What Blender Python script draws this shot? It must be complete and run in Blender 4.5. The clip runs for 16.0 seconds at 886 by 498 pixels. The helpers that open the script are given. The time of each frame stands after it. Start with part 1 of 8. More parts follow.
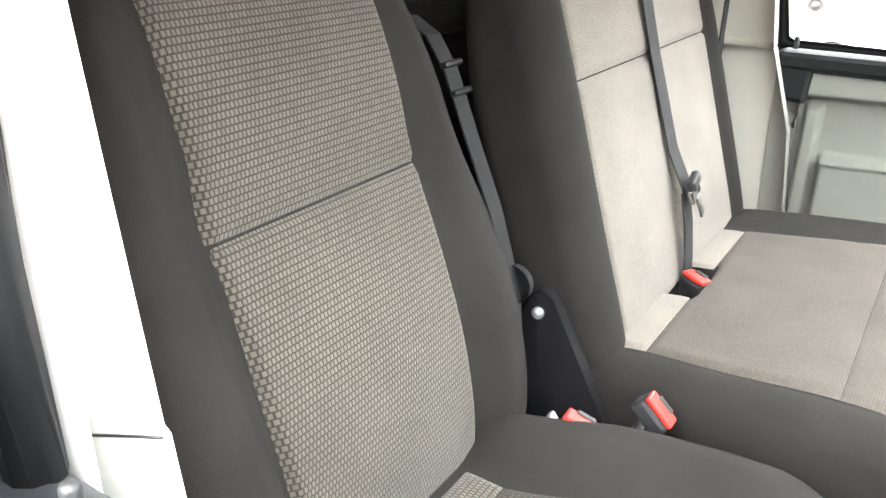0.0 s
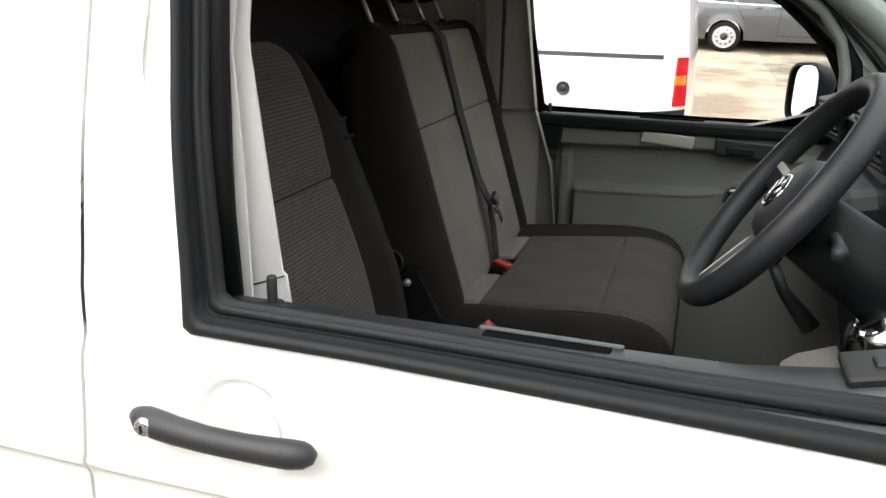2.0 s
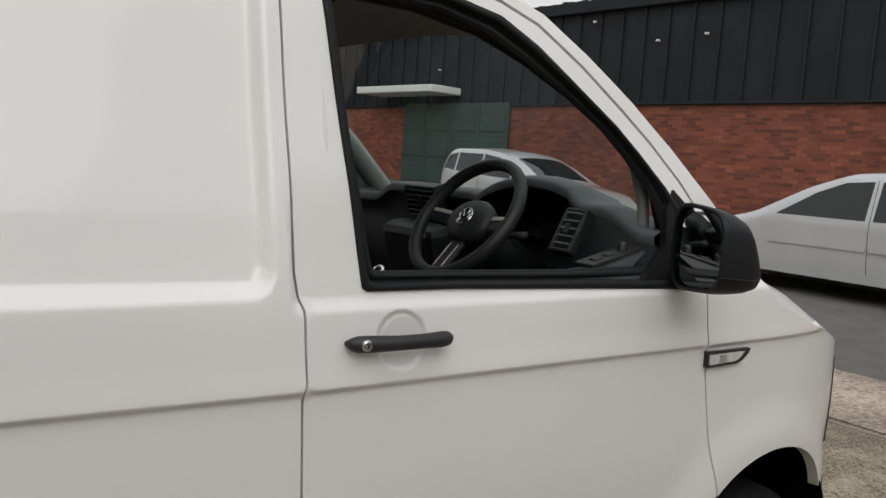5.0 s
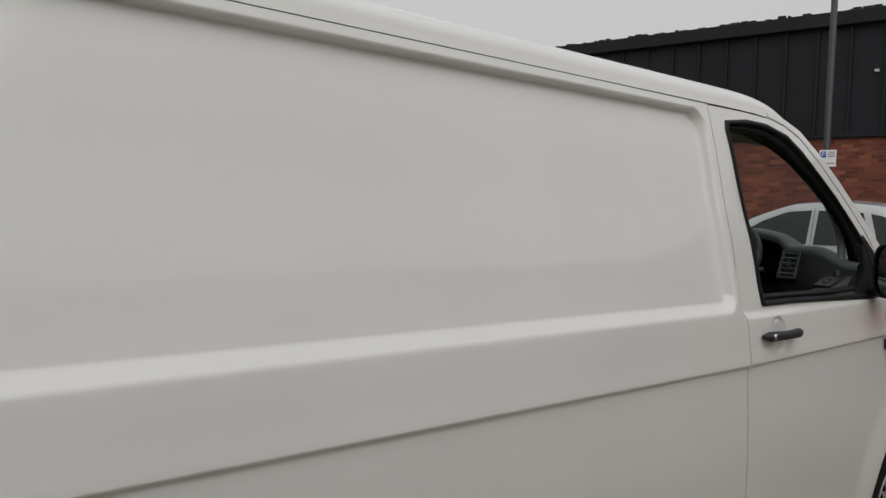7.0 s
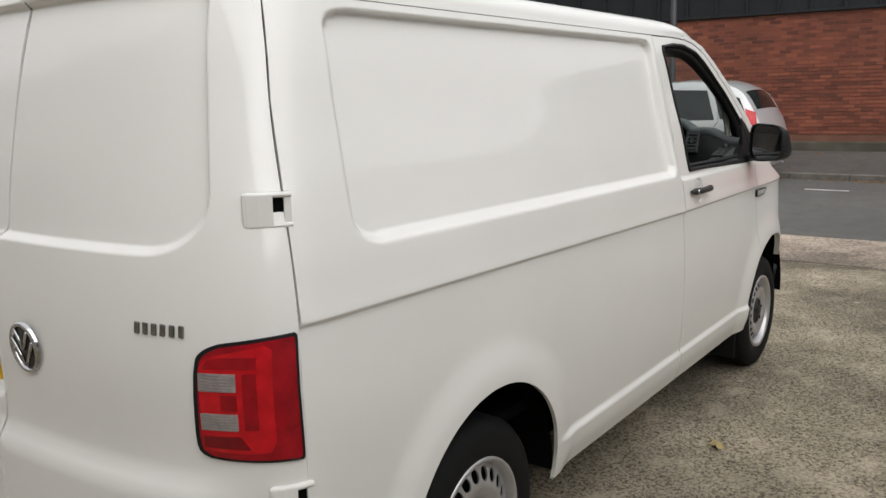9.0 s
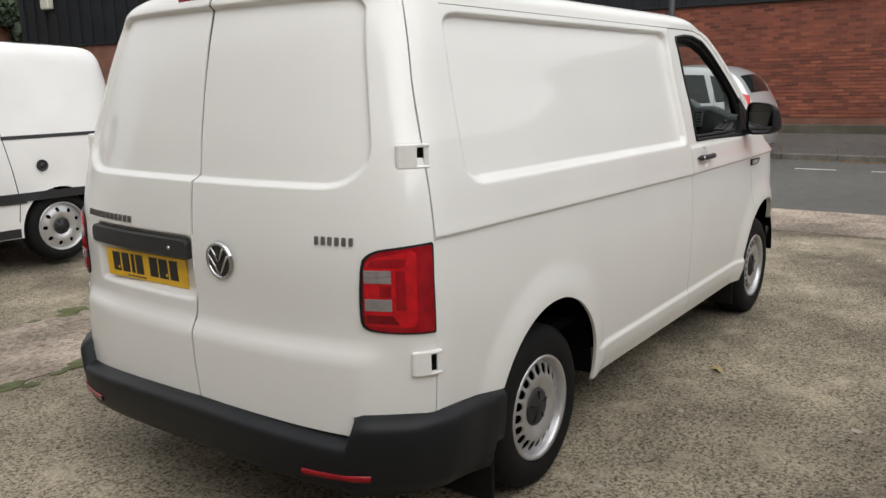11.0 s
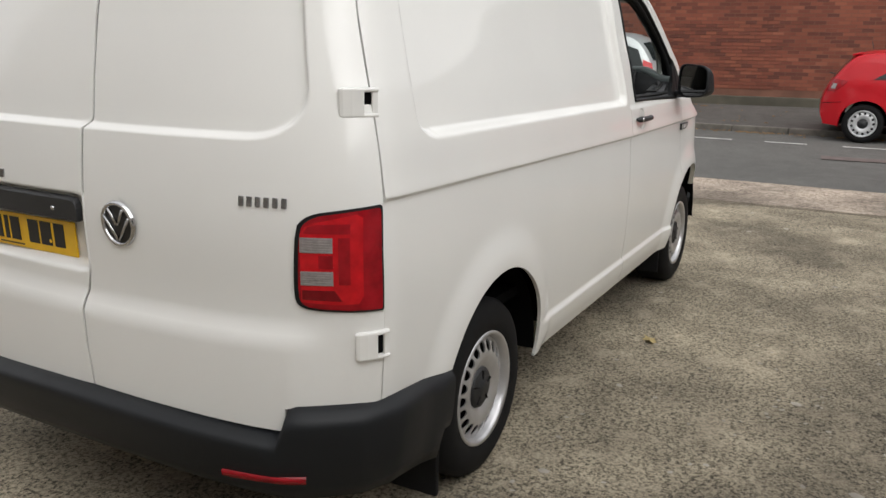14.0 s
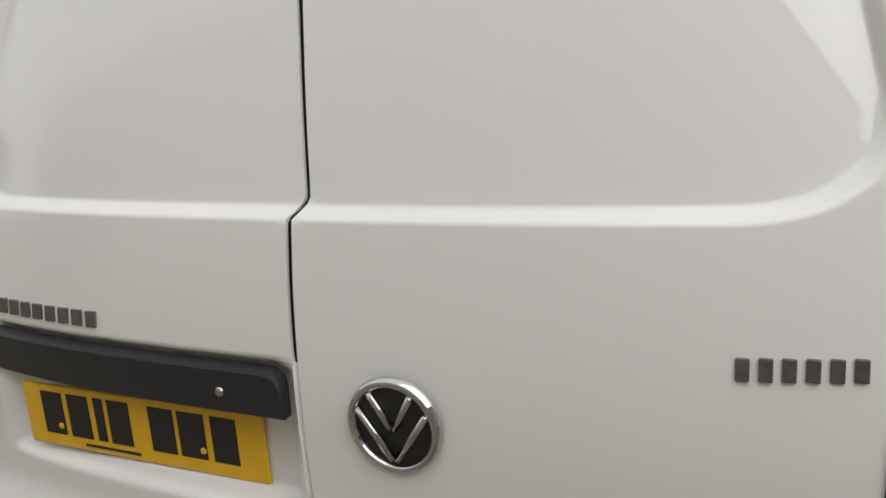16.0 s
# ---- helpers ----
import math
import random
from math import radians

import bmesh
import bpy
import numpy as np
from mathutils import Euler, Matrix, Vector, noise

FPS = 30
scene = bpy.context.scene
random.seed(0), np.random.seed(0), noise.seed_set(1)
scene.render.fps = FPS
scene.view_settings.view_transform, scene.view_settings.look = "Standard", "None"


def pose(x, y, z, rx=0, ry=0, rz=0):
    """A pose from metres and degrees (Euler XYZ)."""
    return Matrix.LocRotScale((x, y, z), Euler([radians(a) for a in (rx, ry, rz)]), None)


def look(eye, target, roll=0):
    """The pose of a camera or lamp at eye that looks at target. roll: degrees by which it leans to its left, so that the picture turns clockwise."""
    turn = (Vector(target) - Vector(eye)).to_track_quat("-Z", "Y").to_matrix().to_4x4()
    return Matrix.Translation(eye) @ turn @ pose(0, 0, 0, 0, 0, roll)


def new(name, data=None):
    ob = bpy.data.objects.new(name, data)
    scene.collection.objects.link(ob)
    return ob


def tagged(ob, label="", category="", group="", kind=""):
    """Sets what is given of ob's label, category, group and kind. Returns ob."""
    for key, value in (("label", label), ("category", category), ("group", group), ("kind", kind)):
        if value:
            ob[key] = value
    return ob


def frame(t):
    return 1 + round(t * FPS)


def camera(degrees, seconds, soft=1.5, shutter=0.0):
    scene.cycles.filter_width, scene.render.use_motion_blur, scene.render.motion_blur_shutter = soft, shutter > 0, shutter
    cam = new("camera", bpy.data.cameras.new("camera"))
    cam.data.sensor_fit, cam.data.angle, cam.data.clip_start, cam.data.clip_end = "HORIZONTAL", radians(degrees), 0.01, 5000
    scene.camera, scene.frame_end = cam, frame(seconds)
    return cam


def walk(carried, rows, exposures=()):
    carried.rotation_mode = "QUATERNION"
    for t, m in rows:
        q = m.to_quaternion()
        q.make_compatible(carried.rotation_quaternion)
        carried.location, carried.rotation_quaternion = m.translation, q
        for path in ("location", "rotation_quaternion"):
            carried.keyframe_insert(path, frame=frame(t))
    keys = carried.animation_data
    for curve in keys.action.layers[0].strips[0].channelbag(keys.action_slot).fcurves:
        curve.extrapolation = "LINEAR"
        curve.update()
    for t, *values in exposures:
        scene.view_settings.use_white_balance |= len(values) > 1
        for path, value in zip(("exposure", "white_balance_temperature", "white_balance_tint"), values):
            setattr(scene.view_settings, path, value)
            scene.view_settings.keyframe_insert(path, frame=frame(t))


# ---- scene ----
cam = camera(57.0, 16.0)
PATH = [
    (0, (2.073, -1.009, 1.569), (1.088, 0.539, 0.774), 1),
    (0.5, (2.134, -1.106, 1.585), (1.122, 0.453, 0.847), 4.1),
    (1, (2.175, -1.229, 1.600), (1.284, 0.425, 0.914), 4),
    (1.5, (2.173, -1.421, 1.602), (1.487, 0.352, 0.979), 2.7),
    (2, (2.184, -1.593, 1.604), (1.622, 0.234, 1.016), 1.4),
    (2.5, (2.218, -1.761, 1.574), (1.786, 0.120, 1.048), 2.7),
    (3, (2.141, -1.940, 1.508), (2.081, 0.005, 1.044), 8.2),
    (3.2, (2.055, -2.024, 1.502), (2.164, -0.081, 1.042), 8.7),
    (3.5, (1.901, -2.117, 1.465), (2.258, -0.189, 1.073), 8.9),
    (3.7, (1.816, -2.121, 1.459), (2.339, -0.224, 1.103), 8.4),
    (5.8, (0.333, -2.174, 1.536), (1.617, -0.646, 1.407), 3),
    (6, (0.173, -2.166, 1.542), (1.463, -0.641, 1.428), 3.2),
    (6.5, (-0.302, -2.155, 1.545), (1.024, -0.663, 1.421), 3.6),
    (7, (-0.667, -2.052, 1.534), (0.696, -0.592, 1.432), 1.8),
    (7.5, (-1.020, -1.981, 1.553), (0.452, -0.632, 1.436), -0.4),
    (8, (-1.351, -2.029, 1.614), (0.219, -0.808, 1.406), -1.4),
    (8.5, (-1.630, -2.129, 1.598), (-0.044, -0.950, 1.293), -1.3),
    (9, (-1.909, -2.219, 1.621), (-0.331, -1.046, 1.257), -1.4),
    (9.2, (-2.043, -2.213, 1.613), (-0.460, -1.047, 1.245), -1.5),
    (11.3, (-2.749, -2.448, 1.613), (-1.167, -1.299, 1.195), -1.1),
    (11.5, (-2.761, -2.451, 1.607), (-1.176, -1.318, 1.157), -0.6),
    (12, (-2.758, -2.459, 1.611), (-1.175, -1.324, 1.158), 0.3),
    (12.5, (-2.746, -2.468, 1.621), (-1.176, -1.271, 1.306), -0.1),
    (12.6, (-2.739, -2.465, 1.618), (-1.168, -1.258, 1.346), -0.3),
    (13, (-2.725, -2.454, 1.639), (-1.139, -1.249, 1.456), -0.4),
    (13.5, (-2.660, -2.368, 1.609), (-1.044, -1.235, 1.285), 0.5),
    (14, (-2.513, -2.089, 1.542), (-0.806, -1.168, 1.055), 0.9),
    (14.5, (-2.344, -1.772, 1.500), (-0.573, -1.014, 0.964), -0.2),
    (15, (-2.154, -1.354, 1.509), (-0.409, -0.540, 0.968), 0.4),
    (15.5, (-2.023, -0.947, 1.499), (-0.303, -0.079, 0.962), -2),
    (16, (-1.816, -0.680, 1.459), (-0.040, 0.152, 1.064), -3),
]

EXPOSURES = [(0.0, 4.95), (0.5, 4.44), (1.0, 3.87), (1.5, 3.06), (2.0, 1.79), (2.5, 1.15), (3.0, 0.3), (3.5, 0.09), (6.0, -0.05), (6.5, -0.28), (7.0, -0.36), (7.5, -0.4), (8.0, -0.16), (8.5, 0.06), (9.0, 0.32), (11.5, 0.46), (12.5, 0.62), (13.0, 0.21), (13.5, 0.12), (14.0, 0.47), (14.5, 0.66), (15.0, 0.63), (16.0, 0.3)]
walk(cam, [(t, look(eye, target, roll)) for t, eye, target, roll in PATH], EXPOSURES)

# ---- world and sun: a bright overcast day ----
world = bpy.data.worlds.new("overcast_sky")
scene.world = world
world.use_nodes = True
wn, wl = world.node_tree.nodes, world.node_tree.links
sky = wn.new("ShaderNodeTexSky")
sky.sky_type, sky.sun_disc = "NISHITA", False
sky.sun_elevation, sky.sun_rotation = radians(39), radians(219)
sky.air_density, sky.dust_density, sky.ozone_density = 1.0, 4.0, 1.0
grey = wn.new("ShaderNodeHueSaturation")
grey.inputs["Saturation"].default_value = 0.06
wl.new(sky.outputs[0], grey.inputs["Color"])
even = wn.new("ShaderNodeMixRGB")
even.inputs[0].default_value = 0.72
even.inputs[2].default_value = (7.75, 7.7, 7.8, 1)
wl.new(grey.outputs[0], even.inputs[1])
# an overcast sky is brighter overhead than at the horizon
where = wn.new("ShaderNodeTexCoord")
height = wn.new("ShaderNodeSeparateXYZ")
wl.new(where.outputs["Generated"], height.inputs[0])
grade = wn.new("ShaderNodeMapRange")
grade.inputs["From Min"].default_value, grade.inputs["From Max"].default_value = 0.0, 1.0
grade.inputs["To Min"].default_value, grade.inputs["To Max"].default_value = 1.25, 1.6
wl.new(height.outputs["Z"], grade.inputs["Value"])
cloud = wn.new("ShaderNodeVectorMath")
cloud.operation = "SCALE"
wl.new(even.outputs[0], cloud.inputs[0])
wl.new(grade.outputs[0], cloud.inputs["Scale"])
wl.new(cloud.outputs[0], wn["Background"].inputs["Color"])
wn["Background"].inputs["Strength"].default_value = 0.080
sun = new("sun", bpy.data.lights.new("sun", "SUN"))
sun.data.energy, sun.data.angle, sun.data.color = 1.35, radians(90), (1.0, 0.98, 0.955)
sun.matrix_world = look((-4, -5, 5.2), (0, 0, 0))

# ---- materials ----
MATS = {}


def mat(name, color=(0.5, 0.5, 0.5), rough=0.5, metal=0.0, var=0.0, vscale=8.0, bump=0.0, bscale=60.0, coat=0.0,
        fine=0.0, fscale=200.0, spec=0.5, emit=None):
    """A procedural surface: base colour with broad and fine variation, fine relief and an optional clear coat."""
    if name in MATS:
        return MATS[name]
    m = bpy.data.materials.new(name)
    m.use_nodes = True
    n, l = m.node_tree.nodes, m.node_tree.links
    b = n["Principled BSDF"]
    b.inputs["Base Color"].default_value = (*color, 1)
    b.inputs["Roughness"].default_value, b.inputs["Metallic"].default_value = rough, metal
    b.inputs["Specular IOR Level"].default_value = spec
    b.inputs["Coat Weight"].default_value, b.inputs["Coat Roughness"].default_value = coat, 0.03
    if emit:
        b.inputs["Emission Color"].default_value, b.inputs["Emission Strength"].default_value = (*emit[:3], 1), emit[3]
    tc = n.new("ShaderNodeTexCoord")
    if var or fine:
        broad, small = n.new("ShaderNodeTexNoise"), n.new("ShaderNodeTexNoise")
        broad.inputs["Scale"].default_value, small.inputs["Scale"].default_value = vscale, fscale
        broad.inputs["Detail"].default_value, small.inputs["Detail"].default_value = 5, 3
        l.new(tc.outputs["Object"], broad.inputs["Vector"])
        l.new(tc.outputs["Object"], small.inputs["Vector"])
        last = None
        for tex, amount in ((broad, var), (small, fine)):
            if not amount:
                continue
            ramp = n.new("ShaderNodeMapRange")
            ramp.inputs["From Min"].default_value, ramp.inputs["From Max"].default_value = 0.3, 0.7
            ramp.inputs["To Min"].default_value, ramp.inputs["To Max"].default_value = 1 - amount, 1 + amount
            l.new(tex.outputs["Fac"], ramp.inputs["Value"])
            mul = n.new("ShaderNodeVectorMath")
            mul.operation = "SCALE"
            if last:
                l.new(last, mul.inputs[0])
            else:
                mul.inputs[0].default_value = color
            l.new(ramp.outputs[0], mul.inputs["Scale"])
            last = mul.outputs[0]
        l.new(last, b.inputs["Base Color"])
    if bump:
        tex, bn = n.new("ShaderNodeTexNoise"), n.new("ShaderNodeBump")
        tex.inputs["Scale"].default_value, tex.inputs["Detail"].default_value = bscale, 4
        l.new(tc.outputs["Object"], tex.inputs["Vector"])
        l.new(tex.outputs["Fac"], bn.inputs["Height"])
        bn.inputs["Strength"].default_value, bn.inputs["Distance"].default_value = bump, 0.01
        l.new(bn.outputs[0], b.inputs["Normal"])
    MATS[name] = m
    return m


def glass(name, tint=(0.9, 0.95, 0.93), alpha=0.12):
    """Thin car glass: mostly clear with a mirror-like gloss."""
    if name in MATS:
        return MATS[name]
    m = bpy.data.materials.new(name)
    m.use_nodes = True
    n, l = m.node_tree.nodes, m.node_tree.links
    n.remove(n["Principled BSDF"])
    clear, shiny, mix, fr = (n.new("ShaderNodeBsdf" + k) if k != "MixShader" and k != "Fresnel" else n.new("ShaderNode" + k)
                             for k in ("Transparent", "Glossy", "MixShader", "Fresnel"))
    clear.inputs[0].default_value = (*tint, 1)
    shiny.inputs["Roughness"].default_value = 0.01
    fr.inputs["IOR"].default_value = 1.45
    l.new(fr.outputs[0], mix.inputs[0])
    l.new(clear.outputs[0], mix.inputs[1])
    l.new(shiny.outputs[0], mix.inputs[2])
    l.new(mix.outputs[0], n["Material Output"].inputs["Surface"])
    MATS[name] = m
    return m


PAINT = mat("white_car_paint", (0.80, 0.80, 0.775), 0.4, var=0.012, vscale=3, coat=0.7, spec=0.2)
PAINT.node_tree.nodes["Principled BSDF"].inputs["Coat IOR"].default_value = 1.62
PAINT.node_tree.nodes["Principled BSDF"].inputs["Coat Roughness"].default_value = 0.012
# grey in place of white-painted metal: the gap's shade is in the colour
JOINT = mat("shadowed_panel_joint", (0.16, 0.155, 0.15), 0.8, var=0.1, vscale=20)
TRIM = mat("black_textured_plastic", (0.018, 0.019, 0.021), 0.5, bump=0.12, bscale=700, var=0.1, vscale=9)
BUMPER = mat("dark_grey_bumper_plastic", (0.009, 0.0105, 0.0128), 0.48, spec=0.32, bump=0.1, bscale=600, var=0.12, vscale=6)
RUBBER = mat("black_rubber", (0.008, 0.008, 0.0085), 0.75, spec=0.2, var=0.15, vscale=20, bump=0.05, bscale=300)
DARK = mat("dark_void", (0.006, 0.006, 0.006), 0.9, spec=0.0)
STEEL = mat("silver_wheel_steel", (0.55, 0.55, 0.56), 0.34, 0.7, var=0.08, vscale=15, bump=0.03, bscale=120)
CHROME = mat("chrome", (0.55, 0.55, 0.56), 0.10, 1.0, var=0.04, vscale=40)
RED = mat("red_lens", (0.50, 0.006, 0.012), 0.2, spec=0.3, coat=0.25, var=0.18, vscale=30)
DEEPRED = mat("deep_red_lens", (0.29, 0.004, 0.010), 0.2, spec=0.3, coat=0.25, var=0.25, vscale=22)
MAROON = mat("maroon_lens", (0.15, 0.003, 0.006), 0.2, spec=0.3, coat=0.25, var=0.25, vscale=22)
CLEAR = mat("clear_lens", (0.27, 0.24, 0.235), 0.18, coat=1.0, var=0.15, vscale=60)
YELLOW = mat("yellow_plate", (0.80, 0.47, 0.01), 0.35, var=0.05, vscale=20, coat=0.3)
INK = mat("black_ink", (0.012, 0.012, 0.012), 0.4)
GLASS = glass("car_glass")
SEAL = mat("black_window_seal", (0.008, 0.009, 0.010), 0.55, spec=0.25, var=0.1, vscale=12, bump=0.04, bscale=200)
DARKGLASS = mat("dark_car_glass", (0.012, 0.015, 0.015), 0.05, spec=0.45, coat=0.25, var=0.2, vscale=2)


# ---- mesh helpers ----
def put_mesh(name, verts, faces, material, parent=None, label="", smooth=True, uv=None):
    me = bpy.data.meshes.new(name)
    me.from_pydata([tuple(v) for v in verts], [], [tuple(f) for f in faces])
    me.materials.append(material)
    if smooth:
        me.polygons.foreach_set("use_smooth", [True] * len(me.polygons))
    if uv is not None:
        layer = me.uv_layers.new(name="UVMap")
        for loop in me.loops:
            layer.data[loop.index].uv = uv[loop.vertex_index]
    me.update()
    ob = new(name, me)
    if parent:
        ob.parent = parent
    if label:
        tagged(ob, label)
    return ob


def part(name, bm, material, parent=None, label="", smooth=False):
    me = bpy.data.meshes.new(name)
    bm.normal_update()
    bm.to_mesh(me)
    bm.free()
    me.materials.append(material)
    if smooth:
        me.polygons.foreach_set("use_smooth", [True] * len(me.polygons))
    ob = new(name, me)
    if parent:
        ob.parent = parent
    if label:
        tagged(ob, label)
    return ob


def thing(name, label, category, m=None, group="", kind=""):
    ob = new(name)
    ob.empty_display_size = 0.2
    if m:
        ob.matrix_basis = m
    return tagged(ob, label, category, group, kind)


def box_bm(sx, sy, sz, m=Matrix(), bevel=0.0, segs=2, bm=None):
    """A box with rounded edges, centred on m."""
    own = bmesh.new()
    bmesh.ops.create_cube(own, size=1, matrix=Matrix.Diagonal((sx, sy, sz, 1)))
    if bevel:
        bmesh.ops.bevel(own, geom=own.edges[:], offset=min(bevel, 0.49 * min(sx, sy, sz)), segments=segs, profile=0.5, affect="EDGES")
    own.transform(m)
    if bm is None:
        return own
    tmp = bpy.data.meshes.new("tmp")
    own.to_mesh(tmp)
    own.free()
    bm.from_mesh(tmp)
    bpy.data.meshes.remove(tmp)
    return bm


def lathe(profile, segs=48, axis_m=Matrix(), closed=False):
    """Verts and faces of a profile of (radius, height) turned about z, placed by axis_m."""
    verts, faces, n = [], [], len(profile)
    for i in range(segs):
        a = 2 * math.pi * i / segs
        verts += [axis_m @ Vector((r * math.cos(a), r * math.sin(a), h)) for r, h in profile]
    for i in range(segs):
        j = (i + 1) % segs
        for k in range(n if closed else n - 1):
            q = (k + 1) % n
            faces.append((i * n + k, j * n + k, j * n + q, i * n + q))
    return verts, faces


def tube(points, radius, segs=10, flat=1.0, caps=True):
    """Verts and faces of a round bar along points; radius may be a list."""
    pts = [Vector(p) for p in points]
    verts, faces = [], []
    for i, p in enumerate(pts):
        d = (pts[min(i + 1, len(pts) - 1)] - pts[max(i - 1, 0)]).normalized()
        side = d.cross(Vector((0, 0, 1)))
        side = side.normalized() if side.length > 1e-4 else Vector((1, 0, 0))
        up = side.cross(d)
        r = radius[i] if isinstance(radius, (list, tuple)) else radius
        verts += [p + side * (r * math.cos(2 * math.pi * k / segs)) + up * (r * flat * math.sin(2 * math.pi * k / segs)) for k in range(segs)]
    for i in range(len(pts) - 1):
        for k in range(segs):
            q = (k + 1) % segs
            faces.append((i * segs + k, i * segs + q, (i + 1) * segs + q, (i + 1) * segs + k))
    if caps:
        faces += [tuple(range(segs))[::-1], tuple(range((len(pts) - 1) * segs, len(pts) * segs))]
    return verts, faces


def inside(pts, poly):
    """Which of the points (n x 2) lie in the polygon."""
    x, y = pts[:, 0], pts[:, 1]
    res = np.zeros(len(pts), bool)
    px, py = poly[:, 0], poly[:, 1]
    for i in range(len(poly)):
        x1, y1, x2, y2 = px[i - 1], py[i - 1], px[i], py[i]
        cross = (y1 > y) != (y2 > y)
        with np.errstate(divide="ignore", invalid="ignore"):
            res ^= cross & (x < (x2 - x1) * (y - y1) / (y2 - y1 if y2 != y1 else 1e-12) + x1)
    return res


def resample(poly, step, smooth_steps=0):
    """A closed polygon with points at most step apart; corners may be cut round first."""
    p = np.array(poly, float)
    for _ in range(smooth_steps):
        q = np.roll(p, -1, 0)
        p = np.stack([0.75 * p + 0.25 * q, 0.25 * p + 0.75 * q], 1).reshape(-1, 2)
    out = []
    for a, b in zip(p, np.roll(p, -1, 0)):
        k = max(1, int(math.ceil(np.linalg.norm(b - a) / step)))
        out += [a + (b - a) * i / k for i in range(k)]
    return np.array(out)


def edge_gap(pts, poly):
    """How far each point is from the polygon's outline."""
    best = np.full(len(pts), 9.0)
    for a, b in zip(poly, np.roll(poly, -1, 0)):
        d = b - a
        k = np.clip(((pts - a) @ d) / max(d @ d, 1e-12), 0, 1)
        best = np.minimum(best, np.linalg.norm(pts - a - k[:, None] * d, axis=1))
    return best


def sheet(outline, holes, us, vs, place, step=0.02, flange=0.02, flip=False, mirror=False):
    """A curved panel cut to an outline with holes, on the surface place(u, v), its edges turned in."""
    from mathutils.geometry import delaunay_2d_cdt
    outline = resample(outline, step)
    holes = [resample(h, step) for h in holes]
    grid = np.array([(u, v) for u in us for v in vs])
    keep = inside(grid, outline) & (edge_gap(grid, outline) > step * 0.45)
    for h in holes:
        keep &= ~inside(grid, h) & (edge_gap(grid, h) > step * 0.45)
    pts, edges = [tuple(p) for p in grid[keep]], []
    for loop in (outline, *holes):
        k = len(pts)
        pts += [tuple(p) for p in loop]
        edges += [(k + i, k + (i + 1) % len(loop)) for i in range(len(loop))]
    v2, _, f2, *_ = delaunay_2d_cdt([Vector(p) for p in pts], edges, [], 0, 1e-6)
    flat = np.array([tuple(v) for v in v2])
    tri = np.array([tuple(f) for f in f2 if len(f) == 3])
    mid = flat[tri].mean(1)
    ok = inside(mid, outline)
    for h in holes:
        ok &= ~inside(mid, h)
    tri = tri[ok]
    a, b, c = flat[tri[:, 0]], flat[tri[:, 1]], flat[tri[:, 2]]
    turn = (b[:, 0] - a[:, 0]) * (c[:, 1] - a[:, 1]) - (b[:, 1] - a[:, 1]) * (c[:, 0] - a[:, 0])
    tri[turn < 0] = tri[turn < 0][:, ::-1]
    tri = tri[abs(turn) > step * step * 0.004]
    if flip:
        tri = tri[:, ::-1]
    used = np.unique(tri)
    index = np.full(len(flat), -1)
    index[used] = range(len(used))
    tri, flat = index[tri], flat[used]
    xyz = np.array([place(u, v) for u, v in flat])
    faces = [tuple(t) for t in tri]
    if flange:
        n = np.zeros_like(xyz)
        fn = np.cross(xyz[tri[:, 1]] - xyz[tri[:, 0]], xyz[tri[:, 2]] - xyz[tri[:, 0]])
        for k in range(3):
            np.add.at(n, tri[:, k], fn)
        n /= np.linalg.norm(n, axis=1, keepdims=True) + 1e-12
        seen = {}
        for t in faces:
            for k in range(3):
                e = (t[k], t[(k + 1) % 3])
                seen[e] = seen.get(e, 0) + 1
        rim = [e for e in seen if (e[1], e[0]) not in seen]
        ids = {}
        extra = []
        for i in {i for e in rim for i in e}:
            ids[i] = len(xyz) + len(extra)
            extra += [xyz[i], xyz[i] - n[i] * flange]
        if extra:
            xyz = np.vstack([xyz, extra])
        faces += [(ids[b], ids[a], ids[a] + 1, ids[b] + 1) for a, b in rim]
    if mirror:
        xyz = xyz * (1, -1, 1)
        faces = [f[::-1] for f in faces]
    return xyz, faces


def smooth01(x):
    x = min(1.0, max(0.0, x))
    return x * x * (3 - 2 * x)


def curve1(xs, ys):
    """A smooth curve through the given points, as a function."""
    xs, ys = np.array(xs, float), np.array(ys, float)
    d = np.gradient(ys, xs)

    def f(x):
        x = min(max(x, xs[0]), xs[-1])
        i = min(int(np.searchsorted(xs, x, "right")) - 1, len(xs) - 2)
        h = xs[i + 1] - xs[i]
        t = (x - xs[i]) / h
        return float(ys[i] * (1 + 2 * t) * (1 - t) ** 2 + d[i] * h * t * (1 - t) ** 2 + ys[i + 1] * t * t * (3 - 2 * t) + d[i + 1] * h * t * t * (t - 1))

    return f


def arc(cx, cz, r, a0, a1, n=24):
    return [(cx + r * math.cos(radians(a0 + (a1 - a0) * i / n)), cz + r * math.sin(radians(a0 + (a1 - a0) * i / n))) for i in range(n + 1)]


def ground_z(x, y):
    """The lie of the land: level round the van, rising gently across the street and towards the far yard."""
    rise = float(np.interp(y, [4.9, 17, 30, 60], [0.0, 0.46, 1.6, 2.2])) * float(np.interp(x, [-60, -20, 4, 9, 13, 40], [0.3, 1.4, 1.4, 1, 1, 0.6]))
    return 0.03 * max(0.0, min(x, 40) - 7.7) + rise

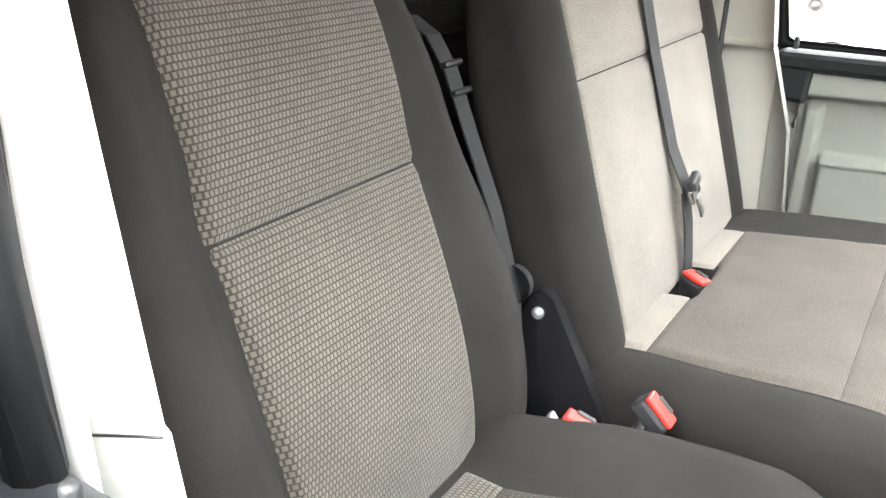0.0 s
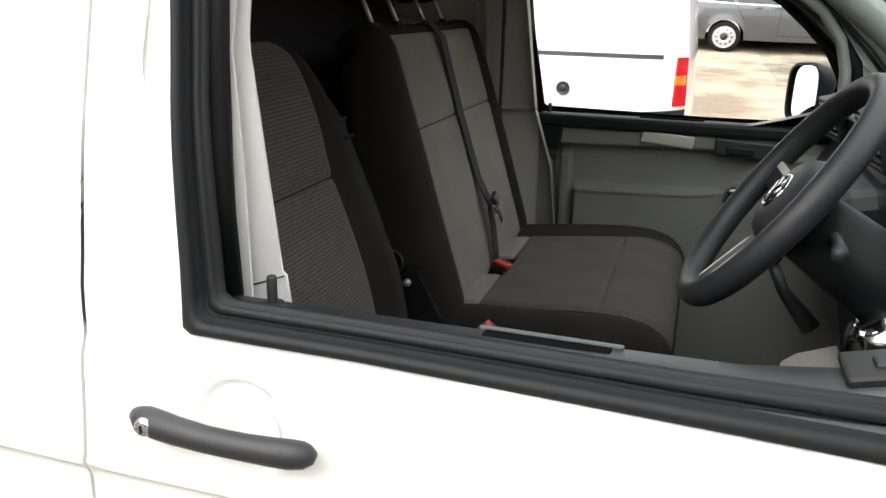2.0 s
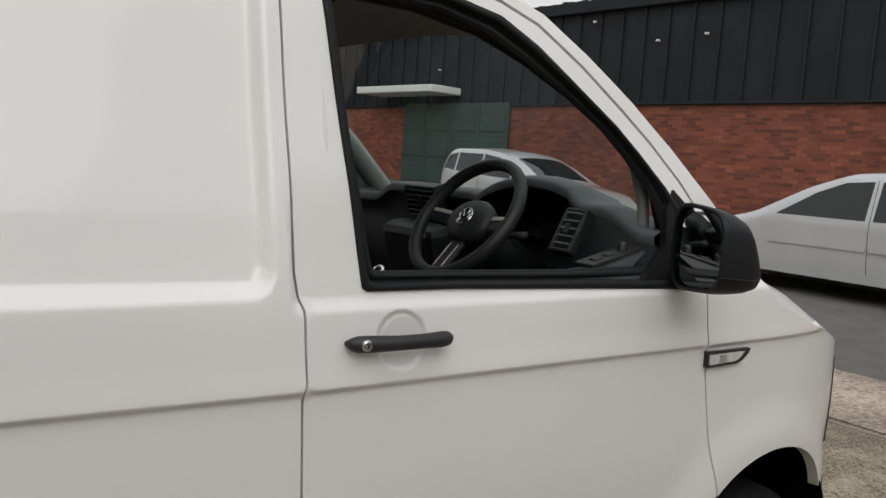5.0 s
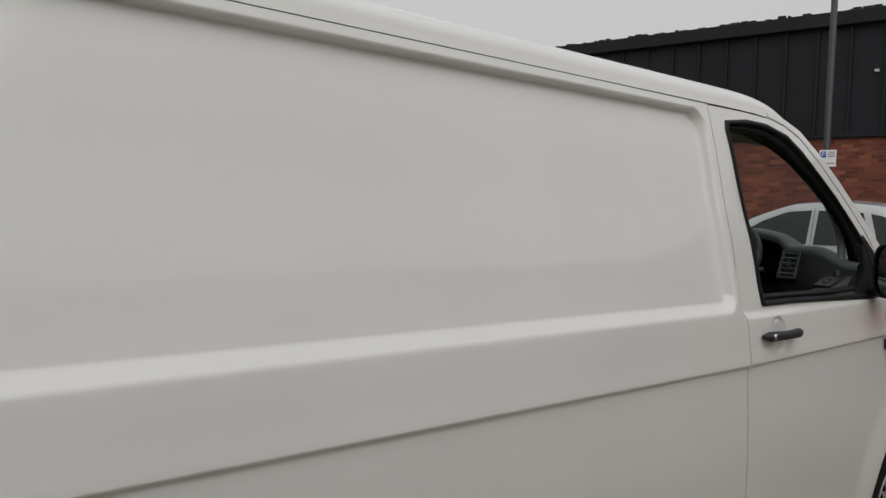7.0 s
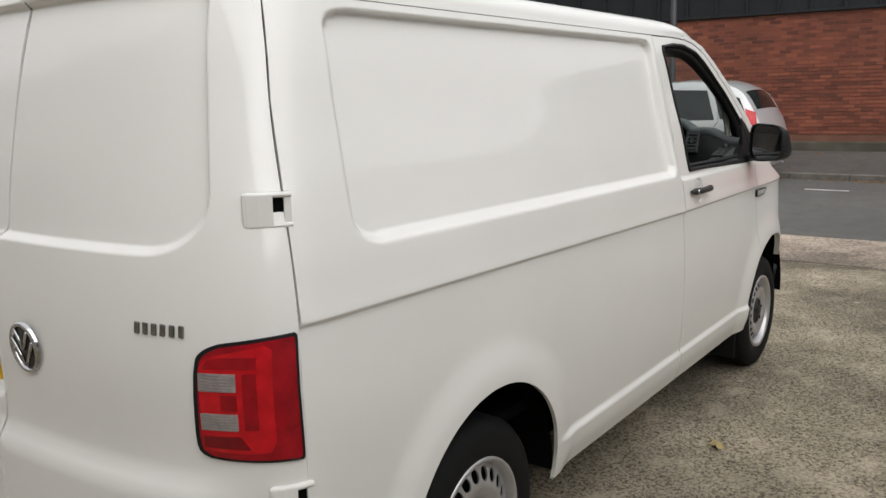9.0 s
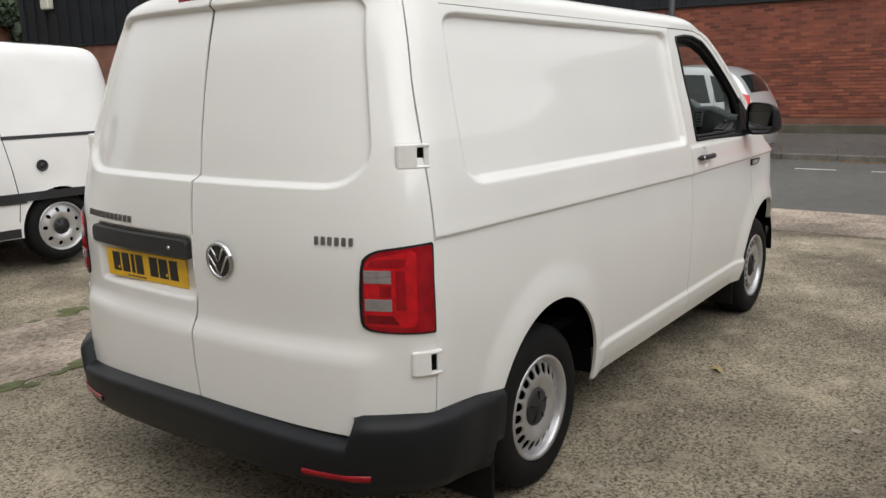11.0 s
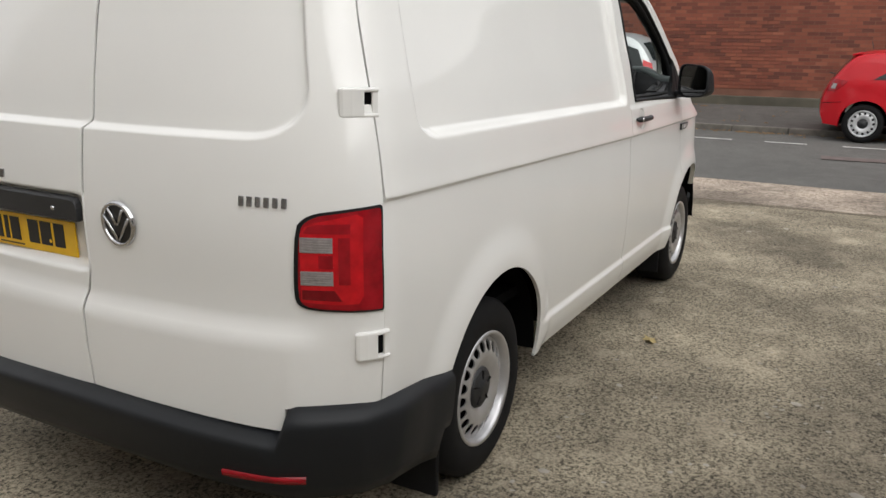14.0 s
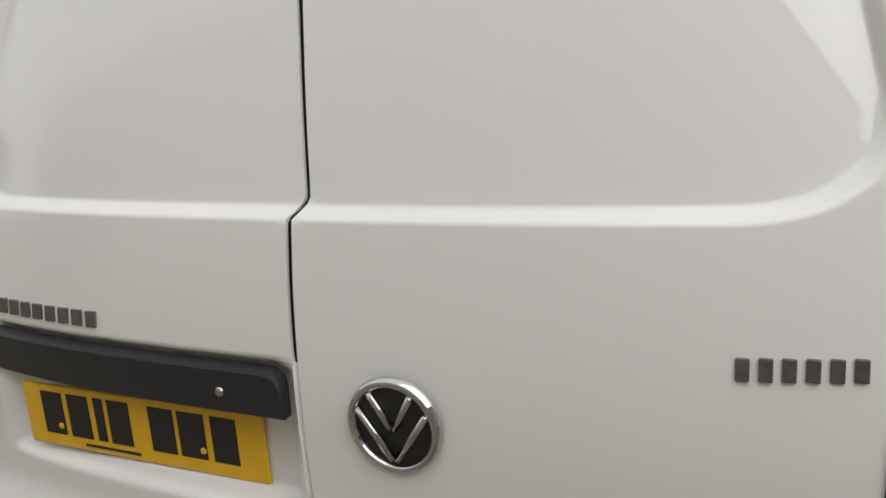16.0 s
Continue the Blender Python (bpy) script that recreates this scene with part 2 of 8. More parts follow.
# ---- the white panel van: x forwards, y to its left, the rear axle at x = 0 ----
low_w = curve1([0.2, 0.31, 0.40, 0.55, 0.75, 1.0, 1.12, 1.2, 1.27, 1.35, 1.6, 1.75, 1.82, 1.86, 1.9],
               [0.885, 0.913, 0.926, 0.945, 0.956, 0.959, 0.955, 0.947, 0.936, 0.918, 0.854, 0.821, 0.802, 0.791, 0.780])
rear_x = curve1([0.2, 0.50, 0.68, 0.76, 0.85, 1.04, 1.32, 1.6, 1.85, 1.93, 1.955, 1.972, 1.982, 1.988, 1.99],
                [-0.958, -0.956, -0.952, -0.949, -0.947, -0.947, -0.912, -0.846, -0.770, -0.738, -0.717, -0.688, -0.645, -0.57, -0.45])


def half_w(z):
    """Half the body's width at a height, up over the shoulder to the crown of the roof."""
    if z < 1.90:
        return low_w(z)
    return 0.785 * max(0.0, 1 - (min(z - 1.868, 0.122) / 0.122) ** 3.125) ** (1 / 3)




def rake(x):
    """The swage lines climb a little towards the tail."""
    return 0.0165 * max(0.0, 1.57 - x)


def emboss_mask(x, z):
    left = -0.524 + 0.055 * (z - 1.27) / 0.57
    dx = min((x - left) * 0.6, 1.536 - x)
    db, dt = z - 1.258 - 0.5 * rake(x), 1.845 - z
    r = 0.07 if db < dt and x < 0 else 0.05
    if dx < r and min(db, dt) < r:
        d = r - math.hypot(r - dx, r - min(db, dt))
        return smooth01(d / 0.026)
    return min(smooth01(dx / 0.022), smooth01(db / 0.030), smooth01(dt / 0.013))


def sheared(x, z):
    """Height on the panel of a row that runs along the swage lines."""
    h = z
    for _ in range(5):
        h = z + rake(x) * float(np.interp(h, [1.15, 1.26, 1.35, 1.6], [1, 0.5, 0.5, 0]))
    return h


def side_y(x, z):
    w = half_w(z)
    xr = rear_x(z) + 0.3
    if x < xr:
        w *= max(0.0, 1 - min(1.0, (xr - x) / 0.3) ** 2.6) ** (1 / 2.6)
    if x > 2.9:
        w *= max(0.0, 1 - min(1.0, (x - 2.9) / 1.0) ** 2.5) ** (1 / 2.5)
    zc = 1.103 + rake(x)
    if z < zc:
        w -= 0.008 * smooth01((zc - z) / 0.009) * (1 - smooth01((zc - z) / 0.3))
    else:
        w += 0.004 * (1 - smooth01((z - zc) / 0.06))
    if x < 1.56:
        w -= 0.031 * emboss_mask(x, z)
    else:
        w -= 0.012 * smooth01((z - 1.232) / 0.028) * (1 - smooth01((z - 1.29) / 0.2))
    for cx, cz, r0 in ((0.02, 0.365, 0.412), (3.0, 0.40, 0.40)):
        r = math.hypot(x - cx, z - cz)
        if r < r0 + 0.17:
            w += 0.022 * (1 - smooth01((r - r0 - 0.015) / 0.14)) * smooth01((z - 0.15) / 0.15)
    if 1.70 < x < 1.86 and 1.10 < z < 1.27:
        w -= 0.007 * (1 - smooth01((math.hypot(x - 1.776, z - 1.179) - 0.047) / 0.009))
    if z < 0.47:
        w += 0.016 * smooth01((0.462 - z) / 0.024) * (1 - smooth01((0.40 - z) / 0.1)) * smooth01((x - 0.42) / 0.12) * smooth01((2.68 - x) / 0.1)
    return w


def on_side(x, z):
    return (x, -side_y(x, z), z)


def rear_emboss(y, z):
    """How deep the blanked-window pressing of a rear door lies at a place."""
    ay = abs(y + 0.004)
    dx = 0.768 - 0.235 * (z - 1.383) - ay
    db, dt = z - 1.289, 1.898 - z
    if dx < 0.19 and db < 0.13:
        return smooth01((1 - math.hypot(1 - dx / 0.19, 1 - db / 0.13)) * 0.13 / 0.02)
    if dx < 0.06 and dt < 0.06:
        return smooth01((0.06 - math.hypot(0.06 - dx, 0.06 - dt)) / 0.018)
    return min(smooth01(db / 0.020), smooth01(dt / 0.018), smooth01(dx / 0.022))


def on_rear(a, z):
    th = abs(a) * math.pi / 2
    w = half_w(z)
    y = math.copysign(w * max(0.0, math.sin(th)) ** (2 / 2.6), a)
    x = rear_x(z) + 0.3 - 0.3 * max(0.0, math.cos(th)) ** (2 / 2.6)
    x += 0.024 * rear_emboss(y, z)
    if -0.03 < y < 0.72:
        x += 0.04 * min(smooth01((z - 0.858) / 0.035), smooth01((1.10 - z) / 0.02), smooth01((0.62 - y) / 0.05), smooth01((y + 0.03) / 0.03))
    x -= 0.027 * smooth01((0.812 - z) / 0.066) * (1 - smooth01((abs(y) - 0.74) / 0.14))
    return (x, y, z)


def a_of_y(y, z):
    return math.copysign(2 / math.pi * math.asin(min(1.0, abs(y) / max(half_w(z), 1e-6)) ** 1.3), y)


def a_of_x(x, z):
    return 2 / math.pi * math.acos(min(1.0, max(0.0, (rear_x(z) + 0.3 - x) / 0.3)) ** 1.3)


van = thing("van", "white panel van with black bumpers and the driver's window wound down", "van")

B_GAP = [(1.565, 1.8655), (1.567, 1.55), (1.571, 1.30), (1.576, 1.262), (1.583, 1.24), (1.586, 1.12), (1.583, 1.10), (1.588, 0.90), (1.598, 0.72), (1.613, 0.5), (1.625, 0.31)]
A_GAP = [(2.665, 1.240), (2.668, 1.104), (2.690, 0.95), (2.722, 0.80), (2.745, 0.715)]
REAR_GAP = [(-0.632, 1.9655), (-0.602, 1.958), (-0.587, 1.94), (-0.588, 1.92), (-0.597, 1.885), (-0.630, 1.75), (-0.658, 1.62), (-0.695, 1.395), (-0.709, 1.281), (-0.720, 1.141), (-0.727, 1.0), (-0.729, 0.57)]
DOOR_TOP = [(1.571, 1.867), (1.79, 1.868), (1.965, 1.863), (2.07, 1.846), (2.17, 1.812), (2.29, 1.738), (2.415, 1.650), (2.503, 1.583), (2.594, 1.499), (2.655, 1.43), (2.705, 1.34), (2.715, 1.262)]
PILLAR = [(1.965, 1.878), (2.09, 1.867), (2.19, 1.838), (2.31, 1.767), (2.45, 1.674), (2.58, 1.575), (2.715, 1.455), (2.835, 1.345), (2.975, 1.195)]
xs_side = sorted({round(v, 4) for v in [*np.arange(-0.76, 1.66, 0.022), *np.arange(-0.54, -0.40, 0.008), *np.arange(1.50, 1.56, 0.006)]})
zs_side = sorted({round(v, 4) for v in [*np.arange(0.28, 1.9, 0.024), *np.arange(1.09, 1.148, 0.0032), *np.arange(1.225, 1.345, 0.006), *np.arange(1.81, 1.85, 0.004), *np.arange(1.88, 1.97, 0.008), *np.arange(0.40, 0.47, 0.006)]})
g = 0.0024
quarter = ([(x + g, z) for x, z in REAR_GAP] + arc(-0.60, 0.565, 0.0, 0, 0, 1)[:1] + [(-0.352, 0.535)]
           + arc(0.02, 0.365, 0.412, 155, -8, 40) + [(0.428, 0.312)] + [(x - g, z) for x, z in B_GAP[::-1]] + [(1.0, 1.867), (0.0, 1.867), (-0.462, 1.867), (-0.467, 1.875), (-0.467, 1.93), (-0.48, 1.9665), (-0.56, 1.9665)])
door_low = [(2.745 - g, 0.715)] + arc(3.0, 0.40, 0.405, 130, 192, 14) + [(2.60, 0.31)]
door_line = [(x + g, z) for x, z in B_GAP[::-1]] + [(x, z - 0.004) for x, z in DOOR_TOP] + [(x - g, z) for x, z in A_GAP] + door_low
SEAL_PAIRS = [((1.645, 1.80), (1.676, 1.785)), ((1.656, 1.826), (1.694, 1.802)), ((1.80, 1.842), (1.80, 1.806)), ((1.928, 1.841), (1.92, 1.802)),
              ((2.067, 1.816), (2.04, 1.775)), ((2.161, 1.768), (2.125, 1.735)), ((2.281, 1.687), (2.250, 1.670)), ((2.388, 1.616), (2.360, 1.604)),
              ((2.46, 1.556), (2.427, 1.547)), ((2.54, 1.482), (2.490, 1.484)), ((2.61, 1.405), (2.527, 1.421)), ((2.65, 1.33), (2.545, 1.364)),
              ((2.655, 1.252), (2.533, 1.320)), ((2.58, 1.244), (2.45, 1.296)), ((2.2, 1.256), (2.2, 1.293)), ((1.9, 1.265), (1.9, 1.297)),
              ((1.710, 1.266), (1.742, 1.299)), ((1.700, 1.272), (1.732, 1.305)), ((1.674, 1.50), (1.701, 1.50))]
SEAL_OUT = [a for a, b in SEAL_PAIRS]
SEAL_SECTION = [(-0.02, -0.012), (0.0, 0.0), (0.06, 0.006), (0.20, 0.008), (0.38, 0.007), (0.44, 0.002), (0.47, -0.014), (0.62, -0.016), (0.64, -0.010), (0.68, -0.0085), (0.84, -0.009), (0.90, -0.012), (0.92, -0.015), (0.97, -0.014), (1.0, -0.024)]


def seal_ring(mirror):
    """The stepped rubber section carried round the window opening."""
    v, f = [], []
    loop = []
    for (a, b), (c, d) in zip(SEAL_PAIRS, SEAL_PAIRS[1:] + SEAL_PAIRS[:1]):
        k = max(1, int(math.dist(a, c) / 0.02))
        loop += [((a[0] + (c[0] - a[0]) * i / k, a[1] + (c[1] - a[1]) * i / k), (b[0] + (d[0] - b[0]) * i / k, b[1] + (d[1] - b[1]) * i / k)) for i in range(k)]
    for o, q in loop:
        for k, h in SEAL_SECTION:
            x, z = o[0] + (q[0] - o[0]) * k, o[1] + (q[1] - o[1]) * k
            y = side_y(x, z) + h
            v.append((x, y if mirror else -y, z))
    n = len(SEAL_SECTION)
    for i in range(len(loop)):
        j = (i + 1) % len(loop)
        for k in range(n - 1):
            q = (i * n + k, j * n + k, j * n + k + 1, i * n + k + 1)
            f.append(q[::-1] if mirror else q)
    return v, f


wing_line = ([(x + g, z) for x, z in A_GAP[::-1]] + [(2.722, 1.262), (2.80, 1.300), (2.835, 1.338), (2.975, 1.192), (3.15, 1.13), (3.4, 1.06), (3.6, 0.99), (3.75, 0.90), (3.80, 0.75), (3.80, 0.62), (3.42, 0.62)]
             + arc(3.0, 0.40, 0.40, 32, 129, 24))
xs_door = sorted({round(v, 4) for v in [*np.arange(1.5, 2.8, 0.022), *np.arange(1.70, 1.85, 0.006)]})
zs_door = sorted({round(v, 4) for v in [*zs_side, *np.arange(1.110, 1.25, 0.006)]})
xs_wing = sorted({round(v, 4) for v in np.arange(2.64, 3.85, 0.025)})
for mirror in (False, True):
    put_mesh("side_panel", *sheet([(x, z - rake(x) * float(np.interp(z, [1.15, 1.26, 1.35, 1.6], [1, 0.5, 0.5, 0]))) for x, z in resample(quarter, 0.03)], [], xs_side, zs_side, lambda x, z: on_side(x, sheared(x, z)), 0.012, 0.014, mirror=mirror), PAINT, van, "white pressed steel load-bay side panel")
    put_mesh("front_door", *sheet(door_line, [SEAL_OUT], xs_door, zs_door, on_side, 0.016, 0.03, mirror=mirror), PAINT, van, "white front door with its window open")
    put_mesh("front_wing", *sheet(wing_line, [], xs_wing, zs_side, on_side, 0.018, 0.03, mirror=mirror), PAINT, van, "white front wing")
    pillar_line = PILLAR[:-1] + [(2.80, 1.31), (2.724, 1.266)] + [(x + 0.004, z + 0.003) for x, z in DOOR_TOP[:-1][::-1]][:9]
    put_mesh("windscreen_pillar", *sheet(pillar_line, [], xs_door, zs_side, on_side, 0.016, 0.05, mirror=mirror), PAINT, van, "white windscreen pillar")

    put_mesh("window_seal", *seal_ring(mirror), SEAL, van, "black stepped rubber window surround")
    # strips behind the panel gaps; the grey ones carry the shade on white metal
    for line in (B_GAP, A_GAP, REAR_GAP[:-1], DOOR_TOP):
        v, f = [], []
        pts = resample([*line, *line[::-1]], 0.03)[: None]
        pts = pts[: len(pts) // 2]
        for x, z in pts:
            yy = (side_y(x, z) - 0.012) * (1 if mirror else -1)
            v += [(x - 0.014, yy, z), (x + 0.014, yy, z)]
        f = [(2 * i, 2 * i + 1, 2 * i + 3, 2 * i + 2) for i in range(len(pts) - 1)]
        put_mesh("gap_seal", v, f, RUBBER if line is A_GAP else JOINT, van)

# rear doors
centre = [(0.004, 1.9655), (0.008, 1.90), (-0.016, 1.6), (-0.045, 1.335), (-0.046, 1.318), (-0.031, 1.291), (-0.034, 1.2), (-0.043, 1.03), (-0.049, 0.88), (-0.032, 0.79), (-0.045, 0.65), (-0.066, 0.522)]
as_ = sorted({round(v, 4) for v in [*np.arange(-1, 1.001, 0.02), *np.arange(-0.93, -0.5, 0.007), *np.arange(0.5, 0.93, 0.007)]})
zs_rear = sorted({round(v, 4) for v in [*np.arange(0.44, 1.96, 0.024), *np.arange(1.283, 1.325, 0.0035), *np.arange(1.325, 1.42, 0.008), *np.arange(1.82, 1.95, 0.005), *np.arange(0.85, 0.9, 0.006), *np.arange(1.07, 1.11, 0.006)]})
for sgn, nm in ((-1, "offside"), (1, "nearside")):
    mid = [(a_of_y(y, z) + sgn * 0.0015, z) for y, z in centre]
    tops = [(a_of_y(sgn * y, 1.9655), 1.9655) for y in (0.12, 0.25, 0.38)]
    gap = [(sgn * (a_of_x(x, z) - 0.003), z) for x, z in REAR_GAP]
    low = ([(a_of_y(sgn * 0.74, 0.568), 0.568), (a_of_y(sgn * 0.738, 0.50), 0.50), (a_of_y(sgn * 0.4, 0.515), 0.515)] if sgn < 0 else
           [(a_of_y(0.74, 0.568), 0.568), (a_of_y(0.738, 0.47), 0.47), (a_of_y(0.4, 0.5), 0.5)])
    rear_line = mid[::-1] + tops + gap + low
    rear_door = put_mesh("rear_door", *sheet(rear_line, [], as_, zs_rear, on_rear, 0.010, 0.014, flip=True), PAINT, van, "white rear barn door with a blanked window")

vv, ff = [], []
for i in range(160):
    z = 0.52 + (1.95 - 0.52) * i / 159
    y = float(np.interp(z, [p[1] for p in centre[::-1]], [p[0] for p in centre[::-1]]))
    x = on_rear(a_of_y(y, z), z)[0] + 0.006
    vv += [(x, y - 0.006, z), (x, y + 0.006, z)]
    if i:
        ff.append((2 * i - 2, 2 * i, 2 * i + 1, 2 * i - 1))
put_mesh("gap_seal", vv, ff, RUBBER, van)

# roof: rings that follow the plan of the body, nested up to the crown
def droop(x):
    return 0.050 * ((x - 1.80) / 0.37) ** 3 if x > 1.80 else 0.0


ROOF_JOINT = 1.9675
rings = [1.8695, 1.873, 1.88, 1.89, 1.90, 1.912, 1.924, 1.935, 1.945, 1.954, 1.961, ROOF_JOINT + 0.0005, 1.972, 1.976, 1.980, 1.9835, 1.9862, 1.988, 1.9892, 1.9898, 1.98999]
n_s, n_r = 46, 44
vv, ff = [], []
for z in rings:
    w0 = half_w(z)
    s_ = w0 / 0.785
    xf = 2.19 + 0.10 * (1 - s_ * s_)
    x_side = max(-0.47, rear_x(z) + 0.02)
    plan = []
    for i in range(n_s):
        x = xf + (x_side - xf) * i / n_s
        plan.append((x, side_y(x, z) * (1 - 0.03 * max(0, x - 1.7)), z - droop(x)))
    a0 = a_of_x(x_side, z)
    for i in range(n_r + 1):
        q = on_rear(a0 - 2 * a0 * i / n_r, z)
        plan.append((q[0], q[1], z))
    plan += [(x, -y, zz) for x, y, zz in plan[:n_s][::-1]]
    vv += plan
n_c = 2 * n_s + n_r + 1
for k in range(len(rings) - 1):
    for i in range(n_c - 1):
        if rings[k] < ROOF_JOINT and n_s <= i < n_s + n_r:
            continue
        a = k * n_c + i
        ff.append((a, a + n_c, a + n_c + 1, a + 1))
top = (len(rings) - 1) * n_c
ff += [(top + i, top + n_c - 1 - i, top + n_c - 2 - i, top + i + 1) for i in range(n_c // 2)]
put_mesh("roof", vv, ff, PAINT, van, "white van roof")
# grey joint under the roof's edge, shade painted into its colour
for sg in (-1, 1):
    vv, ff = [], []
    for i in range(60):
        x = -0.45 + 2.6 * i / 59
        y = sg * (side_y(x, 1.867) - 0.007)
        vv += [(x, y, 1.855 - droop(x)), (x, y - sg * 0.004, 1.885 - droop(x))]
        if i:
            ff.append((2 * i - 2, 2 * i - 1, 2 * i + 1, 2 * i))
    put_mesh("gap_seal", vv, ff, JOINT, van)

# windscreen, scuttle, bonnet and nose
def front_loft(name, a_line, b_line, material, label, power=2, n=24):
    v, f = [], []
    for i in range(n + 1):
        s = -1 + 2 * i / n
        for pa, pb in zip(a_line, b_line):
            v.append((pa[0] + (pb[0] - pa[0]) * (1 - s * s), s * pa[1], pa[2] + (pb[2] - pa[2]) * (1 - abs(s) ** power)))
    m = len(a_line)
    for i in range(n):
        for j in range(m - 1):
            k = i * m + j
            f.append((k, k + m, k + m + 1, k + 1))
    return put_mesh(name, v, f, material, van, label)


edge_line = [(x - 0.004, side_y(x, z) - 0.02, z - 0.006) for x, z in PILLAR[2:]]
mid_line = [(x + 0.10 + 0.17 * i / (len(edge_line) - 1), 0, z + 0.045 - 0.02 * i / (len(edge_line) - 1)) for i, (x, y, z) in enumerate(edge_line)]
front_loft("windscreen", edge_line, mid_line, GLASS, "clear windscreen")
bon_edge = [(2.955, side_y(2.955, 1.185) - 0.01, 1.185), (3.15, side_y(3.15, 1.13), 1.13), (3.4, side_y(3.4, 1.06), 1.06), (3.6, side_y(3.6, 0.99), 0.99), (3.75, side_y(3.75, 0.90), 0.90)]
bon_mid = [(3.23, 0, 1.285), (3.36, 0, 1.225), (3.55, 0, 1.135), (3.74, 0, 1.035), (3.86, 0, 0.92)]
front_loft("bonnet", bon_edge, bon_mid, PAINT, "white bonnet", 7, 48)
nose_edge = [(3.75, side_y(3.75, 0.90), 0.90), (3.80, side_y(3.80, 0.75), 0.74), (3.80, side_y(3.80, 0.6), 0.5), (3.77, side_y(3.77, 0.4), 0.28)]
nose_mid = [(3.86, 0, 0.92), (3.91, 0, 0.75), (3.92, 0, 0.5), (3.88, 0, 0.28)]
front_loft("front_bumper", nose_edge, nose_mid, BUMPER, "dark grey front bumper")
for mirror in (False, True):
    lamp = [(3.44, 0.72), (3.50, 0.98), (3.60, 0.97), (3.76, 0.86), (3.78, 0.72)]
    put_mesh("headlamp", *sheet(lamp, [], np.arange(3.4, 3.85, 0.03), np.arange(0.7, 1.05, 0.03), lambda x, z: (x, -side_y(x, z) - 0.004, z), 0.03, 0.02, mirror=mirror), DARKGLASS, van, "clear headlamp in a dark housing")
    low_corner = [(3.42, 0.615), (3.80, 0.615), (3.79, 0.30), (3.42, 0.30), (3.37, 0.50)]
    put_mesh("bumper_corner", *sheet(low_corner, [], np.arange(3.35, 3.85, 0.03), np.arange(0.25, 0.65, 0.03), lambda x, z: (x, -side_y(x, z) - 0.004, z), 0.03, 0.02, mirror=mirror), BUMPER, van)

# wheel arch liners, underside and load-bay floor
for cx, cz, r in ((0.02, 0.365, 0.415), (3.0, 0.40, 0.405)):
    for sg in (-1, 1):
        v, f = [], []
        for i, (x, z) in enumerate(arc(cx, cz, r + 0.004, -4, 184, 28)):
            v += [(x, sg * 0.925, z), (x, sg * 0.55, z)]
            if i:
                f.append((2 * i - 2, 2 * i - 1, 2 * i + 1, 2 * i))
        put_mesh("wheel_arch_liner", v, f, DARK, van)
part("underbody", box_bm(4.55, 1.36, 0.14, pose(1.45, 0, 0.34)), DARK, van)
part("load_floor", box_bm(2.1, 1.75, 0.04, pose(0.5, 0, 0.60)), DARK, van)
for sg in (-1, 1):
    part("sill", box_bm(1.7, 0.2, 0.10, pose(1.65, sg * 0.75, 0.37), 0.01), DARK, van)


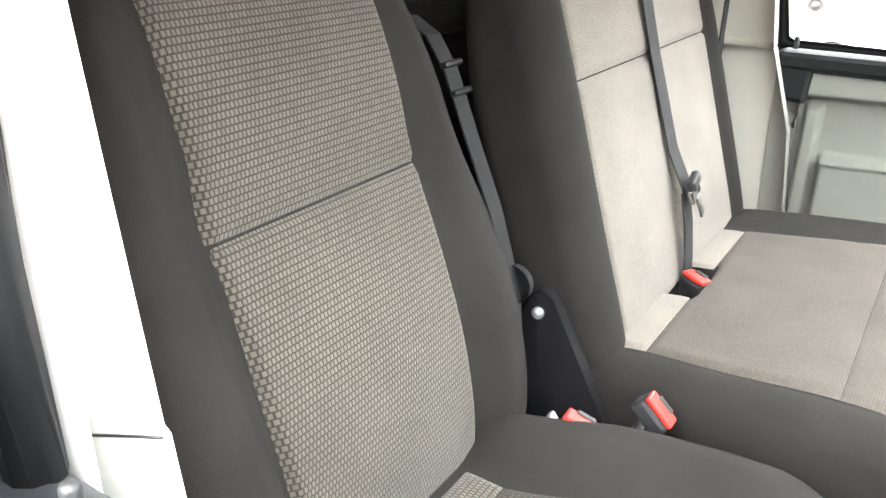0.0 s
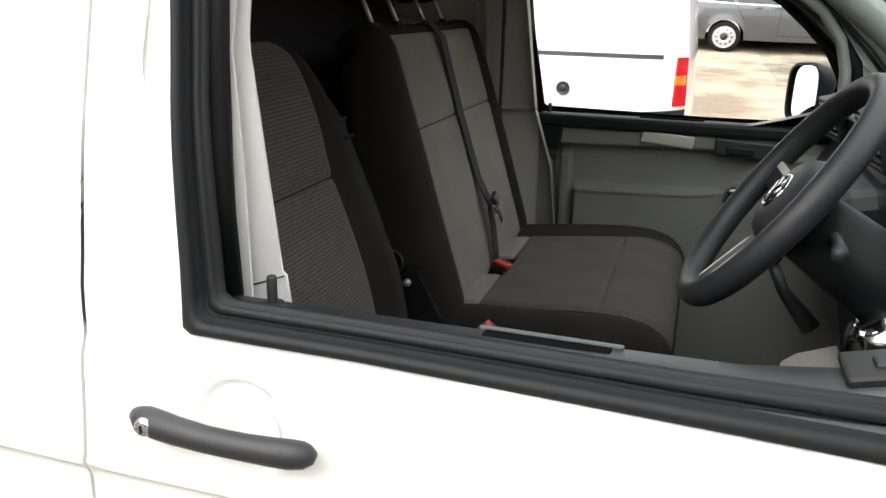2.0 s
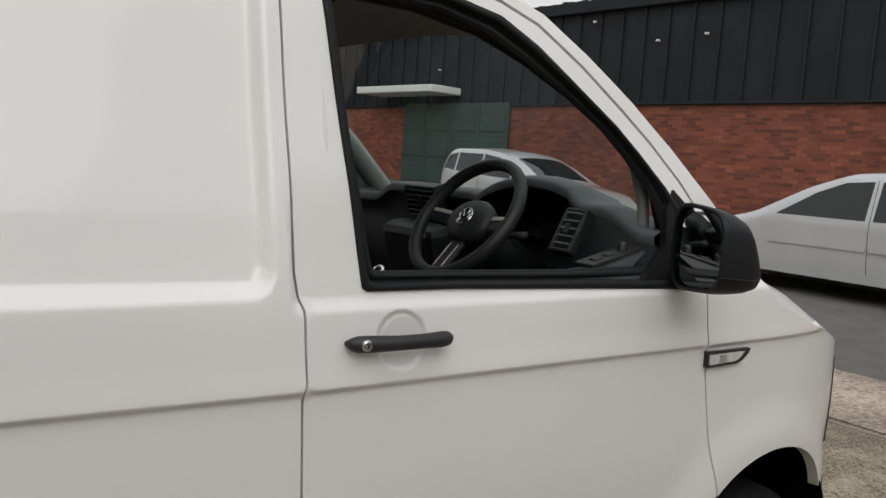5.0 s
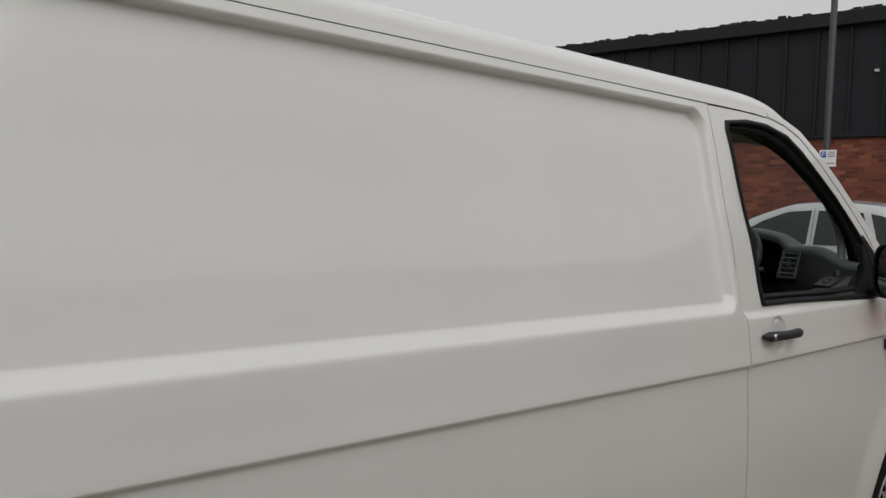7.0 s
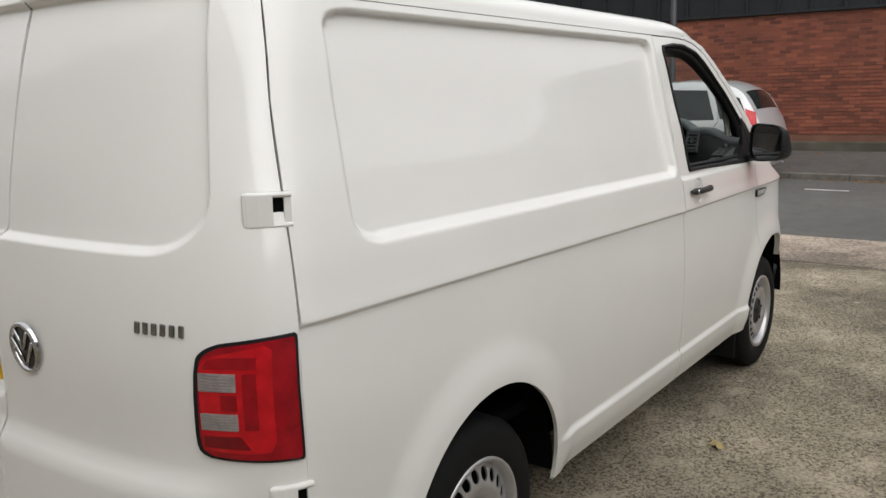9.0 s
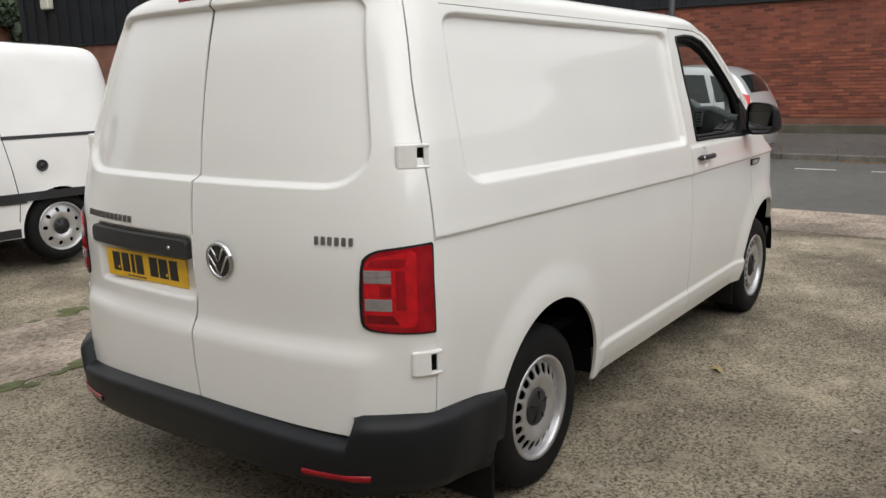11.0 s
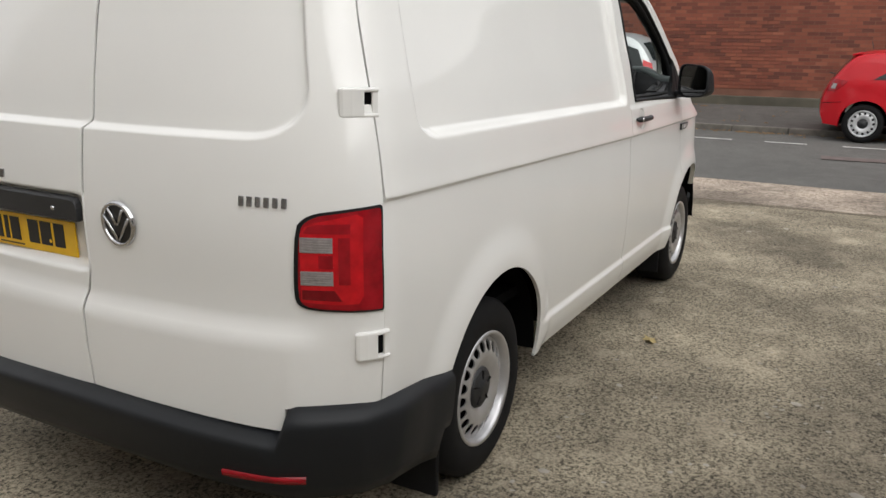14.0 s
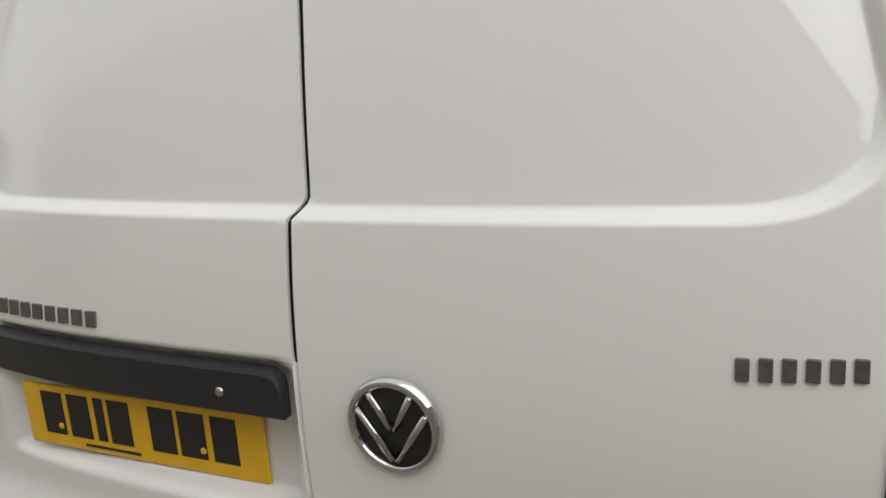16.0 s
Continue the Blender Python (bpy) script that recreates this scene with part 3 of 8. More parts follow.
# wheels
def wheel(name, centre_pt, out, parent, r=0.335, width=0.215, rim=0.215, material=STEEL, holes=20, label=""):
    m = Matrix.Translation(centre_pt) @ (pose(0, 0, 0, 90) if out < 0 else pose(0, 0, 0, -90))
    hub = new(name)
    hub.parent = parent
    tagged(hub, label or "black tyre on a silver steel rim")
    h = width / 2
    prof = [(rim - 0.005, -h + 0.02), (rim + 0.02, -h), (r - 0.055, -h - 0.006), (r - 0.018, -h + 0.012), (r - 0.003, -h + 0.035), (r, 0), (r - 0.003, h - 0.035), (r - 0.018, h - 0.012), (r - 0.055, h + 0.006), (rim + 0.03, h + 0.004), (rim + 0.012, h - 0.002), (rim - 0.004, h - 0.012)]
    put_mesh("tyre", *lathe(prof, 64, m), RUBBER, hub, "black rubber tyre")
    rim_prof = [(rim + 0.008, h - 0.012), (rim + 0.004, h + 0.001), (rim - 0.008, h - 0.002), (rim - 0.013, h - 0.016), (rim - 0.018, h - 0.032)]
    put_mesh("rim_edge", *lathe(rim_prof, 64, m), material, hub)
    ri = rim - 0.018

    def dish(u, v):
        q = math.hypot(u, v)
        d = float(np.interp(q, [0, 0.075, 0.09, 0.125, 0.15, 0.175, ri], [h - 0.030, h - 0.029, h - 0.016, h - 0.007, h - 0.014, h - 0.024, h - 0.030]))
        return tuple(m @ Vector((u, v, d)))

    ring = arc(0, 0, ri, 0, 354, 59)
    cut = []
    for i in range(holes):
        a = 360 * i / holes
        c, s = math.cos(radians(a)), math.sin(radians(a))
        cut.append([((0.158 + 0.0225 * math.cos(t)) * c - 0.0185 * math.sin(t) * s, (0.158 + 0.0225 * math.cos(t)) * s + 0.0185 * math.sin(t) * c) for t in np.linspace(0, 2 * math.pi, 13)[:-1]])
    ug = np.arange(-ri, ri + 0.001, 0.012)
    put_mesh("wheel_disc", *sheet(ring, cut, ug, ug, dish, 0.010, 0.006), material, hub, "silver pressed steel wheel disc with round holes")
    put_mesh("drum", *lathe([(0.0, h - 0.042), (0.188, h - 0.042)], 24, m), DARK, hub)
    put_mesh("hub_cap", *lathe([(0.0, h - 0.006), (0.03, h - 0.006), (0.034, h - 0.012), (0.060, h - 0.014), (0.074, h - 0.018), (0.080, h - 0.034)], 32, m), TRIM, hub, "black plastic hub cap")
    for i in range(5):
        a = 2 * math.pi * i / 5
        part("cap_rib", box_bm(0.006, 0.034, 0.01, m @ Matrix.Rotation(a, 4, "Z") @ pose(0, 0.05, h - 0.013), 0.002), RUBBER, hub)
    return hub


for x in (0.0, 3.0):
    for sg in (-1, 1):
        wheel("wheel", (x, sg * 0.812, 0.325), sg, van, 0.335, 0.215, 0.208)

# rear bumper
vv, ff = [], []
prof = [(-0.03, 0.0), (0.0, 0.0), (0.020, -0.007), (0.038, -0.016), (0.046, -0.024), (0.049, -0.034), (0.046, -0.060), (0.038, -0.11), (0.024, -0.16), (0.0, -0.192), (-0.07, -0.205)]
cols = [(-1, x) for x in np.linspace(-0.365, -0.70, 10)] + [(0, a) for a in np.linspace(-0.80, 0.80, 61)] + [(1, x) for x in np.linspace(-0.70, -0.365, 10)]


def bumper_top(y, x):
    ay = abs(y)
    if x > -0.74 or ay > 0.76:
        return 0.577 - 0.040 * smooth01((x + 0.74) / 0.4)
    step = smooth01((ay - 0.735) / 0.006)
    return (0.520 - 0.03 * (ay / 0.74) ** 2) * (1 - step) + 0.568 * step


extra_cols = []
for kind_, val in cols:
    extra_cols.append((kind_, val))
for kind_, val in extra_cols:
    if kind_:
        x, y = val, kind_ * (side_y(val, 0.5))
        nx, ny = 0.0, float(kind_)
    else:
        x, y, _ = on_rear(val, 0.5)
        p2 = on_rear(val + 0.01, 0.5)
        t = Vector((p2[0] - x, p2[1] - y, 0)).normalized()
        nx, ny = -t.y, t.x
    zt = bumper_top(y, x)
    for out, dz in prof:
        out = out * (1 - 0.6 * smooth01((x + 0.66) / 0.3))
        vv.append((x + nx * (out + 0.004), y + ny * (out + 0.004), zt + dz * (1 if zt < 0.54 else 1.45)))
m = len(prof)
for i in range(len(extra_cols) - 1):
    for j in range(m - 1):
        k = i * m + j
        ff.append((k, k + 1, k + m + 1, k + m))
bumper = put_mesh("rear_bumper", vv, [f[::-1] for f in ff], BUMPER, van, "dark grey plastic rear bumper with a step")
part("bumper_core", box_bm(0.12, 1.5, 0.12, pose(-0.84, 0, 0.42), 0.02), BUMPER, van)
for sg in (-1, 1):
    v, f = [], []
    for k in range(9):
        a = sg * (0.35 + 0.235 * k / 8)
        q, q2 = Vector(on_rear(a, 0.5)), Vector(on_rear(a + 0.01, 0.5))
        t = (q2 - q).normalized()
        nrm = Vector((-t.y, t.x, 0))
        if nrm.x > 0:
            nrm = -nrm
        v += [q + nrm * o + Vector((0, 0, zz - 0.5)) for o, zz in ((0.015, 0.384), (0.0465, 0.382), (0.0430, 0.363), (0.015, 0.361))]
        if k:
            for h in range(3):
                b = 4 * (k - 1) + h
                f.append((b, b + 1, b + 5, b + 4))
    put_mesh("reflector", v, f, DEEPRED, van, "red bumper reflector")
    v, f = [], []
    part("mudflap", box_bm(0.02, 0.25, 0.44, pose(-0.385, sg * 0.81, 0.31), 0.006), RUBBER, van, "black rubber mudflap")
    part("mudflap", box_bm(0.015, 0.22, 0.26, pose(2.555, sg * 0.80, 0.28), 0.006), RUBBER, van, "black rubber mudflap")
    put_mesh("arch_trim", *tube([(-0.40, sg * 0.945, 0.52), (-0.415, sg * 0.95, 0.40), (-0.42, sg * 0.945, 0.28)], 0.012, 8), BUMPER, van)


# tail lamps
def lamp_line(pts, sgn):
    return [(sgn * (a_of_x(x, z) if abs(y) > 0.9 else abs(a_of_y(y, z))), z) for x, y, z in pts]


TL = [(-0.7285, -0.93, 1.110), (-0.7285, -0.93, 1.130), (-0.745, -0.92, 1.1285), (-0.76, -0.91, 1.127), (-0.783, -0.887, 1.122), (-0.834, -0.821, 1.112), (-0.845, -0.803, 1.107), (-0.857, -0.778, 1.094), (-0.862, -0.762, 1.072), (-0.868, -0.757, 0.96), (-0.870, -0.756, 0.885), (-0.866, -0.765, 0.860), (-0.85, -0.795, 0.848), (-0.80, -0.885, 0.843), (-0.745, -0.92, 0.841), (-0.7305, -0.94, 0.840), (-0.7305, -0.94, 0.860)]
for sgn in (-1, 1):
    line = np.array(lamp_line(TL, sgn))
    line = resample(line, 0.02, 1)
    mid_a = line.mean(0)
    lamp = new("tail_lamp")
    lamp.parent = van
    tagged(lamp, "red tail lamp with two clear lenses in a black rim")
    ga, gz = np.arange(-1, 1.001, 0.009), np.arange(0.8, 1.16, 0.016)

    def lifted(h):
        def f(a, z):
            p, q, r = Vector(on_rear(a, z)), Vector(on_rear(a + 0.004, z)), Vector(on_rear(a, z + 0.004))
            n = (q - p).cross(r - p).normalized()
            if n.dot(Vector((p.x + 0.5, p.y * 0.7, 0))) < 0:
                n = -n
            return tuple(p + n * h)
        return f

    put_mesh("rim", *sheet(line, [], ga, gz, lifted(0.006), 0.012, 0.02, flip=True), SEAL, lamp, "black lamp rim")
    inner = mid_a + (line - mid_a) * (0.925, 0.95)
    put_mesh("lens", *sheet(inner, [], ga, gz, lifted(0.009), 0.012, 0.01, flip=True), DEEPRED, lamp, "dark red lens")
    a_out, a_in = inner[:, 0][np.argmax(abs(inner[:, 0]))], inner[:, 0][np.argmin(abs(inner[:, 0]))]

    def fr(f, z):
        return (a_in + (a_out - a_in) * f, z)

    def facet(name, pts, h, material, label=""):
        put_mesh(name, *sheet(pts, [], ga, gz, lifted(h), 0.012, 0.005, flip=True), material, lamp, label)

    facet("bright_lens", [fr(0.03, 1.055), fr(0.07, 1.074), fr(0.16, 1.086), fr(0.36, 1.096), fr(0.64, 1.109), fr(0.72, 1.100), fr(0.72, 0.89), fr(0.66, 0.868), fr(0.40, 0.866), fr(0.03, 0.872)], 0.0115, RED, "bright red lens")
    facet("dark_facet", [fr(0.06, 1.058), fr(0.10, 1.074), fr(0.20, 1.082), fr(0.56, 1.084), fr(0.56, 1.058)], 0.0128, DEEPRED)
    facet("dark_facet", [fr(0.42, 1.048), fr(0.555, 1.048), fr(0.555, 0.922), fr(0.42, 0.922)], 0.0128, DEEPRED)
    facet("dark_facet", [fr(0.21, 1.001), fr(0.36, 1.001), fr(0.36, 0.966), fr(0.21, 0.966)], 0.0128, DEEPRED)
    facet("dark_facet", [fr(0.04, 0.906), fr(0.37, 0.906), fr(0.46, 0.876), fr(0.04, 0.880)], 0.0128, MAROON)
    for z0, z1 in ((1.008, 1.048), (0.920, 0.958)):
        a0, a1 = fr(0.03, 0)[0], fr(0.36, 0)[0]
        facet("clear_lens", [(a0, z0), (a1, z0), (a1, z1), (a0, z1)], 0.0135, CLEAR, "clear reversing and fog lens")
        for k in range(6):
            zz = z0 + (z1 - z0) * (k + 0.5) / 6
            pa, pb = lifted(0.0138)(a0 + sgn * 0.004, zz), lifted(0.0138)(a1 - sgn * 0.004, zz)
            put_mesh("lens_rib", *tube([pa, lifted(0.0144)((a0 + a1) / 2, zz), pb], 0.0009, 5), CLEAR, lamp)

# third brake lamp
for y0, y1 in ((-0.195, -0.003), (0.008, 0.195)):
    v, f = [], []
    for i in range(9):
        y = y0 + (y1 - y0) * i / 8
        p = on_rear(a_of_y(y, 1.93), 1.93)
        for dx, dz in ((0.002, 0.014), (-0.006, 0.012), (-0.007, -0.010), (0.0, -0.013)):
            v.append((p[0] + dx - dz * 0.30, y, 1.936 + dz - 0.01 * (y / 0.2) ** 2))
        if i:
            for j in range(3):
                f.append(((i - 1) * 4 + j, (i - 1) * 4 + j + 1, i * 4 + j + 1, i * 4 + j))
    put_mesh("brake_lamp", v, f, mat("pink_red_lens", (0.34, 0.03, 0.045), 0.25, coat=0.8, var=0.1, vscale=40), van, "red high-level brake lamp")


# hinges
def hinge(z0, z1, sg):
    zc = (z0 + z1) / 2
    h = new("hinge")
    h.parent = van
    tagged(h, "white boxed door hinge with a dark slot")
    gx = float(np.interp(zc, [p[1] for p in REAR_GAP[::-1]], [p[0] for p in REAR_GAP[::-1]]))
    pts = []
    for d in (-0.067, -0.0645, -0.060, -0.045, -0.022, -0.002, 0.012):
        x = gx + d
        pts.append(Vector((x, sg * (half_w(zc) * (max(0.0, 1 - min(1.0, max(0, (rear_x(zc) + 0.3 - x)) / 0.3) ** 2.6)) ** (1 / 2.6)), zc)))
    # a curved plate that follows the corner, its free edge rounded
    def plate(i0, i1, z_lo, z_hi, out, name, material, label=""):
        v, f = [], []
        seq = pts[i0:i1 + 1]
        for i, p in enumerate(seq):
            t = (pts[min(i0 + i + 1, 6)] - pts[max(i0 + i - 1, 0)]).normalized()
            n = Vector((t.y, -t.x, 0))
            if n.y * sg < 0:
                n = -n
            o_, e = (out, 0.0) if i0 + i > 1 else ((out * 0.55, 0.005), (out * 0.88, 0.002))[i0 + i]
            for o, z in ((-0.01, z_lo + e), (o_ - 0.005, z_lo + e), (o_ - 0.0015, z_lo + e + 0.0015), (o_, z_lo + e + 0.005), (o_, z_hi - e - 0.005), (o_ - 0.0015, z_hi - e - 0.0015), (o_ - 0.005, z_hi - e), (-0.01, z_hi - e)):
                v.append(p + n * o + Vector((0, 0, z - zc)))
        for i in range(len(seq) - 1):
            for j in range(7):
                k = i * 8 + j
                f.append((k, k + 1, k + 9, k + 8))
        f += [tuple(range(8))[::-1], tuple(range((len(seq) - 1) * 8, len(seq) * 8))]
        if sg > 0:
            f = [q[::-1] for q in f]
        put_mesh(name, v, f, material, h, label, smooth=False)
    plate(0, 4, z0, z1, 0.014, "hinge_box", PAINT)
    plate(4, 5, z0 + 0.012, z1 - 0.012, 0.002, "slot", DARK, "dark hinge slot")
    plate(4, 6, z1 - 0.012, z1, 0.014, "hinge_arm", PAINT)
    plate(4, 6, z0, z0 + 0.011, 0.014, "hinge_arm", PAINT)
    plate(5, 6, z0 + 0.008, z1 - 0.008, 0.009, "knuckle", PAINT)


for sg in (-1, 1):
    hinge(1.352, 1.430, sg)
    hinge(0.702, 0.783, sg)

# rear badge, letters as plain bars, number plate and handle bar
lx, ly, lz = on_rear(a_of_y(-0.192, 1.03), 1.03)
tilt = pose(lx - 0.003, ly, lz, 0, -90 - 4, 0) @ pose(0, 0, 0, 0, 0, 0)
badge = new("badge")
badge.parent = van
tagged(badge, "round chrome badge with a dark field")
put_mesh("disc", *lathe([(0.0, 0.006), (0.05, 0.005), (0.056, 0.004)], 40, tilt), INK, badge)
put_mesh("ring", *lathe([(0.054, 0.0), (0.056, 0.010), (0.061, 0.012), (0.066, 0.009), (0.068, 0.0)], 48, tilt), CHROME, badge, "chrome ring")
for (y0, z0), (y1, z1) in (((-0.030, 0.046), (-0.003, -0.002)), ((0.030, 0.046), (0.003, -0.002)), ((-0.050, 0.022), (-0.003, -0.046)), ((0.050, 0.022), (0.003, -0.046))):
    a = tilt @ Vector((z0, y0, 0.008))
    b = tilt @ Vector((z1, y1, 0.008))
    put_mesh("bar", *tube([a, (a + b) / 2, b], 0.0055, 6), CHROME, badge)

# ---- fittings on the outside of the van ----
def bars_in(y0, y1, zc, h, count, material, name):
    """A raised line of writing, as plain bars."""
    w = (y1 - y0) / count
    for i in range(count):
        y = y0 + w * (i + 0.5)
        x = on_rear(a_of_y(y, zc), zc)[0]
        part("lettering_bar", box_bm(0.006, abs(w) * 0.64, h, pose(x - 0.002, y, zc, 0, 5, 0), 0.0015), material, name)


lettering = new("lettering")
lettering.parent = van
tagged(lettering, "small raised chrome lettering")
DARKCHROME = mat("dark_chrome", (0.30, 0.30, 0.305), 0.2, 1.0, var=0.2, vscale=60)
bars_in(0.696, 0.330, 1.128, 0.026, 11, DARKCHROME, lettering)
bars_in(-0.598, -0.742, 1.132, 0.027, 6, DARKCHROME, lettering)

# handle bar over the plate
bar_v, bar_f = [], []
outline_bar = [(0.008, -0.041), (-0.008, -0.043), (-0.012, -0.040), (-0.014, 0.021), (-0.011, 0.026), (0.008, 0.030)]
ends = [0.0, 0.003, 0.008, 0.016, 0.028]
run_y = [0.655 - d for d in ends] + [0.655 - 0.028 - (0.675 - 0.056) * i / 16 for i in range(1, 16)] + [-0.020 + d for d in ends[::-1]]
for i, y in enumerate(run_y):
    d = min(0.655 - y, y + 0.020)
    drop = 0.028 * (1 - math.sqrt(max(0.0, 1 - (1 - min(d / 0.028, 1.0)) ** 2)))
    q = on_rear(a_of_y(y, 1.115), 1.115)[0]
    zc = 1.057 + 0.001 * (0.655 - y)
    bar_v += [(q + dx - 0.002, y, zc + dz - (drop if dz > 0 else 0.0)) for dx, dz in outline_bar]
for i in range(24):
    for j in range(6):
        a, b = i * 6 + j, i * 6 + (j + 1) % 6
        bar_f.append((a, b, b + 6, a + 6))
bar_f += [tuple(range(6)), tuple(range(24 * 6, 25 * 6))[::-1]]
tailgate_bar = put_mesh("rear_handle", bar_v, [f[::-1] for f in bar_f], TRIM, van, "black plastic handle bar above the number plate", smooth=False)
q = on_rear(a_of_y(0.085, 1.115), 1.115)[0] - 0.0145
put_mesh("lock_barrel", *lathe([(0.0, 0.005), (0.005, 0.005), (0.0075, 0.003), (0.0075, -0.004)], 20, pose(q, 0.085, 1.047, 0, -90, 0)), CHROME, tailgate_bar)

# number plate: yellow, its characters as plain bars
plate = new("number_plate")
plate.parent = van
tagged(plate, "yellow rear number plate with dark bars")
yc, zc, turn = 0.299, 0.943, 2.6
px = on_rear(a_of_y(yc, 0.94), 0.94)[0]
pm = pose(px - 0.011, yc, zc, 0, -2.5, 0)
part("plate_board", box_bm(0.007, 0.505, 0.112, pm, 0.003), YELLOW, plate)
for k, (off, wid) in enumerate(((0.185, 0.048), (0.125, 0.048), (0.078, 0.020), (0.035, 0.046), (-0.055, 0.050), (-0.115, 0.052), (-0.178, 0.048))):
    part("plate_bar", box_bm(0.002, wid, 0.076, pm @ pose(-0.0042, off, 0.006), 0.0008), INK, plate)
part("plate_line", box_bm(0.002, 0.12, 0.004, pm @ pose(-0.0042, 0.06, -0.044)), INK, plate)
for off in (0.17, -0.135):
    put_mesh("plate_screw", *lathe([(0, 0.003), (0.005, 0.0025), (0.006, 0)], 12, pm @ pose(-0.0045, off, -0.016, 0, -90, 0)), YELLOW, plate)

# fuel, door handles, repeaters, mirrors on both sides
for sg in (-1, 1):
    hy = side_y(1.65, 1.175)
    handle = new("door_handle")
    handle.parent = van
    tagged(handle, "black plastic pull handle over a round dish")
    dish_m = pose(1.776, sg * (hy + 0.0015), 1.179, 90 if sg < 0 else -90, 0, 0) @ pose(0, 0, 0, 2.5 if sg < 0 else -2.5)
    put_mesh("dish", *lathe([(0.0, -0.006), (0.03, -0.006), (0.042, -0.006)], 48, dish_m), PAINT, handle, "white round dish")
    pts, rad = [], []
    for k, (x, o, r) in enumerate(((1.644, 0.004, 0.005), (1.648, 0.014, 0.012), (1.658, 0.020, 0.0165), (1.680, 0.025, 0.0168), (1.70, 0.029, 0.0160), (1.735, 0.033, 0.0150), (1.775, 0.0335, 0.0150), (1.805, 0.032, 0.0158), (1.824, 0.030, 0.0165), (1.836, 0.027, 0.0150), (1.843, 0.023, 0.0105), (1.846, 0.020, 0.003))):
        pts.append((1.660 + (x - 1.644) * 1.035, sg * (hy + o - 0.004), 1.182))
        rad.append(r * 0.9)
    v, f = tube(pts, rad, 14, 1.0)
    put_mesh("grip", v, f, TRIM, handle)
    if sg < 0:
        put_mesh("lock", *lathe([(0, 0.003), (0.007, 0.003), (0.0095, 0.001), (0.0105, -0.003)], 24, pose(1.6845, -(hy + 0.0330), 1.183, 90, 0, 0)), CHROME, handle, "chrome key lock")
        part("key_slot", box_bm(0.0018, 0.002, 0.009, pose(1.6845, -(hy + 0.0365), 1.183)), INK, handle)
    # indicator repeater
    rep = new("side_repeater")
    rep.parent = van
    tagged(rep, "small clear side repeater in a black surround")
    line = [(2.668, 1.049), (2.668, 1.088), (2.845, 1.086), (2.838, 1.074), (2.815, 1.058), (2.79, 1.050)]
    put_mesh("surround", *sheet(line, [], np.arange(2.66, 2.86, 0.015), np.arange(1.03, 1.1, 0.012), lambda x, z: (x, -side_y(x, 1.12) - 0.004, z), 0.012, 0.012, mirror=sg > 0), TRIM, rep)
    line = [(2.674, 1.056), (2.674, 1.081), (2.815, 1.081), (2.80, 1.068), (2.78, 1.058)]
    put_mesh("lens", *sheet(line, [], np.arange(2.66, 2.86, 0.015), np.arange(1.03, 1.1, 0.008), lambda x, z: (x, -side_y(x, 1.12) - 0.0075, z), 0.01, 0.004, mirror=sg > 0), mat("frosted_clear_lens", (0.62, 0.62, 0.60), 0.2, coat=0.6, var=0.15, vscale=60), rep, "clear lens")
    part("bulb_housing", box_bm(0.028, 0.004, 0.021, pose(2.725, sg * (side_y(2.72, 1.12) + 0.0075), 1.069, 0, 0, 0), 0.001), STEEL, rep)

    # door mirror
    mir = new("door_mirror")
    mir.parent = van
    tagged(mir, "large black door mirror on a sail-shaped base")
    flag = [(2.418, 1.250), (2.62, 1.238), (2.784, 1.226), (2.806, 1.238), (2.812, 1.262), (2.72, 1.352), (2.646, 1.415), (2.565, 1.478), (2.535, 1.43), (2.525, 1.343)]
    put_mesh("sail", *sheet(flag, [], np.arange(2.38, 2.8, 0.02), np.arange(1.22, 1.53, 0.02), lambda x, z: (x, -side_y(x, max(z, 1.27)) - 0.006, z), 0.014, 0.02, mirror=sg > 0), SEAL, mir, "black triangular mirror base")
    v, f = [], []

    def turned(x, yy, z):
        c, s_ = math.cos(radians(20)), math.sin(radians(20))
        dx, dy = x - 2.53, yy
        return (2.53 + dx * c - dy * s_, sg * (1.070 + dx * s_ + dy * c), z)

    prof = [(2.462, 0.90), (2.459, 0.965), (2.465, 1.0), (2.480, 1.005), (2.505, 0.99), (2.54, 0.94), (2.57, 0.84), (2.59, 0.68), (2.60, 0.42), (2.602, 0.0)]
    for x, k in prof:
        for i in range(32):
            t = 2 * math.pi * i / 32
            c, s = math.cos(t), math.sin(t)
            yy = 0.099 * math.copysign(abs(c) ** 0.5, c) * k
            zz = 0.096 * math.copysign(abs(s) ** 0.5, s) * k * (1 - 0.08 * (yy / 0.099))
            v.append(turned(2.459 + (x - 2.459) * (0.86 - 0.24 * zz / 0.096), yy, 1.356 + zz - 0.010 * (x - 2.45) / 0.18))
    m = 32
    for j in range(len(prof) - 1):
        for i in range(32):
            q = (i + 1) % 32
            f.append((j * m + i, j * m + q, (j + 1) * m + q, (j + 1) * m + i) if sg < 0 else (j * m + i, (j + 1) * m + i, (j + 1) * m + q, j * m + q))
    put_mesh("shell", v, f, BUMPER, mir, "rounded black mirror shell")
    face = []
    for i in range(32):
        t = 2 * math.pi * i / 32
        c, s = math.cos(t), math.sin(t)
        yy = 0.090 * math.copysign(abs(c) ** 0.5, c)
        face.append(turned(2.470, yy, 1.356 + 0.089 * math.copysign(abs(s) ** 0.5, s)))
    put_mesh("mirror_glass", face, [tuple(range(32)) if sg > 0 else tuple(range(32))[::-1]], mat("mirror", (0.9, 0.9, 0.9), 0.02, 1.0), mir, "mirror glass", smooth=False)
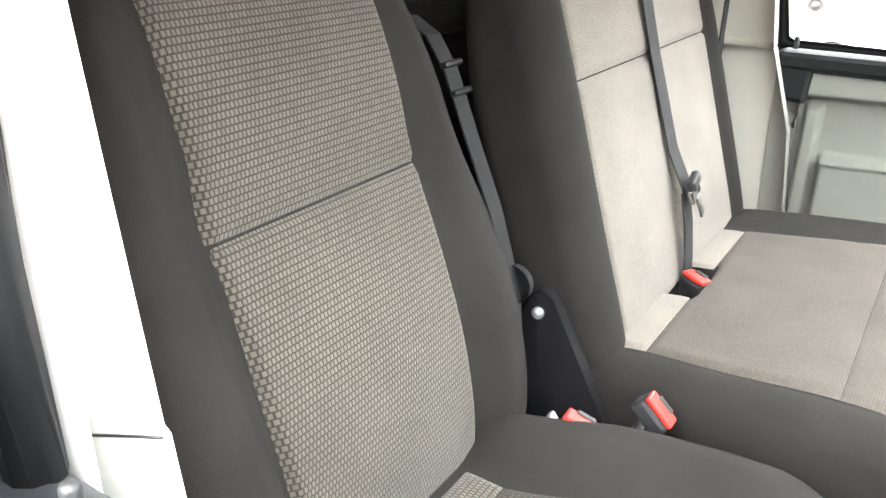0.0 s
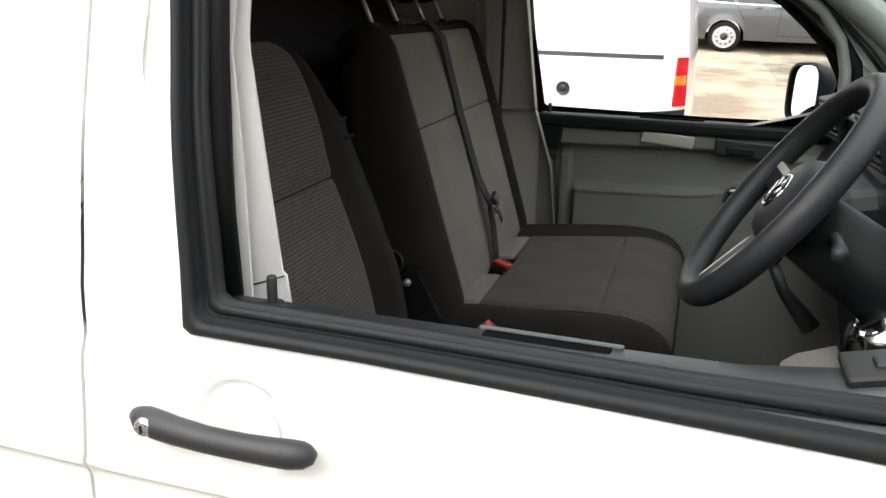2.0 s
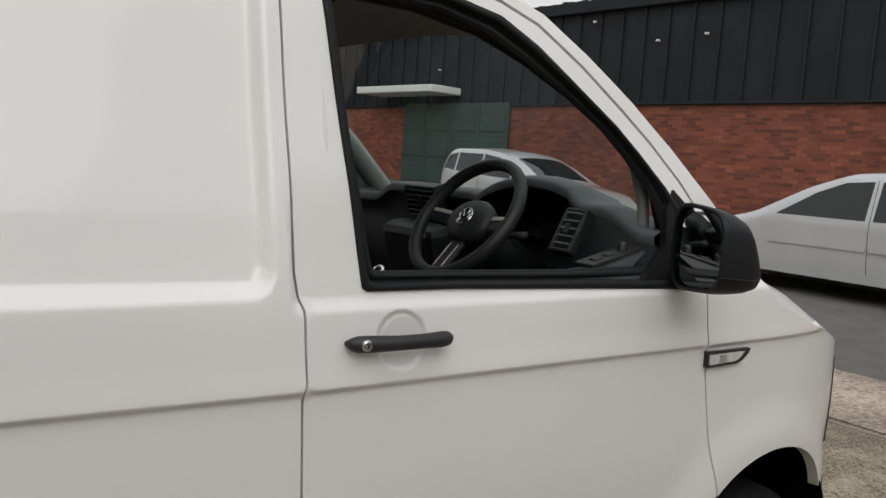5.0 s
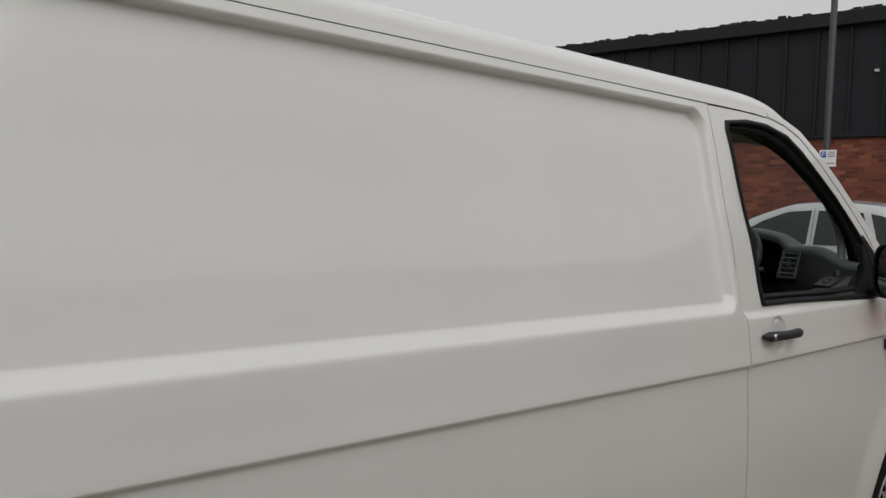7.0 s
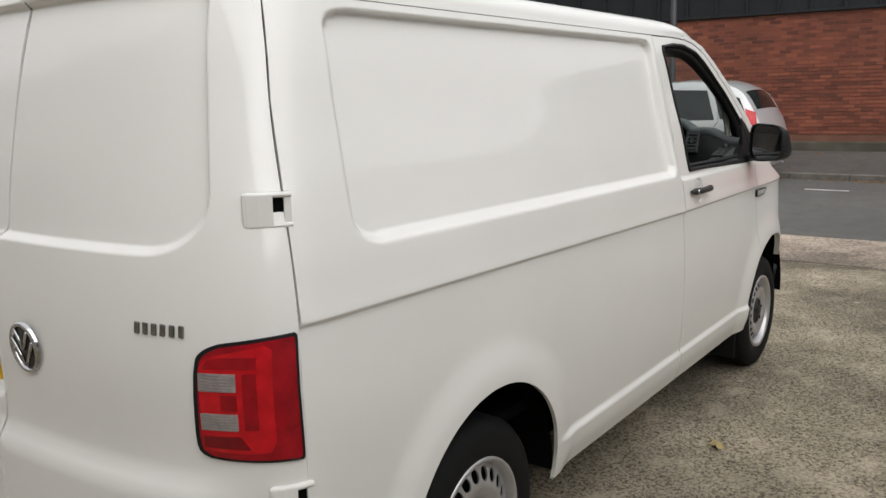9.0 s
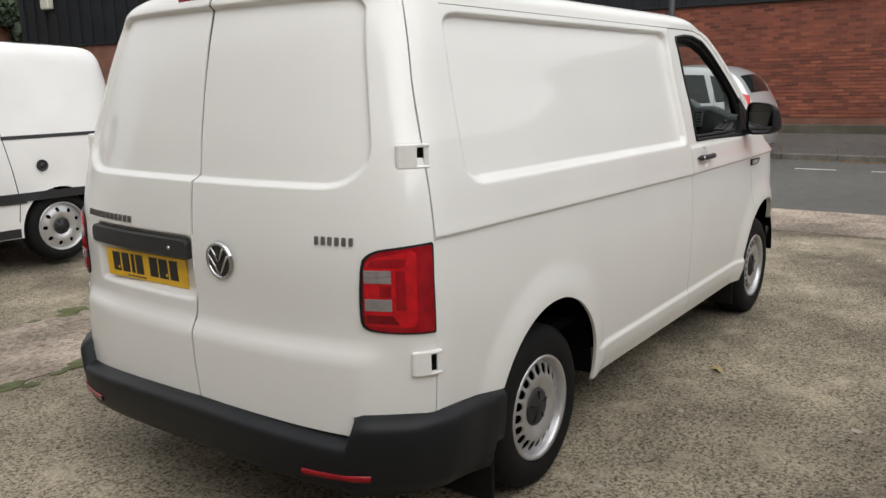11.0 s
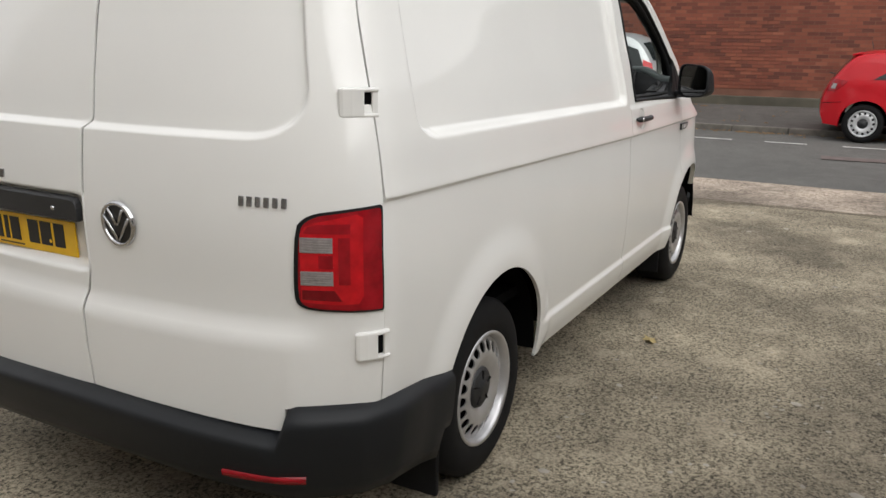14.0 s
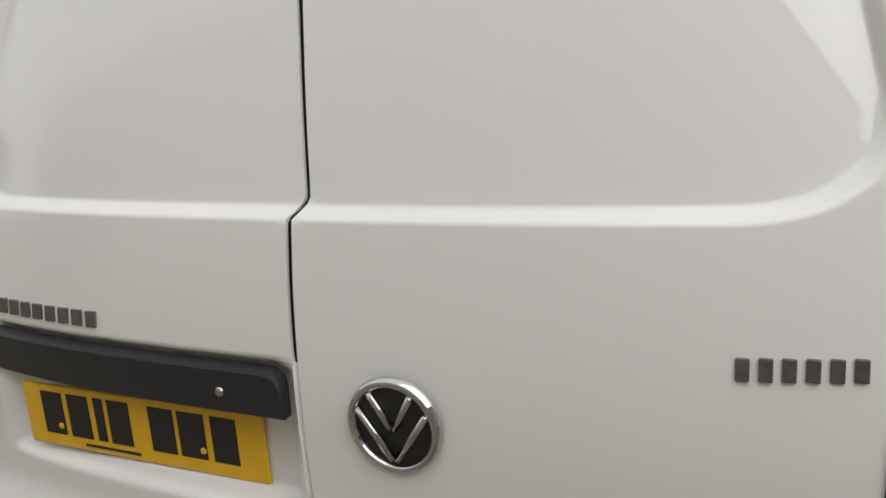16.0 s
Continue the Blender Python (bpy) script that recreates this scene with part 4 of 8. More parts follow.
    put_mesh("arm", *tube([(2.60, sg * 0.90, 1.268), (2.565, sg * 0.955, 1.272), (2.545, sg * 1.0, 1.285)], [0.04, 0.034, 0.03], 12, 0.62), TRIM, mir)
    seam = []
    for x, k in prof[2:7]:
        sn = -(0.05 / (0.096 * k)) ** 2
        yy = 0.099 * math.sqrt(math.sqrt(1 - sn * sn)) * k
        seam.append(turned(2.459 + (x - 2.459) * (0.86 + 0.24 * 0.05 / 0.096), yy + 0.0006, 1.306 - 0.010 * (x - 2.45) / 0.18))
    put_mesh("split_line", *tube(seam, 0.0012, 5), INK, mir)

# wiper and scuttle
part("scuttle", box_bm(0.28, 1.5, 0.03, pose(3.02, 0, 1.255, 0, 6, 0), 0.01), TRIM, van)
put_mesh("wiper", *tube([(3.08, -0.66, 1.29), (3.10, -0.30, 1.315), (3.10, 0.1, 1.34)], 0.010, 8), TRIM, van)
put_mesh("roof_aerial", *lathe([(0.0, 0.03), (0.01, 0.028), (0.03, 0.012), (0.04, 0.0)], 20, pose(1.75, 0.0, 1.985)), PAINT, van)

# ---- inside the cab ----
def weave(name, c1, c2, w, h, rough=0.95, bump=0.5, sheen=0.15):
    """Woven seat cloth laid out in metres on the part's own UV map."""
    m = bpy.data.materials.new(name)
    m.use_nodes = True
    n, l = m.node_tree.nodes, m.node_tree.links
    b = n["Principled BSDF"]
    uv = n.new("ShaderNodeUVMap")
    br = n.new("ShaderNodeTexBrick")
    br.inputs["Scale"].default_value = 1.0
    br.inputs["Brick Width"].default_value, br.inputs["Row Height"].default_value = w, h
    br.inputs["Mortar Size"].default_value, br.inputs["Mortar Smooth"].default_value = h * 0.2, 0.7
    br.inputs["Color1"].default_value, br.inputs["Color2"].default_value = (*c1, 1), (*[k * 0.8 for k in c1], 1)
    br.inputs["Mortar"].default_value = (*c2, 1)
    l.new(uv.outputs[0], br.inputs["Vector"])
    nz = n.new("ShaderNodeTexNoise")
    nz.inputs["Scale"].default_value = 9
    l.new(uv.outputs[0], nz.inputs["Vector"])
    r = n.new("ShaderNodeMapRange")
    r.inputs["To Min"].default_value, r.inputs["To Max"].default_value = 0.75, 1.25
    l.new(nz.outputs["Fac"], r.inputs["Value"])
    mul = n.new("ShaderNodeVectorMath")
    mul.operation = "SCALE"
    l.new(br.outputs["Color"], mul.inputs[0])
    l.new(r.outputs[0], mul.inputs["Scale"])
    l.new(mul.outputs[0], b.inputs["Base Color"])
    b.inputs["Roughness"].default_value = rough
    b.inputs["Sheen Weight"].default_value = sheen
    b.inputs["Specular IOR Level"].default_value = 0.2
    bn = n.new("ShaderNodeBump")
    bn.inputs["Strength"].default_value, bn.inputs["Distance"].default_value = bump, 0.002
    bn.invert = True
    l.new(br.outputs["Fac"], bn.inputs["Height"])
    l.new(bn.outputs[0], b.inputs["Normal"])
    return m


CLOTH = mat("black_seat_cloth", (0.0165, 0.0152, 0.014), 0.95, spec=0.2, var=0.15, vscale=10, bump=0.15, bscale=900, fine=0.15, fscale=700)
WEAVE = weave("grey_brick_weave", (0.108, 0.097, 0.080), (0.030, 0.027, 0.023), 0.0050, 0.0066)
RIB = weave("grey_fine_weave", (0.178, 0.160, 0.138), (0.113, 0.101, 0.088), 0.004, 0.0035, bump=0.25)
# darker copy of WEAVE: the driver's cushion has its shade in the colour
SHADEDWEAVE = weave("shaded_brick_weave", (0.060, 0.054, 0.046), (0.022, 0.020, 0.017), 0.0050, 0.0066, bump=0.35, sheen=0.03)
# RIB's weave again, darkened: shade on the upward-facing bench cushion is in the colour
SHADEDRIB = weave("shaded_fine_weave", (0.082, 0.073, 0.063), (0.053, 0.047, 0.041), 0.004, 0.0035, bump=0.25, sheen=0.03)
GREYTRIM = mat("grey_door_trim", (0.184, 0.184, 0.163), 0.6, var=0.04, vscale=6, bump=0.06, bscale=500)
DASH = mat("charcoal_dash_plastic", (0.064, 0.080, 0.080), 0.55, var=0.08, vscale=6, bump=0.1, bscale=700)
CARD = mat("charcoal_door_plastic", (0.019, 0.021, 0.0235), 0.38, var=0.1, vscale=6, bump=0.1, bscale=700)
SCREENTRIM = mat("grey_green_screen_trim", (0.20, 0.222, 0.205), 0.6, var=0.04, vscale=5, bump=0.05, bscale=400)
LIGHTTRIM = mat("light_grey_pillar_trim", (0.40, 0.385, 0.34), 0.6, var=0.04, vscale=5, bump=0.05, bscale=400)
BELT = mat("black_belt_webbing", (0.02, 0.02, 0.021), 0.8, spec=0.25, var=0.15, vscale=30, bump=0.1, bscale=900)
BUCKLE = mat("red_buckle_plastic", (0.55, 0.025, 0.018), 0.4, var=0.05, vscale=20)
WALLGREY = mat("dark_bulkhead", (0.03, 0.03, 0.031), 0.8, var=0.15, vscale=4)


def cushion(path, widths, depths, yc, bolster=0.0, n_t=36, power=0.42, y_shift=None):
    """A padded body along a path of (x, z) points in the van: verts and faces, rounded in section, thicker at the sides."""
    pts = [Vector((x, 0, z)) for x, z in path]
    v, f = [], []
    n = len(pts)
    for i, p in enumerate(pts):
        d = (pts[min(i + 1, n - 1)] - pts[max(i - 1, 0)]).normalized()
        front = Vector((d.z, 0, -d.x))
        if front.x < 0 and abs(front.x) > abs(front.z):
            front = -front
        if abs(front.z) > abs(front.x) and front.z < 0:
            front = -front
        for k in range(n_t):
            t = 2 * math.pi * k / n_t
            c, s = math.cos(t), math.sin(t)
            u = math.copysign(abs(c) ** power, c)
            w = math.copysign(abs(s) ** power, s)
            dep = depths[i] / 2 * w
            if w > 0:
                dep += bolster * smooth01((abs(u) - 0.55) / 0.25) * (1 - 0.5 * smooth01((abs(u) - 0.85) / 0.15)) * (depths[i] / max(depths))
            v.append(p + front * dep + Vector((0, yc + u * widths[i] / 2 + (y_shift[i] if y_shift else 0), 0)))
    for i in range(n - 1):
        for k in range(n_t):
            q = (k + 1) % n_t
            f.append((i * n_t + k, i * n_t + q, (i + 1) * n_t + q, (i + 1) * n_t + k))
    f += [tuple(range(n_t))[::-1], tuple(range((n - 1) * n_t, n * n_t))]
    return v, f


def run_of(path, step=0.02):
    """Points and outward normals along a path of (x, z) points, evenly spaced, with rounded corners."""
    p = np.array(path, float)
    for _ in range(2):
        mid_ = np.stack([0.75 * p[:-1] + 0.25 * p[1:], 0.25 * p[:-1] + 0.75 * p[1:]], 1).reshape(-1, 2)
        p = np.vstack([p[:1], mid_, p[-1:]])
    d = np.concatenate([[0], np.cumsum(np.linalg.norm(np.diff(p, axis=0), axis=1))])
    s_ = np.linspace(0, d[-1], max(3, int(d[-1] / step)))
    q_ = np.stack([np.interp(s_, d, p[:, 0]), np.interp(s_, d, p[:, 1])], 1)
    t_ = np.gradient(q_, axis=0)
    t_ /= np.linalg.norm(t_, axis=1, keepdims=True)
    return s_, q_, np.stack([t_[:, 1], -t_[:, 0]], 1)


def padded(path, half, yc, rise, thick, flip=1, corner=0.045):
    """A foam pad: its face follows path and swells by rise(u, s) across; half and thick run along the path."""
    s_, q_, n_ = run_of(path)
    k = s_ / s_[-1]
    hw = np.interp(k, np.linspace(0, 1, len(half)), half)
    th = np.interp(k, np.linspace(0, 1, len(thick)), thick)
    cross = np.sin(np.linspace(-1, 1, 61) * math.pi / 2)
    v, f = [], []
    for i in range(len(s_)):
        ring = []
        c = min(corner, th[i] * 0.48, hw[i] * 0.5)
        for w in cross:
            u = w * hw[i]
            over = max(0.0, abs(u) - hw[i] + c)
            h = rise(u, k[i]) - (c - math.sqrt(max(0.0, c * c - over * over)))
            ring.append((q_[i][0] + flip * n_[i][0] * h, yc + u, q_[i][1] + flip * n_[i][1] * h))
        for w in cross[::-1]:
            u = w * hw[i]
            over = max(0.0, abs(u) - hw[i] + c)
            h = -th[i] + (c - math.sqrt(max(0.0, c * c - over * over)))
            ring.append((q_[i][0] + flip * n_[i][0] * h, yc + u, q_[i][1] + flip * n_[i][1] * h))
        v += ring
    m = 2 * len(cross)
    for i in range(len(s_) - 1):
        for j in range(m):
            a, b = i * m + j, i * m + (j + 1) % m
            f.append((a, b, b + m, a + m) if flip > 0 else (a, a + m, b + m, b))
    f += [tuple(range(m))[::-1] if flip > 0 else tuple(range(m)), tuple(range((len(s_) - 1) * m, len(s_) * m)) if flip > 0 else tuple(range((len(s_) - 1) * m, len(s_) * m))[::-1]]
    return v, f


def panel_on(path, k0, k1, y0, y1, yc, rise, flip=1, lift=0.004, soft_edge=0.010, bow=0.0):
    """A cloth panel sewn into a pad between two stations of its path, its edges pulled down into the seams; UV in metres."""
    s_, q_, n_ = run_of(path, 0.006)
    k = s_ / s_[-1]
    stops = np.linspace(k0, k1, max(6, int((k1 - k0) * s_[-1] / 0.006)))
    q_ = np.stack([np.interp(stops, k, q_[:, 0]), np.interp(stops, k, q_[:, 1])], 1)
    n_ = np.stack([np.interp(stops, k, n_[:, 0]), np.interp(stops, k, n_[:, 1])], 1)
    s_, k = stops * s_[-1], stops
    rows = list(range(len(stops)))
    ys = np.linspace(0, 1, 33)
    ys = (ys - np.sin(2 * math.pi * ys) / (2 * math.pi) * 0.6)
    v, f, uv = [], [], []
    for i in rows:
        kk = (k[i] - k0) / (k1 - k0)
        ya, yb = (y0[0] + (y0[1] - y0[0]) * kk, y1[0] + (y1[1] - y1[0]) * kk)
        for w in ys:
            y = ya + (yb - ya) * w
            edge = min(s_[i] - s_[rows[0]], s_[rows[-1]] - s_[i], y - ya, yb - y)
            h = rise(y - yc, k[i]) + 0.0006 + lift * 1.6 * smooth01(edge / soft_edge) + bow * math.sin(math.pi * w) * math.sin(math.pi * kk)
            v.append((q_[i][0] + flip * n_[i][0] * h, y, q_[i][1] + flip * n_[i][1] * h))
            uv.append((y, s_[i]))
    m = len(ys)
    for a in range(len(rows) - 1):
        for j in range(m - 1):
            b = a * m + j
            f.append((b, b + 1, b + m + 1, b + m) if flip > 0 else (b, b + m, b + m + 1, b + 1))
    return v, f, uv


def sew(name, material, parent, label, *args, **kw):
    v, f, uv = panel_on(*args, **kw)
    return put_mesh(name, v, f, material, parent, label, uv=uv)


# driver's seat
seat = new("driver_seat")
seat.parent = van
tagged(seat, "driver's seat in black cloth with a grey woven insert")
seat.location.x = -0.006
SEAT_Y = -0.429
BACK = [(1.645, 0.84), (1.663, 0.93), (1.661, 1.00), (1.641, 1.10), (1.607, 1.20), (1.566, 1.30), (1.552, 1.375), (1.531, 1.44), (1.510, 1.487), (1.492, 1.507), (1.462, 1.520), (1.425, 1.518), (1.395, 1.495)]


def back_rise(u, k):
    side = float(np.interp(k, [0, 0.12, 0.35, 0.6, 0.85, 1], [0.020, 0.036, 0.034, 0.022, 0.010, 0.004]))
    return side * smooth01((abs(u) - 0.152) / 0.05) - 0.004 * (1 - smooth01(abs(abs(u) - 0.154) / 0.008)) * (k < 0.9)


put_mesh("backrest", *padded(BACK, [0.245, 0.258, 0.264, 0.265, 0.262, 0.255, 0.245, 0.232, 0.215, 0.195, 0.165], SEAT_Y, back_rise, [0.09, 0.12, 0.125, 0.125, 0.12, 0.12, 0.115, 0.11, 0.10, 0.07, 0.03]), CLOTH, seat)
sew("insert_lower", WEAVE, seat, "grey woven lower insert", BACK, 0.10, 0.5785, (-0.583, -0.583), (-0.275, -0.275), SEAT_Y, back_rise, bow=0.004)
sew("insert_upper", WEAVE, seat, "grey woven upper insert", BACK, 0.5815, 0.925, (-0.583, -0.575), (-0.275, -0.284), SEAT_Y, back_rise)
CUSH = [(1.63, 0.925), (1.68, 0.938), (1.73, 0.935), (1.82, 0.938), (1.95, 0.952), (2.05, 0.962), (2.12, 0.955), (2.165, 0.925), (2.18, 0.88), (2.165, 0.84)]


def cush_rise(u, k):
    side = float(np.interp(k, [0, 0.1, 0.3, 0.6, 0.75, 1], [0.008, 0.035, 0.046, 0.040, 0.022, 0.004]))
    inner = float(np.interp(k, [0, 0.12, 0.3, 0.45, 0.7, 1], [0.105, 0.105, 0.115, 0.155, 0.20, 0.20]))
    return side * smooth01((abs(u) - inner) / 0.075)


put_mesh("seat_cushion", *padded(CUSH, [0.22, 0.245, 0.265, 0.278, 0.280, 0.275, 0.255, 0.225, 0.19], SEAT_Y, cush_rise, [0.10, 0.13, 0.14, 0.14, 0.14, 0.13, 0.11, 0.08, 0.05], -1, 0.06), CLOTH, seat)
sew("cushion_strip", WEAVE, seat, "woven grey strip", CUSH, 0.085, 0.165, (-0.53, -0.535), (-0.325, -0.325), SEAT_Y, cush_rise, -1)
sew("cushion_insert", SHADEDWEAVE, seat, "woven cushion panel, shade in its colour", CUSH, 0.166, 0.4935, (-0.535, -0.585), (-0.325, -0.265), SEAT_Y, cush_rise, -1, lift=0.003)
sew("cushion_insert", SHADEDWEAVE, seat, "woven cushion panel, shade in its colour", CUSH, 0.4945, 0.80, (-0.585, -0.61), (-0.265, -0.245), SEAT_Y, cush_rise, -1, lift=0.003)
put_mesh("headrest", *cushion([(1.405, 1.565), (1.40, 1.60), (1.39, 1.67), (1.38, 1.73), (1.375, 1.75)], [0.20, 0.25, 0.26, 0.24, 0.17], [0.06, 0.09, 0.10, 0.09, 0.04], SEAT_Y), CLOTH, seat, "black headrest")
for y in (SEAT_Y - 0.05, SEAT_Y + 0.05):
    put_mesh("headrest_post", *tube([(1.425, y, 1.49), (1.405, y, 1.60)], 0.006, 8), TRIM, seat)
part("seat_base", box_bm(0.42, 0.42, 0.36, pose(1.88, SEAT_Y, 0.64), 0.03), TRIM, seat)
put_mesh("recliner_knob", *lathe([(0, 0.022), (0.020, 0.022), (0.026, 0.014), (0.028, 0.0)], 24, pose(1.622, -0.115, 1.085, -90, 0, 0)), TRIM, seat)

# double passenger bench
bench = new("passenger_bench")
bench.parent = van
tagged(bench, "double passenger bench in black cloth with grey panels")
bench.location.x = -0.009
BENCH_Y = 0.335
BBACK = [(1.750, 0.90), (1.733, 0.983), (1.687, 1.13), (1.627, 1.33), (1.572, 1.505), (1.556, 1.532), (1.525, 1.545), (1.485, 1.542), (1.455, 1.51)]


def bench_back_rise(u, k):
    side = 0.018 * smooth01((abs(u) - 0.292) / 0.035) * (1 - smooth01((k - 0.8) / 0.15))
    return side - 0.016 * (1 - smooth01((abs(u - 0.008) - 0.004) / 0.018)) - 0.004 * (1 - smooth01(abs(abs(u) - 0.300) / 0.008)) * (k < 0.8)


put_mesh("backrest", *padded(BBACK, [0.375, 0.385, 0.388, 0.388, 0.386, 0.382, 0.376, 0.365, 0.34], BENCH_Y, bench_back_rise, [0.10, 0.13, 0.14, 0.14, 0.14, 0.135, 0.12, 0.09, 0.04], corner=0.05), CLOTH, bench)
for y0, y1 in ((0.033, 0.334), (0.352, 0.634)):
    sew("insert_lower", RIB, bench, "grey cloth lower panel", BBACK, 0.075, 0.5805, (y0, y0), (y1, y1), BENCH_Y, bench_back_rise, bow=0.006)
    sew("insert_upper", RIB, bench, "grey cloth upper panel", BBACK, 0.5835, 0.845, (y0, y0 + 0.006), (y1, y1 - 0.006), BENCH_Y, bench_back_rise, bow=0.003)
BCUSH = [(1.69, 0.955), (1.73, 0.970), (1.79, 0.978), (1.90, 0.986), (2.03, 0.997), (2.11, 0.995), (2.165, 0.975), (2.195, 0.935), (2.20, 0.87), (2.19, 0.80)]


def bench_rise(u, k):
    pit = 0.05 * (1 - smooth01((abs(u + 0.064) - 0.055) / 0.012)) * (1 - smooth01((k - 0.135) / 0.03))
    return 0.004 * smooth01((u - 0.235) / 0.05) + 0.006 * smooth01((abs(u + 0.05) - 0.2) / 0.15) * 0 - pit - 0.003 * (1 - smooth01(abs(u - 0.238) / 0.008)) - 0.003 * (1 - smooth01(abs(u + 0.338) / 0.008))


put_mesh("bench_cushion", *padded(BCUSH, [0.385, 0.395, 0.402, 0.405, 0.405, 0.40, 0.395, 0.385, 0.375], BENCH_Y, bench_rise, [0.10, 0.14, 0.15, 0.15, 0.15, 0.14, 0.12, 0.09, 0.06], -1, 0.05), CLOTH, bench)
for y0, y1 in ((0.002, 0.206), (0.338, 0.548)):
    sew("cushion_strip", RIB, bench, "ribbed grey strip", BCUSH, 0.055, 0.148, (y0, y0), (y1, y1), BENCH_Y, bench_rise, -1, lift=0.003)
# same cloth as the backrest panels, with the roof's shade painted in
sew("cushion_panel", SHADEDRIB, bench, "grey cushion panel, shade in its colour", BCUSH, 0.149, 0.5315, (0.002, -0.01), (0.550, 0.585), BENCH_Y, bench_rise, -1, lift=0.003)
sew("cushion_panel", SHADEDRIB, bench, "grey cushion panel, shade in its colour", BCUSH, 0.5325, 0.80, (-0.01, -0.01), (0.585, 0.61), BENCH_Y, bench_rise, -1, lift=0.003)
part("bench_base", box_bm(0.40, 0.70, 0.40, pose(1.93, 0.34, 0.63), 0.03), TRIM, bench)
for yc in (0.155, 0.495):
    put_mesh("headrest", *cushion([(1.475, 1.595), (1.47, 1.62), (1.46, 1.69), (1.45, 1.75), (1.445, 1.77)], [0.22, 0.27, 0.28, 0.26, 0.18], [0.06, 0.09, 0.10, 0.09, 0.04], yc), CLOTH, bench, "black headrest")
    for y in (yc - 0.075, yc + 0.075):
        put_mesh("headrest_post", *tube([(1.515, y, 1.535), (1.475, y, 1.62)], 0.005, 8), STEEL, bench)
        put_mesh("post_collar", *lathe([(0, 0.008), (0.010, 0.008), (0.013, 0.0)], 14, pose(1.512, y, 1.543)), TRIM, bench)


def belt(points, parent, w=0.046):
    v, f = [], []
    for p in points:
        p = Vector(p)
        v += [p + Vector((0, -w / 2, 0)), p + Vector((0, w / 2, 0)), p + Vector((-0.003, w / 2, 0)), p + Vector((-0.003, -w / 2, 0))]
    for i in range(len(points) - 1):
        for j in range(4):
            a, b = 4 * i + j, 4 * i + (j + 1) % 4
            f.append((a, b, b + 4, a + 4))
    return put_mesh("seat_belt", v, f, BELT, parent, "black seat belt webbing", smooth=False)


belt([(1.43, 0.318, 1.565), (1.50, 0.320, 1.560), (1.560, 0.324, 1.547), (1.590, 0.326, 1.515), (1.640, 0.330, 1.335), (1.690, 0.331, 1.18), (1.727, 0.328, 1.112)], bench, 0.044)
belt([(1.724, 0.322, 1.114), (1.738, 0.315, 1.06), (1.748, 0.305, 1.01), (1.755, 0.300, 0.955)], bench, 0.042)
part("belt_tongue", box_bm(0.008, 0.046, 0.026, pose(1.738, 0.318, 1.118, 20, -17, 0), 0.003), CHROME, bench, "chrome belt tongue")
part("tongue_blade", box_bm(0.004, 0.018, 0.040, pose(1.748, 0.328, 1.092, 18, -17, 0), 0.002), CHROME, bench)
part("tongue_grip", box_bm(0.014, 0.040, 0.020, pose(1.736, 0.315, 1.136, 20, -17, 0), 0.004), TRIM, bench)
belt([(1.455, -0.115, 1.425), (1.49, -0.115, 1.405), (1.520, -0.118, 1.365), (1.548, -0.12, 1.300), (1.597, -0.12, 1.185), (1.63, -0.12, 1.08), (1.65, -0.12, 0.90)], seat, 0.030)
for z, x in ((1.372, 1.520), (1.338, 1.536)):
    part("belt_guide", box_bm(0.012, 0.040, 0.008, pose(x, -0.118, z, 0, -22, 0), 0.003), INK, seat)
# belt buckles: a dark stalk and a red button with a slot
for (x, y, z), turn, par in (((1.850, -0.120, 0.972), (0, 134, 0), bench), ((1.773, -0.196, 0.967), (0, 106, 4), seat), ((1.774, 0.274, 0.984), (0, 94, -31), bench)):
    m = pose(x, y, z, *turn)
    part("belt_buckle_body", box_bm(0.026, 0.030, 0.050, m @ pose(0.016, 0, 0), 0.006), TRIM, par)
    part("belt_buckle_button", box_bm(0.008, 0.024, 0.048, m, 0.003), BUCKLE, par, "red buckle button")
    part("belt_buckle_slot", box_bm(0.010, 0.009, 0.026, m @ pose(-0.0005, 0.010, 0), 0.002), INK, par)
for a, b, par in (((1.84, -0.115, 0.955), (1.78, -0.10, 0.84), bench), ((1.765, -0.19, 0.95), (1.74, -0.18, 0.84), seat)):
    put_mesh("buckle_stalk", *tube([a, ((a[0] + b[0]) / 2, a[1], (a[2] + b[2]) / 2), b], 0.011, 8), TRIM, par)
put_mesh("lap_anchor", *tube([(1.718, -0.172, 0.945), (1.735, -0.170, 0.918), (1.75, -0.17, 0.89)], 0.010, 8, 0.5), STEEL, seat, "pale belt anchor")
# the folding arm beside the bench
arm_v, arm_f = [], []
arm_pts = [(1.640, 1.060), (1.656, 1.072), (1.672, 1.063), (1.769, 0.882), (1.80, 0.82), (1.61, 0.82), (1.615, 1.0)]
for x, z in arm_pts:
    arm_v += [(x, -0.082, z), (x, -0.060, z)]
k = len(arm_pts)
arm_f = [tuple(range(0, 2 * k, 2)), tuple(range(1, 2 * k, 2))[::-1]] + [(2 * i, 2 * ((i + 1) % k), 2 * ((i + 1) % k) + 1, 2 * i + 1) for i in range(k)]
put_mesh("bench_bracket", arm_v, [f[::-1] for f in arm_f], mat("black_gloss_bracket", (0.01, 0.01, 0.011), 0.25, var=0.1, vscale=20), bench, "black steel hinge bracket", smooth=False)
put_mesh("bracket_bolt", *lathe([(0, 0.008), (0.006, 0.008), (0.009, 0.004), (0.009, 0)], 14, pose(1.652, -0.082, 1.036, 90, 0, 0)), STEEL, bench)

